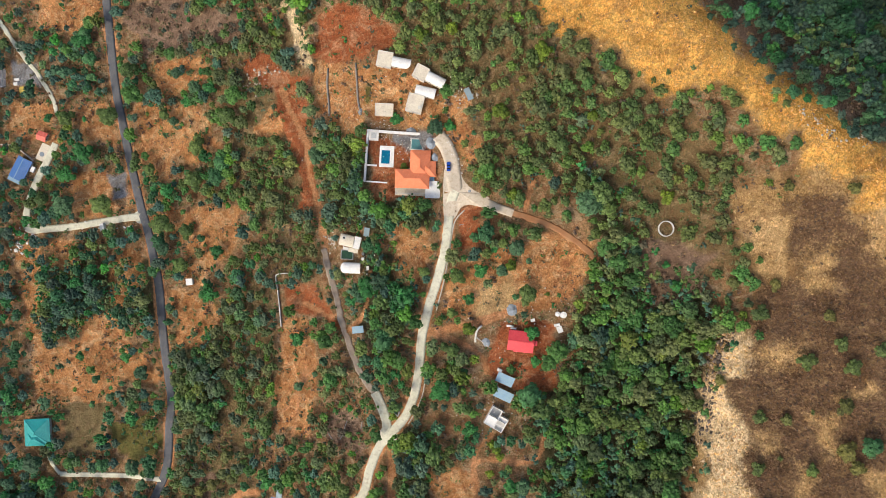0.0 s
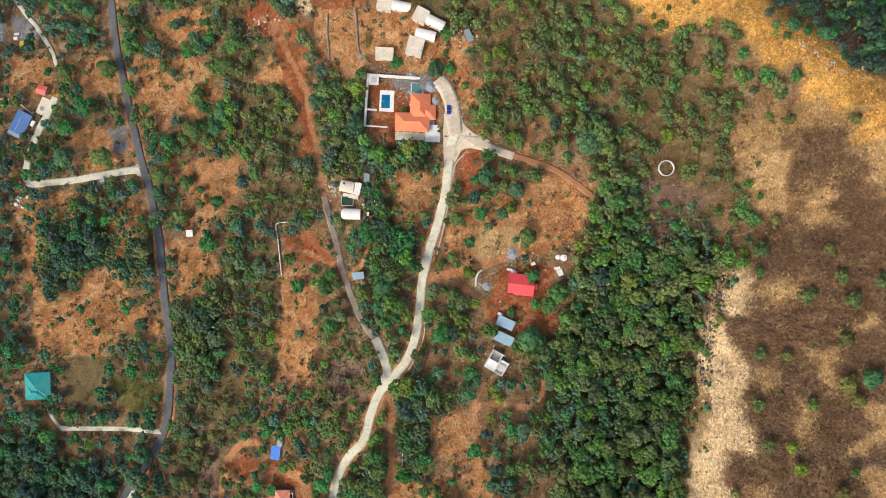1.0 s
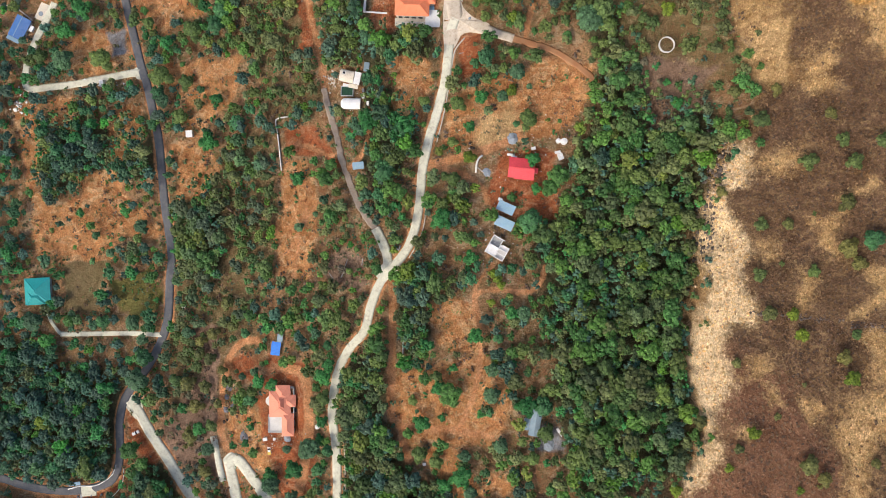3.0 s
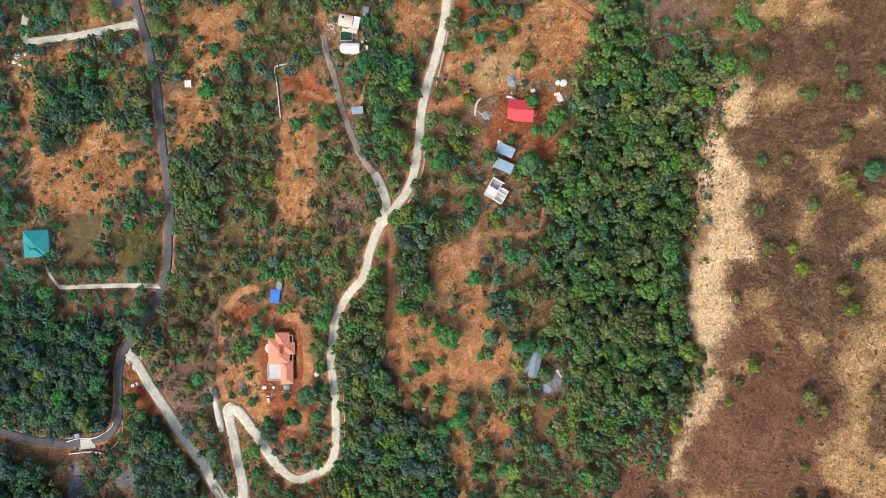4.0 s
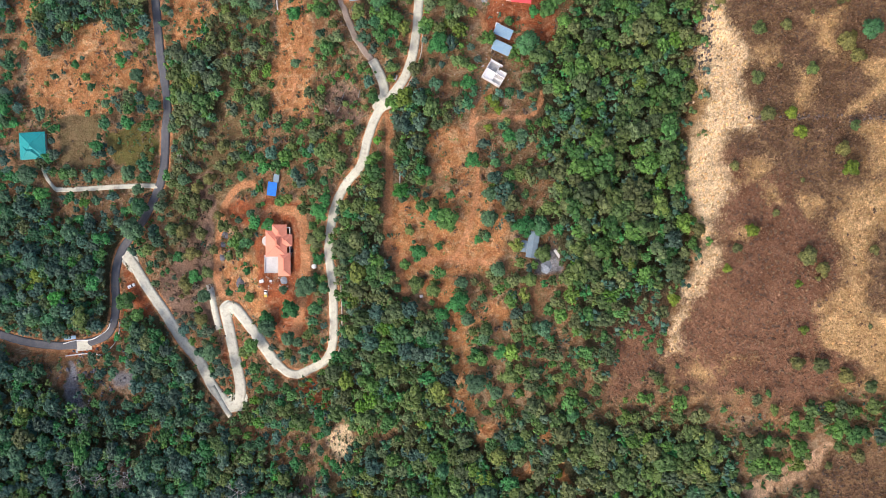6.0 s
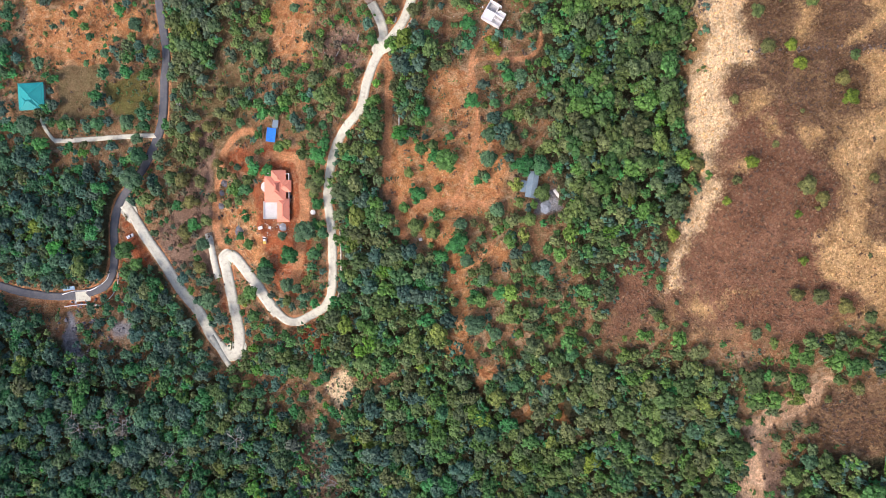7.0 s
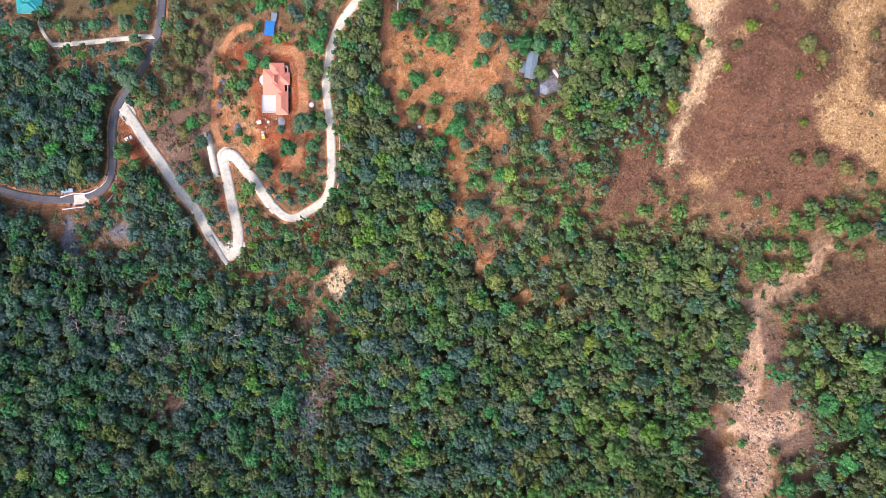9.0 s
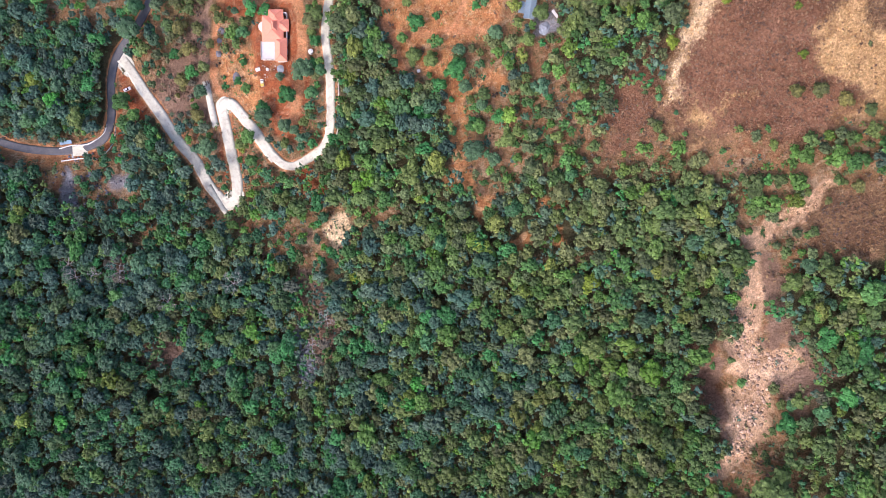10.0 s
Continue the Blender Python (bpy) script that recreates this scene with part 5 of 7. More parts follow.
def pool():
    h = thing("swimming_pool", -26.5, 42.5, -3, "small blue-tiled swimming pool with a pale stone deck", "pool")
    for box in ((-2.9, -4.6, -2.0, 5.2, -0.4, 0.25), (1.9, -4.6, 3.8, 5.2, -0.4, 0.25), (-2.0, 3.2, 1.9, 5.2, -0.4, 0.25), (-2.0, -4.6, 1.9, -3.0, -0.4, 0.25)):
        block("deck", box, white_paint, h, bevel=0.03)
    block("basin", (-2.0, -3.0, 1.9, 3.2, -0.4, 0.02), pool_tile, h, "turquoise tiled basin")
    block("water", (-1.98, -2.98, 1.88, 3.18, 0.026, 0.15), water, h, "clear blue pool water").visible_shadow = False


pool()


def garden_things():
    h = thing("water_tank", -11.8, 48.3, -3, "open rectangular garden tank with a greenish sheet cover", "tank")
    block("rim", (-3.1, -2.6, 3.1, 2.6, -0.4, 0.9), plaster, h)
    block("cover", (-2.7, -2.2, 2.7, 2.2, 0.9, 1.0), roofing("green_cover_sheet", (0.10, 0.26, 0.25), (0.07, 0.20, 0.21), 0.35), h, "translucent green cover sheet")
    h = thing("pump_house", -31.8, 52.3, -3, "low pale flat-roofed pump house in the garden corner", "outbuilding")
    walls(h, -1.9, -2.1, 1.9, 2.1, 1.5, plaster, doors=(), windows=())
    block("roof", (-2.2, -2.4, 2.2, 2.4, 1.5, 1.66), plaster, h, "pale plastered roof", bevel=0.04)
    block("hatch", (-1.2, -1.3, 1.2, 1.3, 1.66, 1.74), bare_block, h, "pale grey roof hatch")
    rr = random.Random(8)
    for k in range(7):
        a, b = rr.uniform(-5, 5), rr.uniform(-2.5, 2.5)
        p = (-23.7, 49.8)
        ob = block("plank", (-1.4, -0.16, 1.4, 0.16, 0.02, 0.14), timber, None)
        x, y = p[0] + a, p[1] + b
        ob.matrix_world = pose(x, y, gz(x, y), 0, 0, rr.uniform(60, 120))
        tagged(ob, "pale loose timber plank lying on the red soil", "plank", "loose planks")


garden_things()


def cottage(x, y, turn, flat, barrel, label):
    """A cottage with a flat cream roof and a white barrel-roofed wing. flat, barrel: x0, y0, x1, y1."""
    h = thing("cottage", x, y, turn, label, "cottage", "barrel-roofed cottages")
    walls(h, *flat, 2.9, cream, doors=("s",), windows=("w",))
    a, b, c, d = flat
    block("flat_roof", (a - 0.3, b - 0.3, c + 0.3, d + 0.3, 2.9, 3.1), cream, h, "cream screed flat roof", bevel=0.04)
    for box in ((a - 0.3, b - 0.3, c + 0.3, b - 0.1, 3.1, 3.3), (a - 0.3, d + 0.1, c + 0.3, d + 0.3, 3.1, 3.3), (a - 0.3, b - 0.1, a - 0.1, d + 0.1, 3.1, 3.3)):
        block("parapet", box, plaster, h)
    a, b, c, d = barrel
    walls(h, a, b + 0.2, c - 0.2, d - 0.2, 2.4, cream, doors=(), windows=("s", "n"))
    part("barrel_roof", vault(a, b, c, d, 2.42, 1.2), white_paint, h, "white barrel roof")
    return h


cottage(-22.5, 85.1, -11, (-7.2, -3.2, -0.8, 3.4), (-0.6, -2.3, 8.0, 2.4), "cream cottage with a white barrel roof wing")
cottage(-6.1, 77.1, -27, (-7.0, -3.0, -1.4, 2.8), (-1.2, -2.2, 7.4, 2.4), "cream cottage with a white barrel roof wing beside trees")
c3 = cottage(-10.8, 67.6, -14, (-4.6, -6.4, 2.2, 1.4), (-2.6, 1.6, 6.6, 6.2), "square cream cottage with a white barrel roof behind")
block("cooler", (0.6, -4.6, 1.8, -3.2, 3.1, 3.9), plaster, c3, "white roof cooler box")


def flat_house():
    h = thing("outbuilding", -27.0, 64.0, -3, "low cream flat-roofed outbuilding with white edges", "outbuilding")
    walls(h, -3.9, -2.6, 3.9, 2.6, 2.7, cream, doors=("s",), windows=("w",))
    block("roof", (-4.2, -2.9, 4.2, 2.9, 2.7, 2.9), cream, h, bevel=0.03)
    for box in ((-4.2, -2.9, -3.95, 2.9, 2.9, 3.15), (-3.95, 2.65, 4.2, 2.9, 2.9, 3.15)):
        block("parapet", box, plaster, h)
    block("vent_pipe", (0.3, -1.2, 0.6, -0.9, 2.9, 3.6), dark, h, "dark vent pipe")


flat_house()


def lean_shed(x, y, turn, w, d, hgt, material, label, fall=0.5, name="shed"):
    """An open shed: posts and one sloping sheet roof."""
    h = thing(name, x, y, turn, label, "shed")
    vs = [(-w / 2, -d / 2, hgt), (w / 2, -d / 2, hgt), (w / 2, d / 2, hgt + fall), (-w / 2, d / 2, hgt + fall)]
    vs += [(a, b, c - 0.08) for a, b, c in vs]
    part("roof", solid(bmesh.new(), vs, [(0, 1, 2, 3), (4, 5, 6, 7), (0, 1, 5, 4), (1, 2, 6, 5), (2, 3, 7, 6), (3, 0, 4, 7)]), material, h, "corrugated sheet roof")
    for a in (-w / 2 + 0.15, w / 2 - 0.15):
        for b, z in ((-d / 2 + 0.15, hgt), (d / 2 - 0.15, hgt + fall)):
            block("post", (a - 0.06, b - 0.06, a + 0.06, b + 0.06, -0.5, z - 0.1), timber, h)
    return h


lean_shed(11.3, 68.2, 25, 2.6, 5.4, 2.3, sheet_grey, "grey-blue sheet lean-to shed among rubble")


def round_house():
    """The older plot with two curved white roofs and a tank between them."""
    h = thing("curved_house", -44.1, 3.7, -13, "white house with a curved cream roof and a square hatch", "house")
    walls(h, -4.6, -2.4, 4.6, 2.4, 2.6, plaster, doors=("s",), windows=("n",))
    part("barrel_roof", vault(-5.0, -2.8, 1.8, 2.8, 2.6, 1.1), cream, h, "cream curved roof")
    block("flat_roof", (1.85, -2.9, 5.0, 2.9, 2.6, 3.1), white_paint, h, "white flat roof", bevel=0.05)
    block("hatch_frame", (-3.9, 0.2, -2.3, 1.8, 3.3, 3.75), plaster, h)
    block("hatch", (-3.6, 0.5, -2.6, 1.5, 3.75, 3.8), dark, h, "dark square roof hatch")
    block("step", (-3.0, -4.6, -0.4, -3.2, -0.4, 0.7), white_paint, h)
    block("annex_roof", (0.0, -5.0, 4.6, -3.0, 2.2, 2.4), cream, h)
    h = thing("curved_house", -43.9, -9.0, -2, "white house with a rounded vaulted roof", "house")
    walls(h, -3.0, -2.2, 4.4, 2.2, 2.4, plaster, doors=("n",), windows=("s",))
    part("barrel_roof", vault(-3.0, -2.6, 4.6, 2.6, 2.4, 1.4), white_paint, h, "white vaulted roof")
    bm = bmesh.new()
    bmesh.ops.create_uvsphere(bm, u_segments=18, v_segments=10, radius=1.0, matrix=Matrix.Translation((-3.0, 0, 2.4)) @ Matrix.Diagonal((1.9, 2.6, 1.4, 1)))
    bmesh.ops.bisect_plane(bm, geom=bm.verts[:] + bm.edges[:] + bm.faces[:], plane_co=(0, 0, 2.35), plane_no=(0, 0, -1), clear_outer=True)
    part("apse_roof", bm, white_paint, h, "white half-dome end")
    bm = drum(bmesh.new(), -3.0, 0, 1.75, -0.5, 2.4, 16)
    part("apse_wall", bm, plaster, h)
    h = thing("water_tank", -45.9, -2.7, -2, "open cement tank of dark green water", "tank")
    for box in ((-3.0, -2.3, 3.0, -2.0, -0.5, 1.0), (-3.0, 2.0, 3.0, 2.3, -0.5, 1.0), (-3.0, -2.0, -2.7, 2.0, -0.5, 1.0), (2.7, -2.0, 3.0, 2.0, -0.5, 1.0)):
        block("rim", box, bare_block, h)
    block("water", (-2.7, -2.0, 2.7, 2.0, -0.5, 0.7), tank_water, h, "dark green still water")
    for (x, y), s, m, lb in (((-38.2, -2.3), (1.3, 1.6, 1.3), gravel_dark, "stack of dark scrap"), ((-38.2, -5.2), (1.3, 2.3, 1.4), white_paint, "white water tank box"),
                             ((-35.7, -9.1), (1.2, 2.0, 1.3), white_paint, "white water tank box")):
        ob = block("storage_box", (-s[0] / 2, -s[1] / 2, s[0] / 2, s[1] / 2, -0.1, s[2]), m, None, bevel=0.06)
        ob.matrix_world = pose(x, y, gz(x, y), 0, 0, 2)
        tagged(ob, lb + " beside the curved houses", "box")
    lean_shed(-36.2, 8.0, -8, 2.6, 4.2, 2.2, sheet_grey, "small pale grey sheet shed under trees")


round_house()


def red_house():
    h = thing("house", 35.3, -41.6, -6, "small house with a bright red sheet gable roof", "house")
    walls(h, -5.2, -3.9, 5.0, 3.7, 2.9, cream, doors=("s",), windows=("n", "e"))
    part("roof", gable(-5.9, -4.7, 5.7, 4.5, 2.9, 1.5, "x"), sheet_red, h, "red corrugated gable roof")
    part("ridge_cap", beam(bmesh.new(), (-5.9, -0.1, 4.42), (5.7, -0.1, 4.42), 0.35, 0.1), sheet_red, h)
    part("porch_roof", solid(bmesh.new(), [(-3.0, -5.2, 3.0), (5.9, -5.2, 3.0), (5.9, -0.4, 4.55), (-3.0, -0.4, 4.55), (-3.0, -5.2, 2.9), (5.9, -5.2, 2.9), (5.9, -0.4, 4.45), (-3.0, -0.4, 4.45)],
                             [(0, 1, 2, 3), (4, 5, 6, 7), (0, 1, 5, 4), (1, 2, 6, 5), (2, 3, 7, 6), (3, 0, 4, 7)]), sheet_red, h, "newer lighter red roof sheet")
    block("lean_roof", (5.75, -1.8, 7.6, 0.6, 2.3, 2.42), sheet_red, h)
    block("lean_wall", (5.9, -1.6, 7.4, 0.4, -0.5, 2.3), cream, h)
    block("back_shelf", (-5.0, 4.6, -2.4, 5.4, 1.0, 1.15), white_paint, h)


red_house()
lean_shed(28.3, -59.5, -24, 8.2, 4.6, 2.5, sheet_blue, "long shed with a pale blue sheet roof", 0.7)
lean_shed(27.6, -66.6, -25, 8.6, 4.6, 2.5, sheet_blue, "long shed with a pale blue sheet roof and timber posts", 0.7)
for p, s in (((26.0, -55.6), 2.2), ((24.2, -63.3), 2.0)):
    ob = block("storage_box", (-s / 2, -0.7, s / 2, 0.7, -0.2, 1.6), white_paint, None, bevel=0.05)
    ob.matrix_world = pose(*p, gz(*p), 0, 0, -24)
    tagged(ob, "white boxed end store beside the blue shed", "box")


def unfinished_house():
    h = thing("unfinished_house", 24.7, -77.8, -30, "unfinished white block house with open rooms and no roof", "house")
    t = 0.3
    for box in ((-4.6, -4.4, 4.8, -4.4 + t), (-4.6, 4.2, 1.4, 4.2 + t), (-4.6, -4.4 + t, -4.6 + t, 4.2), (4.5, -4.4 + t, 4.8, 2.2), (-4.6 + t, -0.2, 4.5, -0.2 + t), (0.2, -4.4 + t, 0.2 + t, -0.2),
                (0.2, -0.2 + t, 0.2 + t, 4.2), (1.4, 2.0, 4.8, 2.0 + t)):
        block("wall", (*box, -0.6, 2.9), white_paint, h)
    for box, m in (((-4.3, 0.1, 0.2, 4.2, -0.5, 0.1), bare_block), ((0.5, -4.1, 4.5, -0.2, -0.5, 1.4), plaster), ((-4.3, -4.1, 0.2, -0.2, 2.3, 2.5), white_paint), ((0.5, 0.1, 4.5, 2.0, -0.5, 1.8), white_paint)):
        block("floor", box, m, h)
    block("beam", (0.5, -2.2, 4.5, -1.9, 2.5, 2.8), white_paint, h)


unfinished_house()


def orange_house():
    h = thing("villa", -80.4, -157.8, 0, "white villa with stepped salmon tiled hip roofs", "house")
    walls(h, -5.4, -2.6, 5.6, 11.0, 4.6, plaster, doors=("w",), windows=("e", "n"))
    walls(h, 0.4, -12.2, 5.2, -2.6, 4.4, plaster, doors=(), windows=("e",))
    for box, rise in (((-6.4, -3.4, 4.2, 9.4), 2.2), ((-3.2, 4.6, 4.0, 12.4), 1.7), ((0.4, 1.6, 6.8, 7.6), 1.6), ((-0.2, -13.0, 5.9, -1.6), 1.6), ((-2.6, 0.4, 2.2, 7.2), 3.0)):
        part("roof", hip(*box, 4.7, rise), tile_salmon, h, "salmon tiled hip roof")
        hip_caps(*box, 4.7, rise, tile_salmon, h)
    block("terrace", (-7.4, -11.6, -0.25, -2.7, 2.6, 2.9), plaster, h, "stained white flat terrace roof", bevel=0.05)
    for box in ((-7.4, -11.6, -7.15, -2.7, 2.9, 3.5), (-7.15, -11.6, -0.25, -11.35, 2.9, 3.5)):
        block("parapet", box, plaster, h)
    walls(h, -7.0, -11.2, -0.4, -3.0, 2.6, plaster, doors=("w",), windows=("s",))
    part("bay", drum(bmesh.new(), -5.9, 4.4, 2.6, -0.5, 3.6, 24), plaster, h, "rounded white bay with a flat top")
    # solid slab coloured near black for the shade of an open balcony
    block("balcony", (5.0, -1.4, 6.6, 0.4, 2.4, 2.6), dark, h, "dark slab standing for a shaded balcony")


orange_house()
lean_shed(-84.1, -127.6, -8, 4.6, 6.8, 2.2, tarp_blue, "shelter covered with a bright blue tarpaulin", 0.6, "shelter")
lean_shed(-81.8, -122.3, -8, 2.8, 4.0, 2.0, sheet_grey, "pale grey sheet shelter behind the tarpaulin", 0.3, "shelter")


def teal_house():
    h = thing("house", -222.9, -100.7, 3, "house with a bright turquoise hipped sheet roof", "house")
    walls(h, -6.2, -6.4, 6.2, 6.6, 3.0, plaster, doors=("s",), windows=("e", "w"))
    part("roof", hip(-7.0, -7.2, 7.0, 7.4, 3.0, 2.6), sheet_teal, h, "turquoise sheet hip roof")
    hip_caps(-7.0, -7.2, 7.0, 7.4, 3.0, 2.6, sheet_teal, h)
    part("roof", hip(-6.0, -7.4, 4.4, 1.0, 3.15, 2.35), sheet_teal, h)
    hip_caps(-6.0, -7.4, 4.4, 1.0, 3.15, 2.35, sheet_teal, h)
    part("porch_roof", hip(2.6, -9.2, 7.8, -4.4, 2.7, 1.0), sheet_teal, h)
    for a in (3.0, 7.2):
        block("post", (a, -8.8, a + 0.2, -8.6, -0.5, 2.7), plaster, h)


teal_house()


def blue_house():
    h = thing("house", -232.6, 44.0, -27, "white house with a blue sheet gable roof", "house")
    walls(h, -3.6, -5.8, 3.6, 5.6, 2.9, plaster, doors=("e",), windows=("w", "e"))
    part("roof", gable(-4.4, -6.0, 4.2, 6.4, 2.9, 1.5, "y"), sheet_deep, h, "blue corrugated gable roof")
    part("ridge_cap", beam(bmesh.new(), (-0.1, -6.0, 4.42), (-0.1, 6.4, 4.42), 0.3, 0.1), sheet_blue, h)
    block("porch_roof", (-4.6, -8.2, 2.8, -6.1, 2.2, 2.35), sheet_blue, h, "pale grey-blue porch roof")
    for box in ((4.3, -6.0, 6.2, -4.4, -0.4, 0.9), (4.3, 1.0, 6.4, 4.2, -0.4, 2.2)):
        block("side_room", box, white_paint, h)
    h = thing("yard", -220.9, 53.6, -25, "concrete yard slab with a round drain cover", "yard")
    block("slab", (-2.8, -5.0, 2.8, 4.6, -0.4, 0.12), cream, h)
    part("cover", drum(bmesh.new(), -0.4, -1.5, 1.3, 0.1, 0.2, 24), gravel_grey, h, "grey round cover")
    h = thing("house", -220.6, 62.0, -20, "tiny house with a red sheet roof", "house")
    walls(h, -2.2, -2.0, 2.2, 2.0, 2.4, plaster, doors=("s",), windows=("e",))
    part("roof", gable(-2.7, -2.5, 2.7, 2.5, 2.4, 0.8, "x"), roofing("light_red_sheet", (0.80, 0.18, 0.12), (0.75, 0.14, 0.10), 0.5), h, "red sheet gable roof")
    h = thing("house", -232.2, 88.2, 0, "small house with a yellow and white sheet roof", "house")
    walls(h, -2.3, -1.6, 2.3, 1.6, 2.4, plaster, doors=("s",), windows=())
    part("roof", gable(-2.7, -2.0, 2.7, 2.0, 2.4, 0.6, "x"), yellow_paint, h, "yellow sheet roof")
    block("edge_roof", (0.6, -2.7, 2.7, -2.05, 2.2, 2.35), white_paint, h)
    h = thing("unfinished_house", -247.0, 95.3, 0, "unfinished grey concrete frame with open rooms", "house")
    for box in ((-5, 4.8, 2.6, 5.1), (-5, -5.1, 2.6, -4.8), (2.3, -4.8, 2.6, 4.8), (-5, -0.6, 2.3, -0.3), (-1.4, -4.8, -1.1, 4.8)):
        block("beam", (*box, 2.4, 2.8), bare_block, h)
    for a in (-4.8, 2.3):
        for b in (-5.0, -0.6, 4.8):
            block("column", (a, b, a + 0.3, b + 0.3, -0.8, 2.4), bare_block, h)
    block("floor", (-5, -5.0, 2.5, 5.0, -0.6, 0.05), gravel_dark, h)
    for p, s, lb in (((-237.9, 94.7), (2.7, 1.2), "white sheet on trestles in the yard"), ((-238.6, 92.2), (2.2, 1.6), "grey pallet of blocks in the yard")):
        ob = block("pallet", (-s[0] / 2, -s[1] / 2, s[0] / 2, s[1] / 2, 0.0, 0.7), white_paint, None)
        ob.matrix_world = pose(*p, gz(*p), 0, 0, 5)
        tagged(ob, lb, "pallet")


blue_house()


def white_hut():
    h = thing("hut", -133.4, -17.3, 3, "small square white flat-roofed hut in a dry field", "hut")
    walls(h, -1.5, -1.5, 1.5, 1.5, 2.3, plaster, doors=("s",), windows=())
    block("roof", (-1.75, -1.75, 1.75, 1.75, 2.3, 2.45), white_paint, h, "white flat roof", bevel=0.03)


white_hut()


def metal_shed():
    h = thing("shed", 40.5, -156.2, -9, "long low shed with a dull blue-grey metal roof", "shed")
    walls(h, -1.9, -5.0, 1.9, 5.4, 2.3, bare_block, doors=("e",), windows=())
    part("roof", gable(-2.4, -5.6, 2.4, 6.2, 2.3, 0.6, "y"), sheet_grey, h, "blue-grey metal roof")
    block("lean_roof", (-5.0, -3.6, -2.45, 1.6, 2.0, 2.1), sheet_grey, h)
    for a, b in ((-4.9, -3.4), (-4.9, 1.4)):
        block("post", (a, b, a + 0.12, b + 0.12, -0.5, 2.0), timber, h)


metal_shed()
lean_shed(-40.6, -38.4, 6, 5.4, 3.4, 2.2, sheet_blue, "pale blue-grey sheet shed beside the track", 0.4)


def gate_house():
    for (x, y), s, turn in (((-184.6, 12.0), (2.2, 3.6, 2.4), 8), ((-180.4, 10.7), (3.2, 1.6, 1.8), 8), ((-168.7, 11.9), (2.4, 1.4, 1.0), 20)):
        ob = block("gate_block", (-s[0] / 2, -s[1] / 2, s[0] / 2, s[1] / 2, -0.4, s[2]), white_paint, None, bevel=0.06)
        ob.matrix_world = pose(x, y, gz(x, y), 0, 0, turn)
        tagged(ob, "whitewashed masonry gate block beside the lane", "gate block", "gate blocks")


gate_house()


def round_well():
    h = thing("well", 95.4, 8.7, 0, "round white-rimmed concrete well with dark water", "well")
    bm = bmesh.new()
    n = 40
    vs = [(r * math.cos(2 * math.pi * k / n), r * math.sin(2 * math.pi * k / n), z) for r, z in ((3.4, -1.0), (3.4, 1.0), (3.02, 1.0), (3.02, -1.0)) for k in range(n)]
    solid(bm, vs, [(i * n + k, i * n + (k + 1) % n, ((i + 1) % 4) * n + (k + 1) % n, ((i + 1) % 4) * n + k) for i in range(4) for k in range(n)])
    part("ring", bm, plaster, h, "white concrete ring")
    part("water", drum(bmesh.new(), 0, 0, 3.0, -0.9, -0.2, 32), surface("well_water", (0.09, 0.10, 0.09), (0.05, 0.06, 0.06), None, 0.5, 3, 0.3, 0.1), h, "dark well water")


round_well()


# ---- bridge, kerbs and low walls ----
def low_wall(name, line, w, hgt, material, label, category="wall", step=2.0):
    p = glide(line, step)
    z = ground(p[:, 0], p[:, 1])
    d = np.gradient(p, axis=0)
    d /= np.linalg.norm(d, axis=1)[:, None] + 1e-9
    nr = np.stack([-d[:, 1], d[:, 0]], 1) * w / 2
    ring = np.stack([np.column_stack([p - nr, z - 0.5]), np.column_stack([p - nr, z + hgt]), np.column_stack([p + nr, z + hgt]), np.column_stack([p + nr, z - 0.5])], 1)
    i = (np.arange(len(p) - 1)[:, None] * 4 + np.arange(4)[None, :]).ravel()
    j = (np.arange(len(p) - 1)[:, None] * 4 + (np.arange(4) + 1)[None, :] % 4).ravel()
    e = len(p) * 4 - 4
    f = np.vstack([np.stack([i, i + 4, j + 4, j], 1), [(0, 1, 2, 3), (e + 3, e + 2, e + 1, e)]])
    ob = mesh_object(name, ring.reshape(-1, 3), f, material)
    return tagged(ob, label, category)


low_wall("parapet", [(-205.1, -208.4), (-198.3, -206.6), (-189.7, -206.2), (-183.7, -203.1)], 0.5, 0.9, white_paint, "white painted bridge parapet")
low_wall("parapet", [(-203.7, -215.0), (-191.8, -213.7), (-182.0, -214.5)], 0.5, 0.9, white_paint, "white painted bridge parapet on the valley side")
low_wall("kerb", [(-183.7, -203.1), (-180.3, -200.0), (-178.8, -195.1)], 0.35, 0.5, white_paint, "white painted kerb on the bend", "kerb")
low_wall("kerb", [(-174.5, -196.0), (-174.7, -203.5), (-177.1, -208.7), (-180.8, -212.4)], 0.35, 0.5, white_paint, "white painted kerb on the outer bend", "kerb")
low_wall("kerb", [(-216.4, -208.1), (-211.6, -209.0), (-205.1, -208.4)], 0.3, 0.35, stone, "worn stone kerb before the bridge", "kerb")
low_wall("garden_wall", [(-77.3, -12.1), (-83.9, -13.1), (-83.0, -19.6), (-81.7, -29.5), (-80.7, -38.8)], 0.5, 1.2, plaster, "old pale boundary wall")
low_wall("garden_wall", [(17.9, -35.3), (16.1, -36.7), (15.1, -39.6), (14.9, -43.0)], 0.9, 1.0, plaster, "curved white low wall")
low_wall("retaining_wall", [(-54.8, 86.1), (-55.3, 78.8), (-54.8, 70.8), (-54.6, 63.9)], 0.9, 0.7, dry_stone, "grey stone retaining wall on cut ground")
low_wall("retaining_wall", [(-40.8, 87.1), (-40.3, 77.2), (-39.9, 69.4), (-38.3, 62.8)], 0.9, 0.7, dry_stone, "grey stone retaining wall on cut ground")
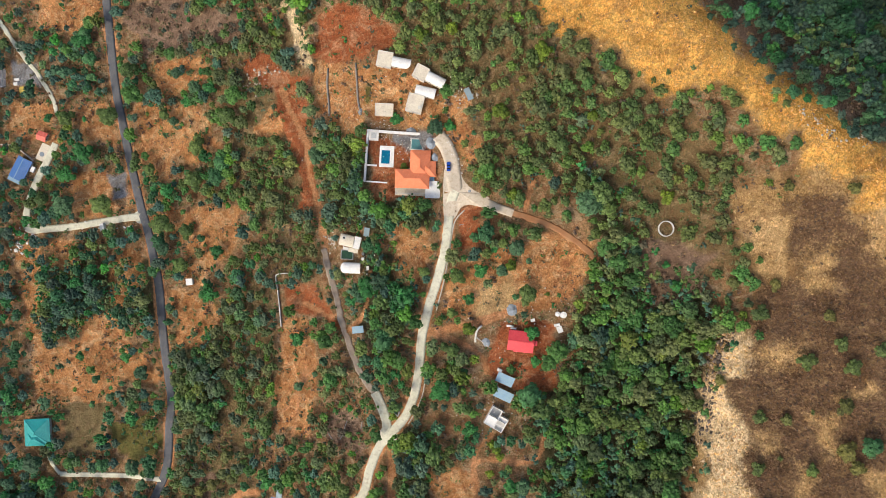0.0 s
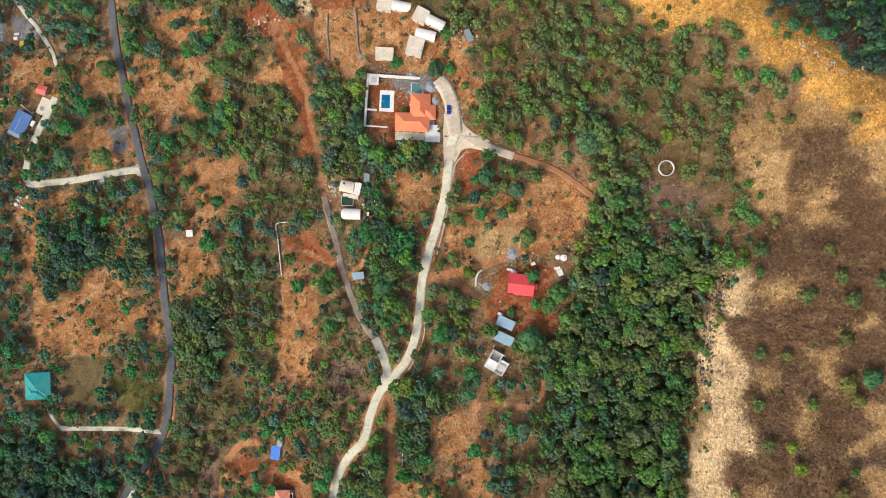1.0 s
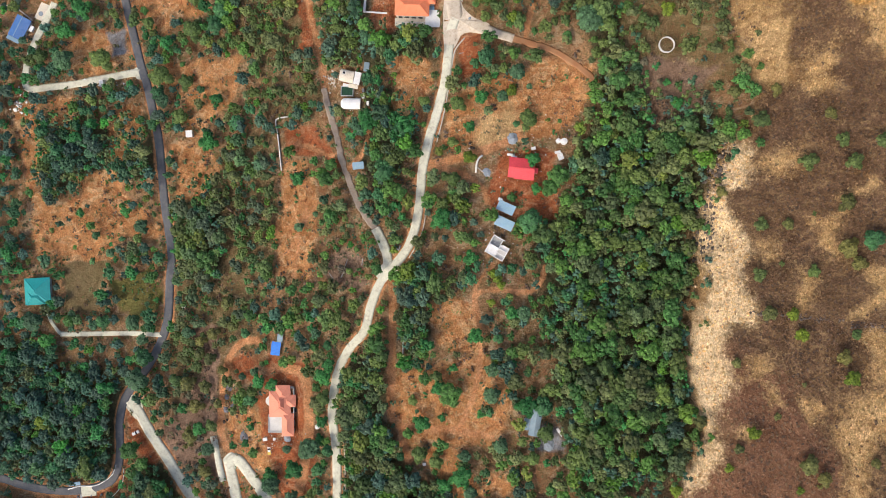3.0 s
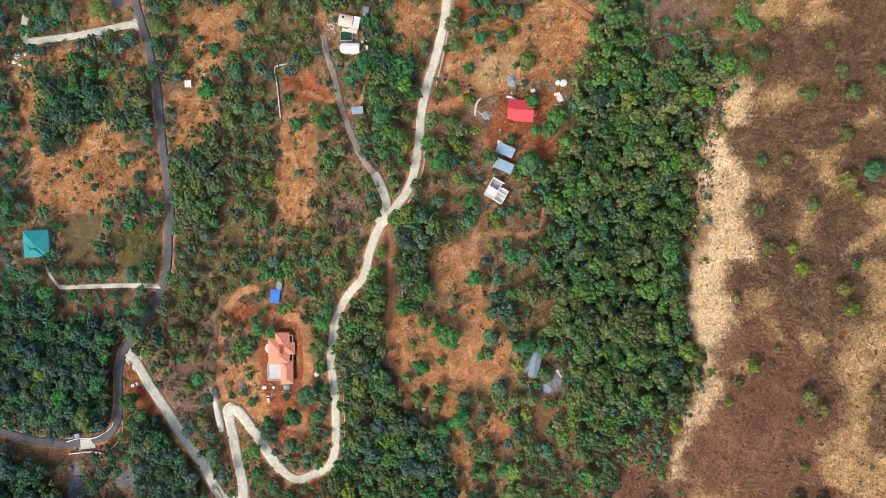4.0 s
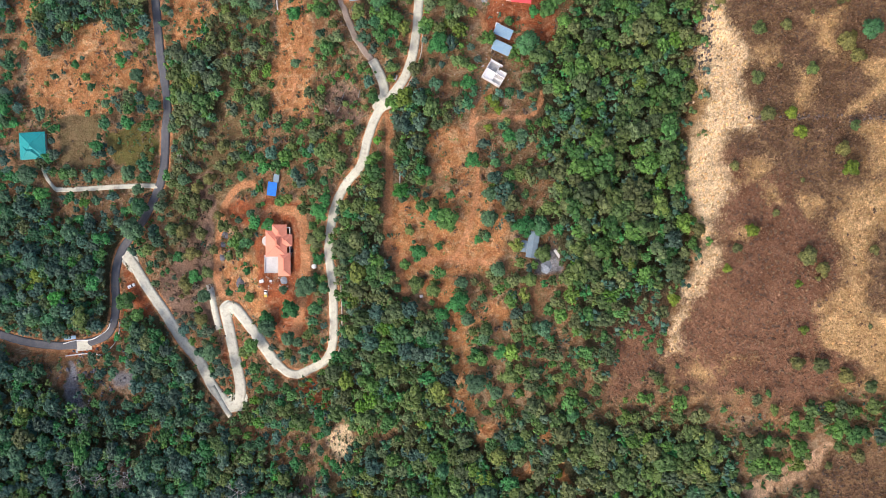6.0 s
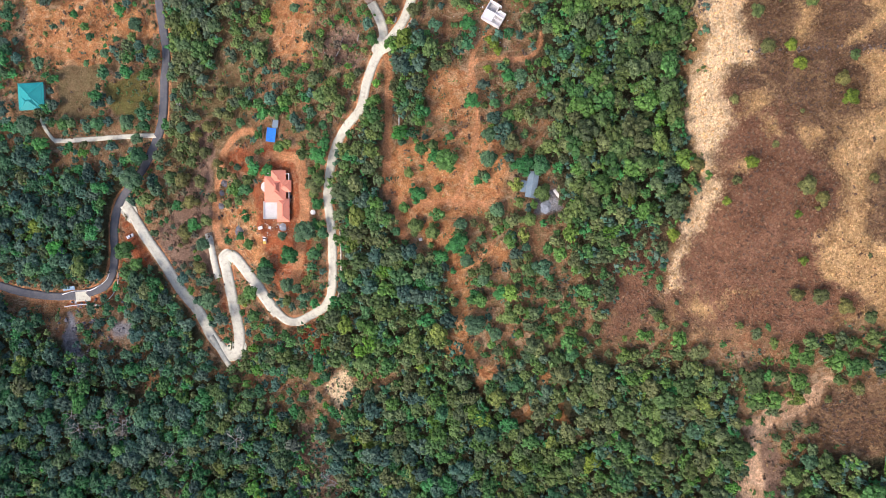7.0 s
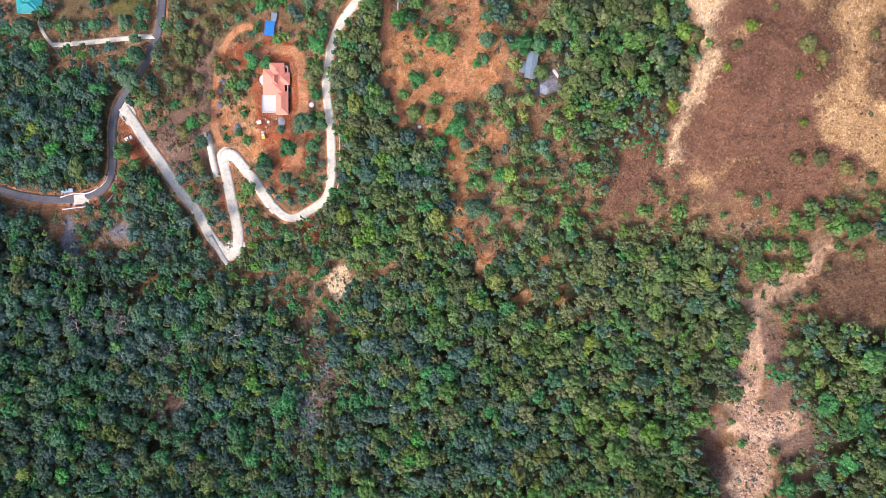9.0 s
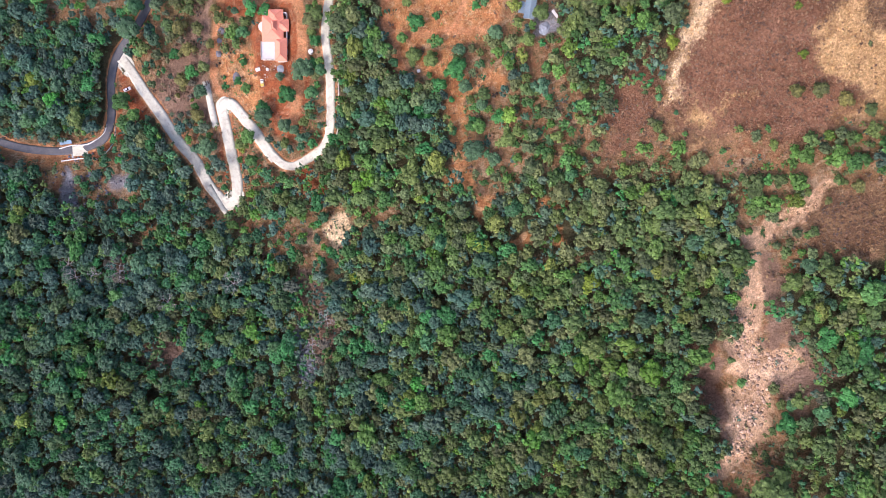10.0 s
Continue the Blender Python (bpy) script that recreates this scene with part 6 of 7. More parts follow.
low_wall("garden_wall", [(-19.4, -119.2), (-19.5, -125.3), (-19.8, -132.0)], 0.6, 0.9, plaster, "short pale boundary wall beside the track")
low_wall("garden_wall", [(-23.2, -76.6), (-21.3, -78.6), (-20.5, -76.4)], 0.6, 0.8, plaster, "small white kinked wall at the roadside")
low_wall("garden_wall", [(15.4, -40.6), (18.5, -43.2), (22.4, -46.0)], 0.4, 0.6, stone, "low stone edging")
low_wall("drain", [(9.8, 17.7), (5.7, 13.2), (3.9, 5.4), (2.6, -3.6), (0.3, -15.4), (-3.1, -28.6)], 0.6, 0.25, stone, "pale stone roadside drain", "drain")
low_wall("drain", [(-8.4, -55.1), (-9.0, -65.8), (-12.2, -75.2), (-16.5, -82.6)], 0.5, 0.25, stone, "pale stone roadside drain on the bend", "drain")
low_wall("garden_wall", [(-247.8, 58.5), (-239.1, 57.6), (-232.0, 53.1), (-226.7, 48.8)], 0.7, 0.6, stone, "winding low stone wall")
low_wall("retaining_wall", [(-121.1, -175.8), (-119.4, -183.2), (-117.6, -192.0), (-115.9, -199.4)], 3.4, 0.5, concrete, "broad pale concrete retaining slab")
low_wall("retaining_wall", [(-120.6, -229.5), (-116.7, -235.8), (-112.6, -242.0), (-110.4, -244.8)], 2.6, 0.5, concrete, "stepped pale concrete retaining slab at the hairpin")
low_wall("drain", [(-49.5, -175.4), (-49.2, -189.6), (-50.1, -204.0), (-53.2, -213.5)], 0.6, 0.4, stone, "pale stone roadside drain beside the bend", "drain")


def bridge():
    h = thing("bridge_deck", -193.7, -209.5, 4, "pale concrete bridge slab across the asphalt road", "bridge")
    block("deck", (-4.0, -2.6, 4.0, 2.6, -0.6, 0.46), concrete, h, "pale concrete deck")
    block("abutment", (-5.0, -3.6, -4.0, 3.6, -1.2, 0.1), bare_block, h)
    block("abutment", (4.0, -3.6, 5.0, 3.6, -1.2, 0.1), bare_block, h)
    lean_shed(-200.9, -205.1, 7, 6.4, 2.0, 1.6, sheet_blue, "pale blue roadside stall roof beside the bridge", 0.2, "stall")


bridge()


def apron(x, y, rx, ry, turn, label, lift=0.29):
    """A concrete widening laid on the ground, with an uneven outline."""
    bm = bmesh.new()
    n = 32
    c, s = math.cos(radians(turn)), math.sin(radians(turn))
    pts = []
    for k in range(n):
        a = 2 * math.pi * k / n
        w = 1 + 0.07 * math.sin(3 * a + x) + 0.05 * math.sin(5 * a)
        u, v = rx * w * math.cos(a), ry * w * math.sin(a)
        pts.append((x + u * c - v * s, y + u * s + v * c))
    top = [bm.verts.new((a, b, gz(a, b) + lift)) for a, b in pts]
    inner = [bm.verts.new((x + (a - x) * 0.5, y + (b - y) * 0.5, gz(x + (a - x) * 0.5, y + (b - y) * 0.5) + lift)) for a, b in pts]
    low = [bm.verts.new((a, b, gz(a, b) - 0.4)) for a, b in pts]
    mid = bm.verts.new((x, y, gz(x, y) + lift))
    for k in range(n):
        j = (k + 1) % n
        bm.faces.new((inner[k], inner[j], mid))
        bm.faces.new((top[k], top[j], inner[j], inner[k]))
        bm.faces.new((low[k], low[j], top[j], top[k]))
    tagged(part("road", bm, concrete), label, "road", kind="structure")


apron(-107.9, -237.5, 7.5, 5.0, 20, "wide concrete turning bulb of the hairpin")
apron(-110.9, -188.9, 5.0, 4.5, 0, "concrete turning bulb of the upper hairpin")
apron(-168.5, -163.7, 8.0, 4.2, -56, "pale concrete apron joining the asphalt road")
apron(-26.8, -88.6, 5.5, 4.0, 30, "pale concrete apron where the roads join")
apron(-163.3, 17.4, 3.6, 3.6, 0, "pale concrete apron beside the asphalt road")


def plaza():
    """The widening where the lanes meet."""
    bm = bmesh.new()
    x, y = 7.2, 25.9
    z = gz(x, y)
    line = glide([(0.5, 36.2), (7.2, 36.0), (9.2, 31.5), (13.8, 26.8), (20.9, 23.2), (19.9, 18.6), (12.3, 20.2), (8.0, 18.8), (5.7, 14.4), (1.0, 11.9), (0.0, 24.8), (0.5, 36.2)], 2.0)[:-1]
    n = len(line)
    ring = [(a - x, b - y) for a, b in line]
    top = [bm.verts.new((x + a, y + b, gz(x + a, y + b) + 0.29)) for a, b in ring]
    low = [bm.verts.new((x + a, y + b, gz(x + a, y + b) - 0.4)) for a, b in ring]
    mid = bm.verts.new((x, y, z + 0.31))
    for k in range(n):
        bm.faces.new((top[k], top[(k + 1) % n], mid))
        bm.faces.new((low[k], low[(k + 1) % n], top[(k + 1) % n], top[k]))
    ob = part("road", bm, dusty_concrete)
    tagged(ob, "pale dusty concrete widening at the fork", "road", kind="structure")


plaza()


# ---- vehicles ----
def road_height(x, y):
    """Top of the nearest road slab."""
    return min((float(np.hypot(w.p[:, 0] - x, w.p[:, 1] - y).min()), float(w.z[np.hypot(w.p[:, 0] - x, w.p[:, 1] - y).argmin()])) for w in (north_way, main_way, loop_way))[1] + 0.05


def car(x, y, turn, paint, label, length=4.0, name="car", cargo=None, lift=0.0):
    h = thing(name, x, y, turn, label, name, z=road_height(x, y) if lift else gz(x, y))
    w = 1.7
    bm = slab(bmesh.new(), -w / 2, -length / 2, w / 2, length / 2, 0.35, 0.95, 0.12)
    part("body", bm, paint, h)
    a, b = -length * 0.30, length * 0.18
    vs = [(-0.72, a, 0.95), (0.72, a, 0.95), (0.76, b, 0.95), (-0.76, b, 0.95), (-0.6, a + 0.45, 1.45), (0.6, a + 0.45, 1.45), (0.6, b - 0.5, 1.45), (-0.6, b - 0.5, 1.45)]
    part("cabin", solid(bmesh.new(), vs, [(0, 1, 5, 4), (1, 2, 6, 5), (2, 3, 7, 6), (3, 0, 4, 7), (4, 5, 6, 7)]), glass_dark, h, "tinted cabin glass")
    block("roof", (-0.6, a + 0.45, 0.6, b - 0.5, 1.45, 1.5), paint, h)
    if cargo:
        block("cargo_bed", (-0.8, -length / 2, 0.8, -length * 0.02, 0.96, 1.35), cargo, h)
    for sx in (-1, 1):
        for sy in (-1, 1):
            bm = bmesh.new()
            bmesh.ops.create_cone(bm, cap_ends=True, segments=14, radius1=0.32, radius2=0.32, depth=0.2, matrix=Matrix.Translation((sx * 0.78, sy * length * 0.31, 0.32)) @ Matrix.Rotation(radians(90), 4, "Y"))
            part("wheel", bm, rubber, h)


car(2.5, 37.3, 0, car_blue, "small blue hatchback parked on the drive", 4.1, lift=0.33)
car(-88.5, -179.4, 4, car_white, "small white and yellow pickup parked in the yard", 4.4, "pickup", yellow_paint)
car(-167.1, -177.1, -65, car_white, "pale car parked beside the road fork", 4.0)


# ---- heaps, tanks and rubble ----
def heap(x, y, r, h, material, label, seed=1):
    """A loose pile with an uneven outline."""
    bm = bmesh.new()
    bmesh.ops.create_icosphere(bm, subdivisions=4, radius=1)
    z0 = gz(x, y)
    for v in bm.verts:
        a = 0.22 * noise.fractal(v.co * 1.3 + Vector((seed * 7, 0, 0)), 1, 2, 3)
        k = 1 + a
        q = math.hypot(v.co.x, v.co.y)
        v.co = Vector((v.co.x * r * k, v.co.y * r * k, max(-0.3, h * (1 - q) * (1 + a) if v.co.z > 0 else -0.3)))
    bmesh.ops.translate(bm, verts=bm.verts, vec=(x, y, z0))
    tagged(part("heap", bm, material), label, "heap")


for k, (p, r, h, m, lb) in enumerate((
        ((32.0, -27.9), 2.7, 1.3, gravel_grey, "blue-grey gravel heap on the field"), ((20.3, -42.9), 2.2, 0.9, gravel_grey, "pale grey sand heap"),
        ((-14.5, 54.7), 2.3, 1.3, gravel_grey, "grey gravel heap behind the villa"), ((-5.1, 47.9), 2.6, 1.2, gravel_grey, "grey gravel heap beside the villa"),
        ((-3.1, 42.0), 2.0, 1.0, gravel_grey, "grey gravel heap beside the villa"), ((47.4, -166.1), 3.2, 1.4, gravel_grey, "blue-grey gravel heap beside the shed"),
        ((-112.1, -150.0), 1.9, 0.9, gravel_dark, "dark stone heap beside the track"), ((-109.1, -160.2), 2.2, 1.0, gravel_dark, "dark stone heap beside the track"),
        ((-114.0, -161.8), 1.8, 0.8, gravel_dark, "dark stone heap beside the track"), ((-113.5, -155.0), 1.5, 0.7, gravel_dark, "dark stone heap beside the track"),
        ((-103.0, -175.0), 3.0, 1.1, gravel_dark, "dark gravel heap on orange ground"), ((-79.0, -173.2), 2.0, 0.6, gravel_grey, "grey covered sand heap behind the house"),
        ((12.3, 26.3), 2.0, 0.8, gravel_grey, "grey sand heap at the fork"), ((-38.3, 64.1), 1.5, 0.6, gravel_grey, "grey sand heap on cut ground"))):
    heap(*p, r, h, m, lb, k)

for p, r, h, lb in (((-63.0, -166.1), 1.2, 1.4, "round white plastic water tank"), ((-137.3, -108.3), 1.2, 1.3, "round white plastic water tank"), ((54.4, -29.8), 1.5, 1.5, "round white plastic water tank"),
                    ((51.9, -29.5), 1.1, 1.2, "round white plastic water tank")):
    h0 = thing("tank", *p, 0, lb + " on bare ground", "tank")
    part("body", drum(bmesh.new(), 0, 0, r, -0.2, h, 20), white_paint, h0)
    part("lid", drum(bmesh.new(), 0, 0, r * 0.8, h, h + 0.25, 20, r * 0.3), white_paint, h0)

for p, s, turn, lb in (((53.0, -36.5), (2.4, 3.0, 0.9), 20, "white crate of building scrap on dirt"), ((51.7, -34.5), (2.6, 1.2, 0.7), 10, "white crate of building scrap on dirt"), ((-9.6, -179.9), (1.6, 1.3, 1.1), 10, "white box tank in a clearing"),
                       ((-90.2, -173.6), (2.2, 1.6, 0.8), 15, "white stack of roof tiles"), ((-85.5, -173.5), (1.2, 1.2, 0.8), 5, "white stack of roof tiles"), ((30.8, -35.2), (3.4, 0.9, 0.8), -5, "white trough behind the red house"),
                       ((36.6, -156.3), (2.0, 4.0, 0.6), -10, "white scrap sheets beside the shed"), ((51.3, -160.0), (1.2, 4.2, 0.4), 35, "white scrap boards on gravel"), ((41.0, -32.5), (2.0, 1.4, 0.7), 15, "grey stack of building blocks")):
    ob = block("crate", (-s[0] / 2, -s[1] / 2, s[0] / 2, s[1] / 2, -0.2, s[2]), white_paint, None, bevel=0.05)
    ob.matrix_world = pose(*p, gz(*p), 0, 0, turn)
    tagged(ob, lb, "crate")


def rubble(name, centre, spread, count, size, material, label, seed, flat=0.6):
    """Loose stones as one mass."""
    r = np.random.RandomState(seed)
    ico = bmesh.new()
    bmesh.ops.create_icosphere(ico, subdivisions=1, radius=1)
    bv = np.array([v.co[:] for v in ico.verts])
    bf = np.array([[v.index for v in f.verts] for f in ico.faces])
    ico.free()
    x, y = centre(r, count) if callable(centre) else (centre[0] + r.normal(size=count) * spread[0], centre[1] + r.normal(size=count) * spread[1])
    count = len(x)
    z = ground(x, y)
    V, F = [], []
    for k in range(count):
        s = size * (0.35 + r.rand() ** 3 * 2.3)
        v = bv * (0.5 + 1.0 * r.rand(len(bv), 1)) * s * np.array([1, 0.7 + 0.6 * r.rand(), flat])
        a = r.rand() * 6.28
        v = np.column_stack([v[:, 0] * math.cos(a) - v[:, 1] * math.sin(a), v[:, 0] * math.sin(a) + v[:, 1] * math.cos(a), v[:, 2]])
        V.append(v + np.array([x[k], y[k], z[k] + 0.1 * s]))
        F.append(bf + k * len(bv))
    return tagged(mesh_object(name, np.vstack(V), np.vstack(F), material), label, "stones", kind="stuff")


def along(line, spread):
    p = glide(line, 1.0)
    def pick(r, count):
        k = r.randint(len(p), size=count)
        return p[k, 0] + r.normal(size=count) * spread, p[k, 1] + r.normal(size=count) * spread
    return pick


rubble("rubble", along([(0.5, 50.6), (3.8, 45.5), (6.1, 39.1), (7.4, 34.0)], 0.7), None, 260, 0.24, white_paint, "white broken stone heaped along the drive", 3)
rubble("rubble", (6.0, 69.6), (4.5, 4.5), 150, 0.25, stone, "pale building rubble beside the lean-to", 4)
rubble("rubble", (-16.1, 46.6), (4, 4), 110, 0.15, white_paint, "white building scrap scattered in the garden", 5)
rubble("rubble", (-24.6, 57.4), (8, 4), 90, 0.18, stone, "pale rubble behind the villa", 6)
rubble("rubble", (40.3, -33.3), (16, 9), 120, 0.16, white_paint, "white scraps scattered round the red house", 7)
rubble("rubble", (22.4, -72.7), (7, 8), 110, 0.18, white_paint, "white block scraps beside the unfinished house", 8)
rubble("rubble", (-83.9, -174.0), (6, 2), 90, 0.18, stone, "building scraps behind the villa", 9)
rubble("rubble", (-53.3, 3.8), (2.5, 2.0), 120, 0.25, stone, "heap of pale mixed rubble", 10)
rubble("rubble", (-39.1, -8.7), (5, 6), 80, 0.17, white_paint, "white scraps round the curved houses", 11)
rubble("rubble", (-94.0, 86.0), (7, 4), 150, 0.3, stone, "pale boulders on cut red ground", 12)
rubble("rubble", (-38.2, 66.7), (14, 14), 220, 0.16, stone, "pale stones scattered on cut ground", 13)
rubble("rubble", (-189.1, -226.6), (12, 8), 200, 0.45, gravel_dark, "grey stream boulders below the bridge", 14)
rubble("rubble", (-231.6, 1.9), (4, 4), 60, 0.5, white_paint, "white stones at the lane corner", 15)
rubble("rubble", (-185.5, 10.1), (8, 2), 60, 0.35, white_paint, "white stones beside the gate", 16)
gully_rock = surface("gully_rock", (0.58, 0.42, 0.29), (0.44, 0.31, 0.22), (0.20, 0.16, 0.145), 0.4, 3, 0.9, 0.6, island=0.9)
rubble("boulders", along([(128.1, -293.5), (128.9, -304.3), (132.5, -310.2), (139.8, -312.2), (146.9, -310.7)], 2.6), None, 460, 0.38, gully_rock, "pale eroded boulders filling the gully", 17, 0.4)
rubble("boulders", along([(134.7, -316.1), (133.7, -330.5), (129.5, -342.8), (125.3, -352.9)], 2.6), None, 400, 0.38, gully_rock, "pale eroded boulders in the lower gully", 47, 0.4)
rubble("boulders", along([(-71.2, -305.4), (-69.7, -316.7), (-66.7, -330.7)], 2.5), None, 200, 0.6, gravel_grey, "grey boulders in a dry stream", 19)
rubble("boulders", along([(120.7, -35.1), (116.2, -48.6), (114.4, -62.5), (113.9, -74.9), (110.8, -87.3), (108.3, -94.9)], 1.5), None, 380, 0.34, surface("brink_rock", (0.66, 0.50, 0.33), (0.52, 0.38, 0.24), (0.20, 0.15, 0.11), 0.4, 3, 0.95, 0.6, island=0.6), "pale weathered rocks along the brink of the slope", 31)
# rock colour near black, painting the shadowed niches west of the brink
rubble("boulders", along([(119.2, -35.2), (114.4, -50.0), (113.2, -62.9), (112.5, -75.4), (108.8, -88.0), (105.5, -95.7)], 1.4), None, 480, 0.42, surface("cliff_rock_shadow", (0.15, 0.115, 0.095), (0.10, 0.085, 0.07), (0.05, 0.045, 0.04), 0.4, 3, 0.95, 0.6, island=0.8), "broken rocks along the low cliff, darkened as shadowed niches", 20)
rubble("boulders", along([(125.7, -104.7), (138.8, -105.2), (151.3, -106.4), (159.8, -107.9), (168.0, -108.5)], 0.8), None, 240, 0.26, surface("seam_rock", (0.16, 0.125, 0.105), (0.22, 0.17, 0.14), (0.07, 0.06, 0.055), 0.4, 3, 0.95, 0.6, island=0.8), "dark rock seam crossing the dry slope", 23)
rubble("rubble", along([(137.5, 53.2), (144.9, 46.3), (152.4, 41.7), (164.2, 40.8)], 1.5), None, 120, 0.22, stone, "pale stones along the ridge", 21)


for p, l, turn in (((-48.3, -89.3), 6.0, 62), ((-46.9, -84.8), 4.5, 70), ((-38.9, -84.1), 3.5, 80), ((-54.7, -91.0), 4.0, -55), ((-41.8, -97.5), 3.0, 40), ((8.5, 11.1), 2.5, 10), ((30.9, -210.4), 3.0, 30)):
    bm = bmesh.new()
    bmesh.ops.create_cone(bm, cap_ends=True, segments=8, radius1=0.24, radius2=0.16, depth=l, matrix=Matrix.Rotation(radians(90), 4, "Y"))
    ob = part("log", bm, surface_log)
    ob.matrix_world = pose(*p, gz(*p) + 0.35, 0, 0, turn)
    tagged(ob, "pale bleached log lying among bushes", "log", "fallen logs")


# ---- trees ----
def crown_form(seed, lobes, leaves, flat=0.75, size=0.2, bodies=True):
    """A crown of radius 1: rounded clumps, each with a body and loose leaf sprays round it. Gives verts, triangles and each vertex's shade of green."""
    r = np.random.RandomState(seed)
    vs, fs, tone, base = [], [], [], 0
    five = np.arange(5)
    for k in range(lobes):
        a = k * 2.399 + r.rand() * 0.9
        d = 0.70 * math.sqrt((k + 0.3) / lobes) * (0.82 + 0.4 * r.rand())
        c = np.array([d * math.cos(a), d * math.sin(a), flat * (0.75 - 0.8 * d * d) + 0.30 * (r.rand() - 0.5)])
        cr = 0.20 + 0.17 * r.rand()
        green = 0.80 + 0.42 * r.rand()
        if bodies:
            ring = [(0.05 * r.normal(), 0.05 * r.normal(), 1.0)]
            for w, h in ((0.76, 0.62), (1.0, -0.15)):
                turn = r.rand() * 6.28
                for i in five:
                    q = turn + i * 1.2566
                    ring.append((w * math.cos(q), w * math.sin(q), h))
            v = c + np.array(ring) * cr * (0.82 + 0.24 * r.rand(11, 1))
            nxt = (five + 1) % 5
            f = np.vstack([np.stack([0 * five, 1 + five, 1 + nxt], 1), np.stack([1 + five, 6 + five, 6 + nxt], 1), np.stack([1 + five, 6 + nxt, 1 + nxt], 1)])
            vs.append(v)
            fs.append(f + base)
            tone.append(np.full(11, green * 0.92))
            base += 11
        n = max(2, int(leaves * (cr / 0.28) ** 2))
        u = r.normal(size=(n, 3))
        u[:, 2] = np.abs(u[:, 2]) * 1.1 - 0.15
        u /= np.linalg.norm(u, axis=1)[:, None]
        m = c + u * cr * (0.86 + 0.36 * r.rand(n, 1))
        nr = 0.8 * u + 0.35 * m + r.normal(size=(n, 3)) * 0.24 + np.array([0, 0, 0.25])
        nr /= np.linalg.norm(nr, axis=1)[:, None]
        t = np.cross(nr, r.normal(size=(n, 3)))
        t /= np.linalg.norm(t, axis=1)[:, None]
        b = np.cross(nr, t)
        e = size * (0.55 + 0.5 * r.rand(n, 1))
        vs.append(np.stack([m - t * e - b * e * 0.5, m + t * e - b * e * 0.5, m + b * e * 0.9 + nr * e * 0.2], 1).reshape(-1, 3))
        fs.append(base + np.arange(n * 3).reshape(-1, 3))
        tone.append(np.repeat(green * (0.93 + 0.22 * r.rand(n)), 3))
        base += n * 3
    return np.vstack(vs), np.vstack(fs), np.concatenate(tone)


FORMS = [crown_form(s, 12 + s % 4, 9, 0.50 + 0.05 * (s % 4), 0.19) for s in range(14)]
LOW = [crown_form(80 + s, 3, 4, 0.5, 0.34) for s in range(6)]
BUSH = [crown_form(40 + s, 3, 5, 0.6, 0.32) for s in range(8)]
TUFT = [crown_form(60 + s, 3, 5, 0.3, 0.42, False) for s in range(6)]
FINE = [crown_form(20 + s, 20 + s, 24, 0.66 + 0.05 * s, 0.15) for s in range(5)]
# cool greens of the valley woods, blued for haze, then the warm olive greens of the upper slope
GREENS = np.array([(0.074, 0.160, 0.082), (0.066, 0.142, 0.094), (0.066, 0.136, 0.100), (0.062, 0.180, 0.074), (0.092, 0.156, 0.104), (0.050, 0.205, 0.056),
                   (0.110, 0.180, 0.052), (0.138, 0.194, 0.050), (0.120, 0.168, 0.068), (0.078, 0.192, 0.048), (0.148, 0.178, 0.064), (0.104, 0.216, 0.042)])
DRY = np.array([(0.17, 0.110, 0.074), (0.21, 0.140, 0.092), (0.13, 0.090, 0.066), (0.165, 0.142, 0.072), (0.195, 0.172, 0.080), (0.145, 0.140, 0.064)])


CLEAR = [(36.5, -258.5, 3.6), (53.5, -259.5, 3.2), (-136, -314, 3.5), (19, -245, 3.0), (-191.1, -270.1, 1), (-186.0, -276.5, 1), (-162.6, -273.7, 1), (-175.8, -275.1, 1), (-137.6, -289.4, 1), (-103.3, -279.9, 1), (-63.1, -310.1, 1), (-55.7, -297.1, 1), (7.2, 25.9, 7), (121, -322, 6), (124, -334, 4), (118, -307, 5), (-84.1, -127.6, 4), (-81.8, -122.3, 2), (11.3, 68.2, 3), (-193.7, -209.5, 5), (-184.0, 12.0, 3), (-63.0, -166.1, 2), (47.4, -166.1, 3), (-167.1, -177.1, 3), (-36.2, 8.0, 2),
         (32.0, -27.9, 3), (52.4, -31.9, 5), (-118.2, -191.1, 4), (-115.5, -237.2, 5), (16.1, -38.8, 4), (-82.0, -25.2, 3)]


def far_from_ways(x, y, gap):
    ok = np.ones(len(x), bool)
    for p, _, w in BENCH:
        for k in range(0, len(p), 2):
            ok &= np.hypot(x - p[k, 0], y - p[k, 1]) > w + gap
    for a, b, c in CLEAR:
        ok &= np.hypot(x - a, y - b) > c + gap
    for a, b, hx, hy, turn, h in PADS:
        c, s = math.cos(radians(turn)), math.sin(radians(turn))
        u, v = (x - a) * c + (y - b) * s, -(x - a) * s + (y - b) * c
        ok &= ~((np.abs(u) < hx + gap) & (np.abs(v) < hy + gap))
    return ok


def scatter(lo, hi, step, seed):
    r = np.random.RandomState(seed)
    x, y = np.meshgrid(np.arange(lo[0], hi[0], step), np.arange(lo[1], hi[1], step * 0.87))
    x = x + (np.arange(x.shape[0]) % 2)[:, None] * step / 2
    x, y = x.ravel() + (r.rand(x.size) - 0.5) * step * 0.85, y.ravel() + (r.rand(x.size) - 0.5) * step * 0.85
    return x, y, r


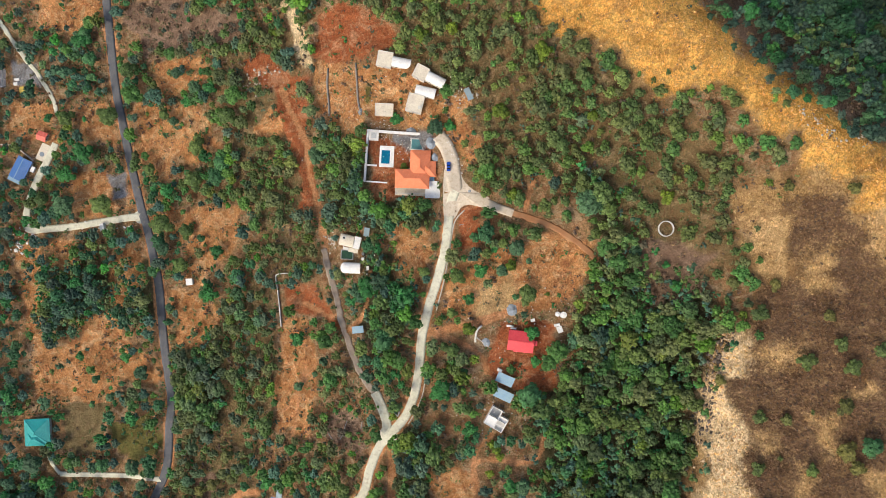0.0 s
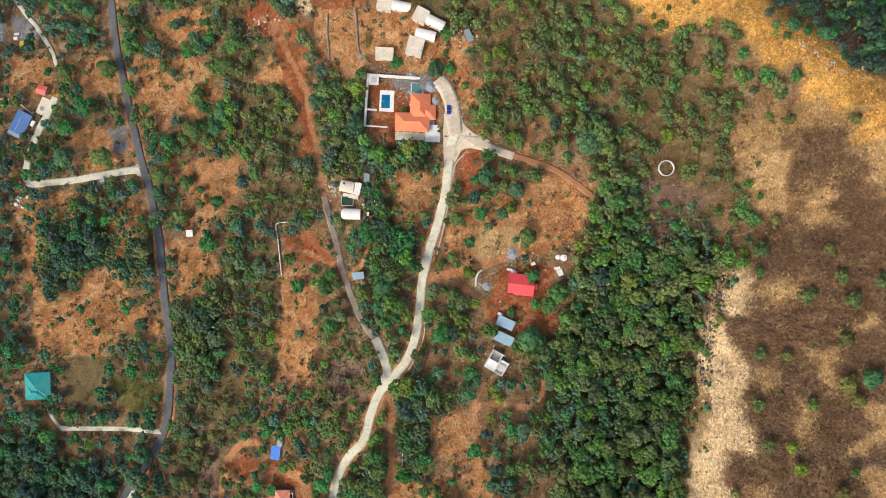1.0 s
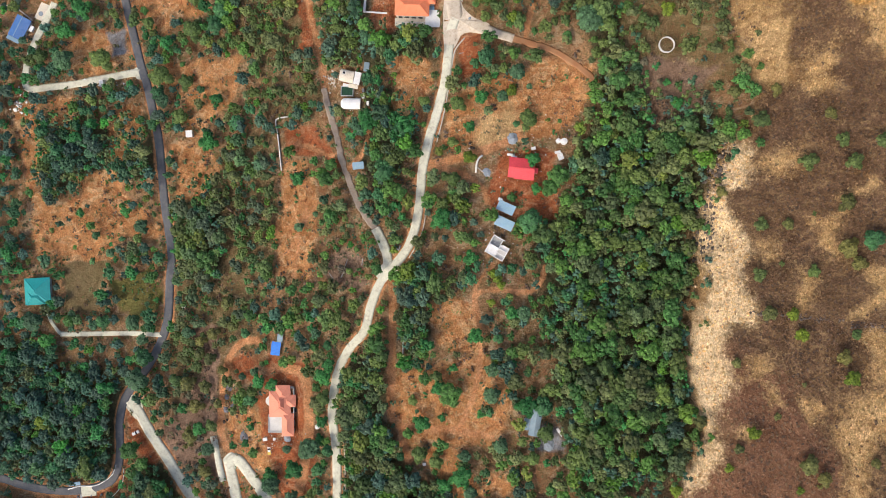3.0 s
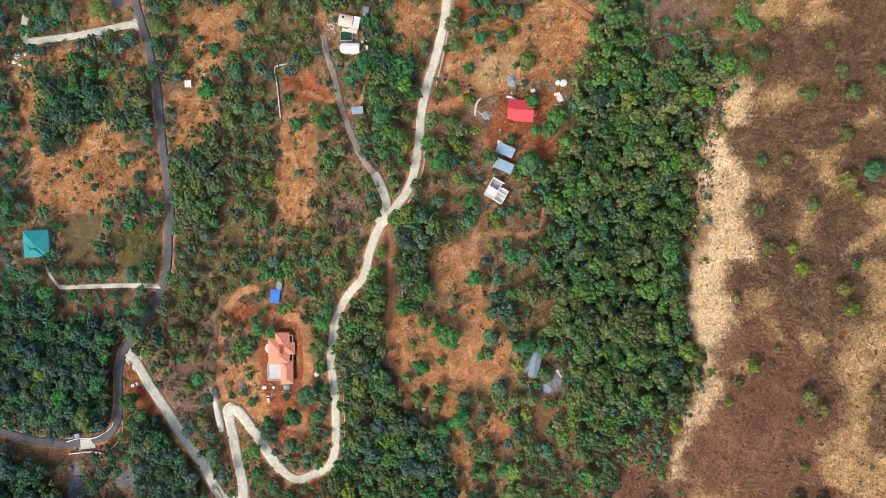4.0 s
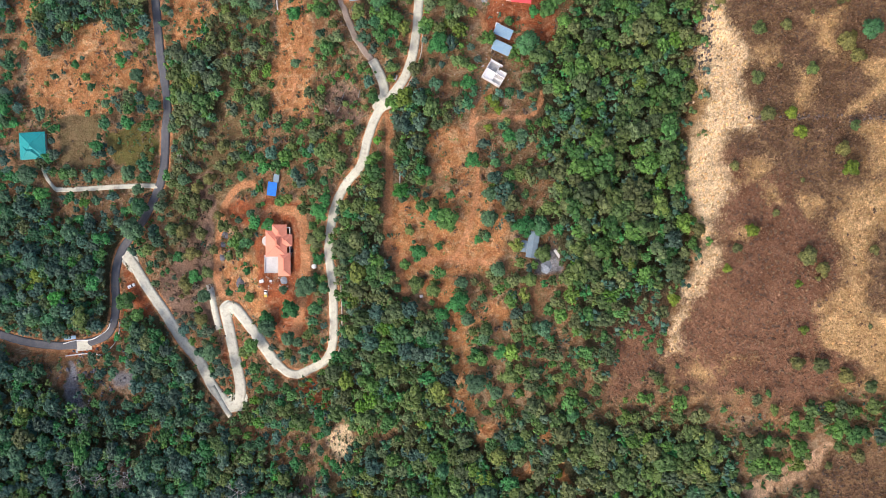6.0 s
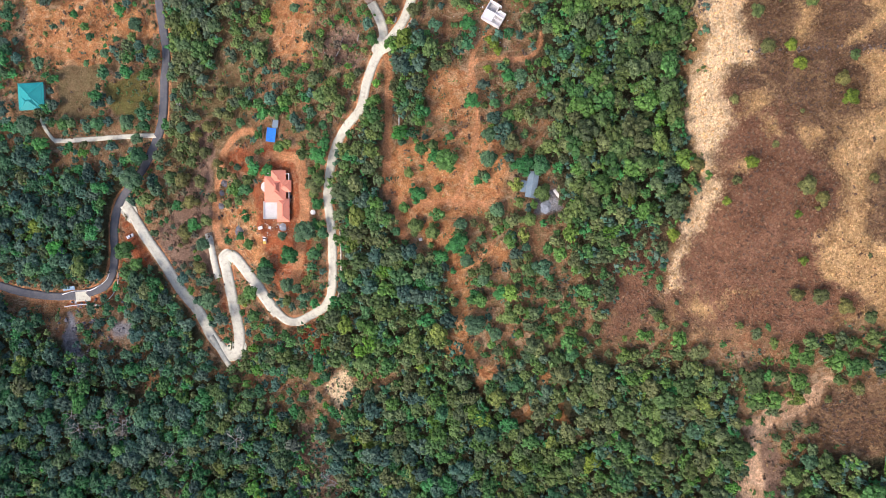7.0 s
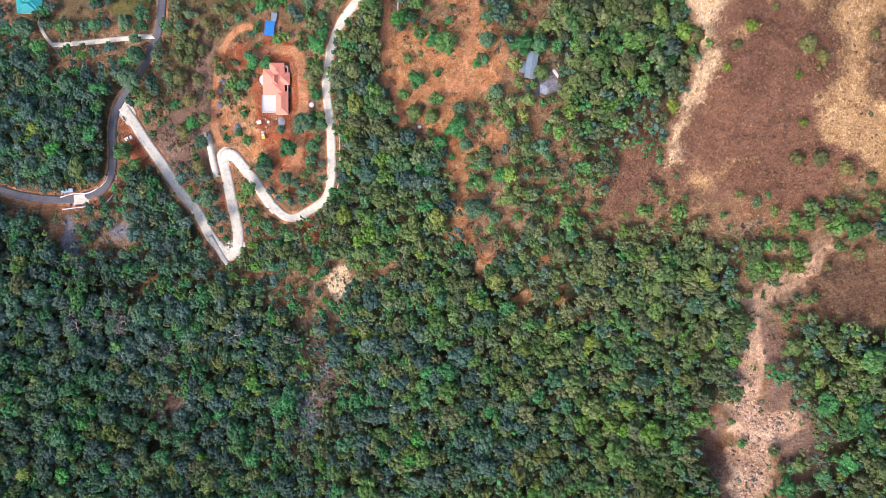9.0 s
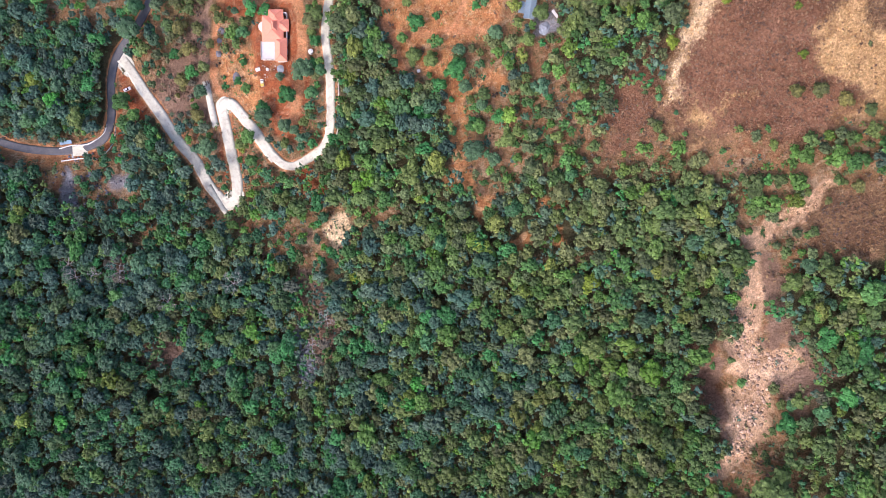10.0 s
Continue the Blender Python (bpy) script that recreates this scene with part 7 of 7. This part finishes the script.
def join(name, forms, x, y, rad, lift, tint, seed, material, label, category, tall=1.0):
    """Many crowns as one mesh."""
    r = np.random.RandomState(seed)
    z = ground(x, y)
    V, F, C, base = [], [], [], 0
    for k in range(len(x)):
        v, f, tone = forms[r.randint(len(forms))]
        a = r.rand() * 6.28
        c, s = math.cos(a), math.sin(a)
        e = 0.85 + 0.3 * r.rand()
        V.append(np.column_stack([x[k] + rad[k] * e * (v[:, 0] * c - v[:, 1] * s), y[k] + rad[k] / e * (v[:, 0] * s + v[:, 1] * c), z[k] + lift[k] + rad[k] * tall * v[:, 2]]))
        F.append(f + base)
        C.append(np.column_stack([tone[:, None] * tint[k], np.ones(len(v))]))
        base += len(v)
    ob = mesh_object(name, np.vstack(V), np.vstack(F), material, {"tint": np.vstack(C)})
    ob.data.polygons.foreach_set("use_smooth", np.ones(len(ob.data.polygons), bool))
    return tagged(ob, label, category, kind="stuff")


PT = np.array([(a, b, c) for _, a, b, c in PLANTED])
wx, wy, r = scatter((-252, -394), (226, 165), 5.3, 3)
woods = cover("wood", wx, wy)
openness = np.maximum.reduce([cover("red", wx, wy), cover("orange", wx, wy) * 0.84, cover("straw", wx, wy) * 0.985, cover("gully", wx, wy), cover("field", wx, wy), cover("pale", wx, wy) * 0.9, cover("bank", wx, wy),
                              cover("gravel", wx, wy), cover("mauve", wx, wy) * 0.5 * ((wx - 135) * 0.67 + (wy - 51) * 0.74 < 3), cover("grass", wx, wy) * 0.8, cover("brown", wx, wy) * 0.93])
clump = np.clip((fbm(wx + 300, wy, 15) - 0.36) * 5, 0.1, 1.9)
density = np.clip(np.maximum(0.86 + 0.7 * (fbm(wx, wy, 26) - 0.5), woods * 0.98) * np.where(openness > 0.3, (1 - openness) * clump, 1 - openness), 0, 1)
keep = (r.rand(len(wx)) < density) & far_from_ways(wx, wy, 1.7)
for a, b, c in PT:
    keep &= np.hypot(wx - a, wy - b) > c * 0.85
wx, wy, woods = wx[keep], wy[keep], woods[keep]
rad = (2.0 + 2.6 * r.rand(len(wx)) ** 1.7) * (0.90 + 0.22 * woods) * (1 - 0.42 * openness[keep]) * np.where(r.rand(len(wx)) < 0.09, 1.2, 1.0)
# bluish leaf greens stand for haze towards the west and south
warm = np.clip(0.80 + wx / 260 + (wy + 110) / 900 + 1.2 * (fbm(wx, wy, 40) - 0.5), 0.10, 0.98)
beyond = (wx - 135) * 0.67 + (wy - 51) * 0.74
# cool greens and darker leaf colour stand for shade behind the ridge
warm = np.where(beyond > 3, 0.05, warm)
# factor paints that shade, plus lens falloff towards the south
shade_mult = 1 - 0.16 * np.clip((-275 - wy) / 60, 0, 1) - 0.30 * (beyond > 6)
tint = GREENS[np.where(r.rand(len(wx)) < warm, 6, 0) + r.randint(6, size=len(wx))] * (0.72 + 0.72 * r.rand(len(wx), 1) ** 1.5) * (1 - 0.12 * woods[:, None]) * shade_mult[:, None] * np.where(r.rand(len(wx), 1) < 0.10, np.array([[1.25, 1.3, 0.7]]), 1.0)
dull = 0.85 * (cover("mauve", wx, wy) * (beyond < 3))[:, None] * (r.rand(len(wx), 1) < 0.75)
tint = tint * (1 - dull) + dull * np.array([[0.165, 0.128, 0.098]])
dull = 0.55 * cover("olive", wx, wy)[:, None] * r.rand(len(wx), 1) ** 0.5
tint = tint * (1 - dull) + dull * np.array([[0.165, 0.175, 0.064]])
single = np.where(openness[keep] > 0.46)[0]
single = single[:: max(1, len(single) // 80)][:80]
PLANTED.extend(("green", float(wx[k]), float(wy[k]), float(rad[k])) for k in single)
rest = np.ones(len(wx), bool)
rest[single] = False
wx, wy, rad, woods, tint = wx[rest], wy[rest], rad[rest], woods[rest], tint[rest]
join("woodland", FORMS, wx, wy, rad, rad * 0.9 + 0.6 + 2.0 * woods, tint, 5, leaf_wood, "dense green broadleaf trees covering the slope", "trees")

# low growth that fills the gaps under the woods
fx2, fy2, r = scatter((-252, -394), (226, 165), 3.8, 21)
keep = (r.rand(len(fx2)) < 0.92 * cover("wood", fx2, fy2)) & far_from_ways(fx2, fy2, 1.0)
fx2, fy2 = fx2[keep], fy2[keep]
rad = 2.2 + 1.3 * r.rand(len(fx2))
join("understorey", LOW, fx2, fy2, rad, rad * 0.5 + 3.4, GREENS[r.randint(len(GREENS), size=len(fx2))] * (0.9 + 0.3 * r.rand(len(fx2), 1)), 22, leaf_wood, "green understorey bushes below the woodland", "bushes")

# undergrowth: small bushes, olive, brown and green
ux, uy, r = scatter((-252, -392), (184, 136), 2.9, 9)
c = {k: cover(k, ux, uy) for k in ("wood", "red", "orange", "field", "mauve", "straw", "brown", "gully", "pale", "gravel", "gold", "bank", "rust")}
c["pale"] = np.maximum(c["pale"], c["bank"])
d = np.clip(0.92 - 0.88 * c["wood"] - 0.72 * c["red"] - 0.50 * c["orange"] - 0.7 * c["field"] - 0.72 * c["straw"] - 0.25 * c["brown"] - 0.30 * c["rust"] - 0.6 * c["gully"] - 0.95 * c["pale"] * c["straw"] - 0.7 * c["gravel"] - 0.6 * c["gold"] + 0.9 * c["mauve"], 0.02, 0.9)
d = d * np.clip((fbm(ux + 70, uy + 210, 11) - 0.34) * 4.5, 0.08, 1.5)
keep = (r.rand(len(ux)) < d) & far_from_ways(ux, uy, 0.5)
ux, uy = ux[keep], uy[keep]
c = {k: v[keep] for k, v in c.items()}
rad = (0.7 + 1.5 * r.rand(len(ux)) ** 1.6) * (1 - 0.35 * np.maximum(c["brown"], c["straw"]))
dryness = (r.rand(len(ux)) < np.clip(0.45 + 0.5 * np.maximum.reduce([c["mauve"], c["brown"], c["straw"], c["orange"] * 0.3]), 0, 0.97))[:, None]
tint = np.where(dryness, DRY[np.where(np.maximum(c["brown"], c["straw"]) > 0.5, r.randint(3, size=len(ux)), r.randint(len(DRY), size=len(ux)))], GREENS[6 - 6 * (r.rand(len(ux)) < 0.3) + r.randint(6, size=len(ux))]) * (0.75 + 0.5 * r.rand(len(ux), 1)) * np.where(dryness & (c["straw"] > 0.5)[:, None], np.array([[0.85, 0.82, 0.80]]), 1.0)
join("scrub", BUSH, ux, uy, rad, rad * 0.15, tint, 6, leaf_wood, "low dry brown and olive scrub bushes", "bushes")

# dense felt of dead scrub and straw tufts on the dry hillside
ux, uy, r = scatter((30, -335), (186, 126), 1.55, 12)
c = {k: cover(k, ux, uy) for k in ("straw", "brown", "rust", "pale", "gold", "wood", "mauve", "bank")}
felt = np.maximum.reduce([c["straw"], c["brown"], c["rust"], 0.6 * c["mauve"]])
keep = (r.rand(len(ux)) < felt * (1 - 0.8 * c["wood"]) * np.where(c["brown"] + c["rust"] > 0.5, 0.85, 0.30)) & far_from_ways(ux, uy, 0.5)
ux, uy = ux[keep], uy[keep]
c = {k: v[keep] for k, v in c.items()}
rad = 0.45 + 0.65 * r.rand(len(ux))
light = np.clip(np.maximum.reduce([c["pale"], c["gold"], c["bank"]]) + 0.6 * (1 - np.maximum(c["brown"], c["rust"])), 0, 1)[:, None]
light = light * (r.rand(len(ux), 1) < 0.94)
straws = np.array([(0.52, 0.34, 0.14), (0.44, 0.27, 0.11), (0.58, 0.40, 0.18), (0.38, 0.23, 0.10)])
browns = np.array([(0.150, 0.088, 0.054), (0.195, 0.112, 0.066), (0.115, 0.074, 0.050), (0.175, 0.112, 0.062)])
# ridge tufts tinted brighter and warmer with the same painted glow
tint = browns[r.randint(4, size=len(ux))] * (1 + 0.35 * c["rust"][:, None]) * (1 - light) + straws[r.randint(4, size=len(ux))] * (1 + np.array([[0.5, 0.3, 0.0]]) * c["gold"][:, None] + 0.5 * c["bank"][:, None]) * light
tint = tint * (0.8 + 0.4 * r.rand(len(ux), 1))
join("dry_grass", TUFT, ux, uy, rad, rad * 0.05, tint, 16, leaf_wood, "tufts of dry straw-coloured hillside grass", "grass")


def tree_maker(form, tint, name):
    """A tree of radius 1: tapered trunk with limbs, and a crown."""
    v, f, tone = form
    crown = mesh_object("crown", v, f, leaf_tree, {"tint": np.column_stack([tone[:, None] * np.array(tint), np.ones(len(v))])})
    crown.data.polygons.foreach_set("use_smooth", np.ones(len(f), bool))
    bm = bmesh.new()
    def limb(a, b, ra, rb):
        a, b = Vector(a), Vector(b)
        m = Matrix.Translation((a + b) / 2) @ (b - a).to_track_quat("Z", "Y").to_matrix().to_4x4()
        bmesh.ops.create_cone(bm, cap_ends=True, segments=6, radius1=ra, radius2=rb, depth=(b - a).length, matrix=m)
    limb((0, 0, -1.35), (0.03, 0.02, -0.1), 0.075, 0.05)
    for k in range(5):
        a = k * 1.27 + 0.4
        limb((0.03, 0.02, -0.15), (0.5 * math.cos(a), 0.5 * math.sin(a), 0.25), 0.04, 0.012)
    trunk = part("trunk", bm, bark)
    base = new(name)
    crown.parent, trunk.parent = base, base
    return base


KINDS = {"green": [tree_maker(FINE[k], GREENS[(3, 5, 6, 9, 0)[k]] * 1.15, "tree") for k in range(5)],
         "bright": [tree_maker(FINE[k], (0.15, 0.23, 0.026), "tree") for k in range(2)],
         "dusty": [tree_maker(FINE[k], ((0.150, 0.180, 0.062), (0.110, 0.170, 0.056), (0.175, 0.185, 0.058))[k], "tree") for k in range(3)]}
LABELS = {"green": ("round green broadleaf tree on open ground", "lone trees"), "bright": ("small light yellow-green tree on open ground", "bright trees"),
          "dusty": ("small dusty olive-green tree on dry ground", "slope trees")}
rr = random.Random(4)
for kind, a, b, c in PLANTED:
    thin = (a > 104 and b > -262) or (-152 < a < -104 and -205 < b < -100)
    kind = "dusty" if thin and rr.random() < 0.8 else kind
    src = rr.choice(KINDS[kind])
    up = c * 0.75 + 0.6
    t = copy_thing(src, Matrix.Translation((a, b, gz(a, b) + up)) @ Matrix.Rotation(rr.random() * 6.28, 4, "Z"))
    t.scale = (c, c * (0.88 + 0.24 * rr.random()), c * 0.9)
    tagged(t, LABELS[kind][0], "tree", LABELS[kind][1])
for s in KINDS.values():
    for o in s:
        for ch in list(o.children):
            bpy.data.objects.remove(ch)
        bpy.data.objects.remove(o)


def bare_tree(x, y, size, seed):
    """A leafless tree: trunk, limbs and twigs that fork three times."""
    r = random.Random(seed)
    h = thing("bare_tree", x, y, 0, "leafless grey tree standing among green woodland", "tree", "leafless trees")
    bm = bmesh.new()

    def limb(a, way, length, thick, depth):
        b = a + way * length
        m = Matrix.Translation((a + b) / 2) @ way.to_track_quat("Z", "Y").to_matrix().to_4x4()
        bmesh.ops.create_cone(bm, cap_ends=True, segments=5, radius1=thick, radius2=thick * 0.6, depth=length, matrix=m)
        if depth:
            for _ in range(4 if depth > 1 else 3):
                turn = Vector((r.uniform(-1, 1), r.uniform(-1, 1), r.uniform(0.0, 0.5)))
                limb(b, (way * 0.55 + turn * 0.75).normalized(), length * r.uniform(0.6, 0.85), thick * 0.6, depth - 1)
    trunk = bmesh.new()
    bmesh.ops.create_cone(trunk, cap_ends=True, segments=7, radius1=0.32, radius2=0.22, depth=size * 1.3, matrix=Matrix.Translation((0, 0, size * 0.55)))
    part("trunk", trunk, surface_log, h)
    for k in range(5):
        a = k * 1.257 + r.uniform(-0.3, 0.3)
        limb(Vector((0, 0, size * 1.15)), Vector((math.cos(a), math.sin(a), r.uniform(0.35, 0.8))).normalized(), size * 0.42, 0.15, 2)
    part("branches", bm, surface_log, h, "pale grey bare branches")


for k, (x, y) in enumerate(((-191.1, -270.1), (-186.0, -276.5), (-162.6, -273.7), (-175.8, -275.1), (-137.6, -289.4), (-103.3, -279.9), (-63.1, -310.1), (-55.7, -297.1))):
    bare_tree(x, y, 5.5 + k % 3, k)
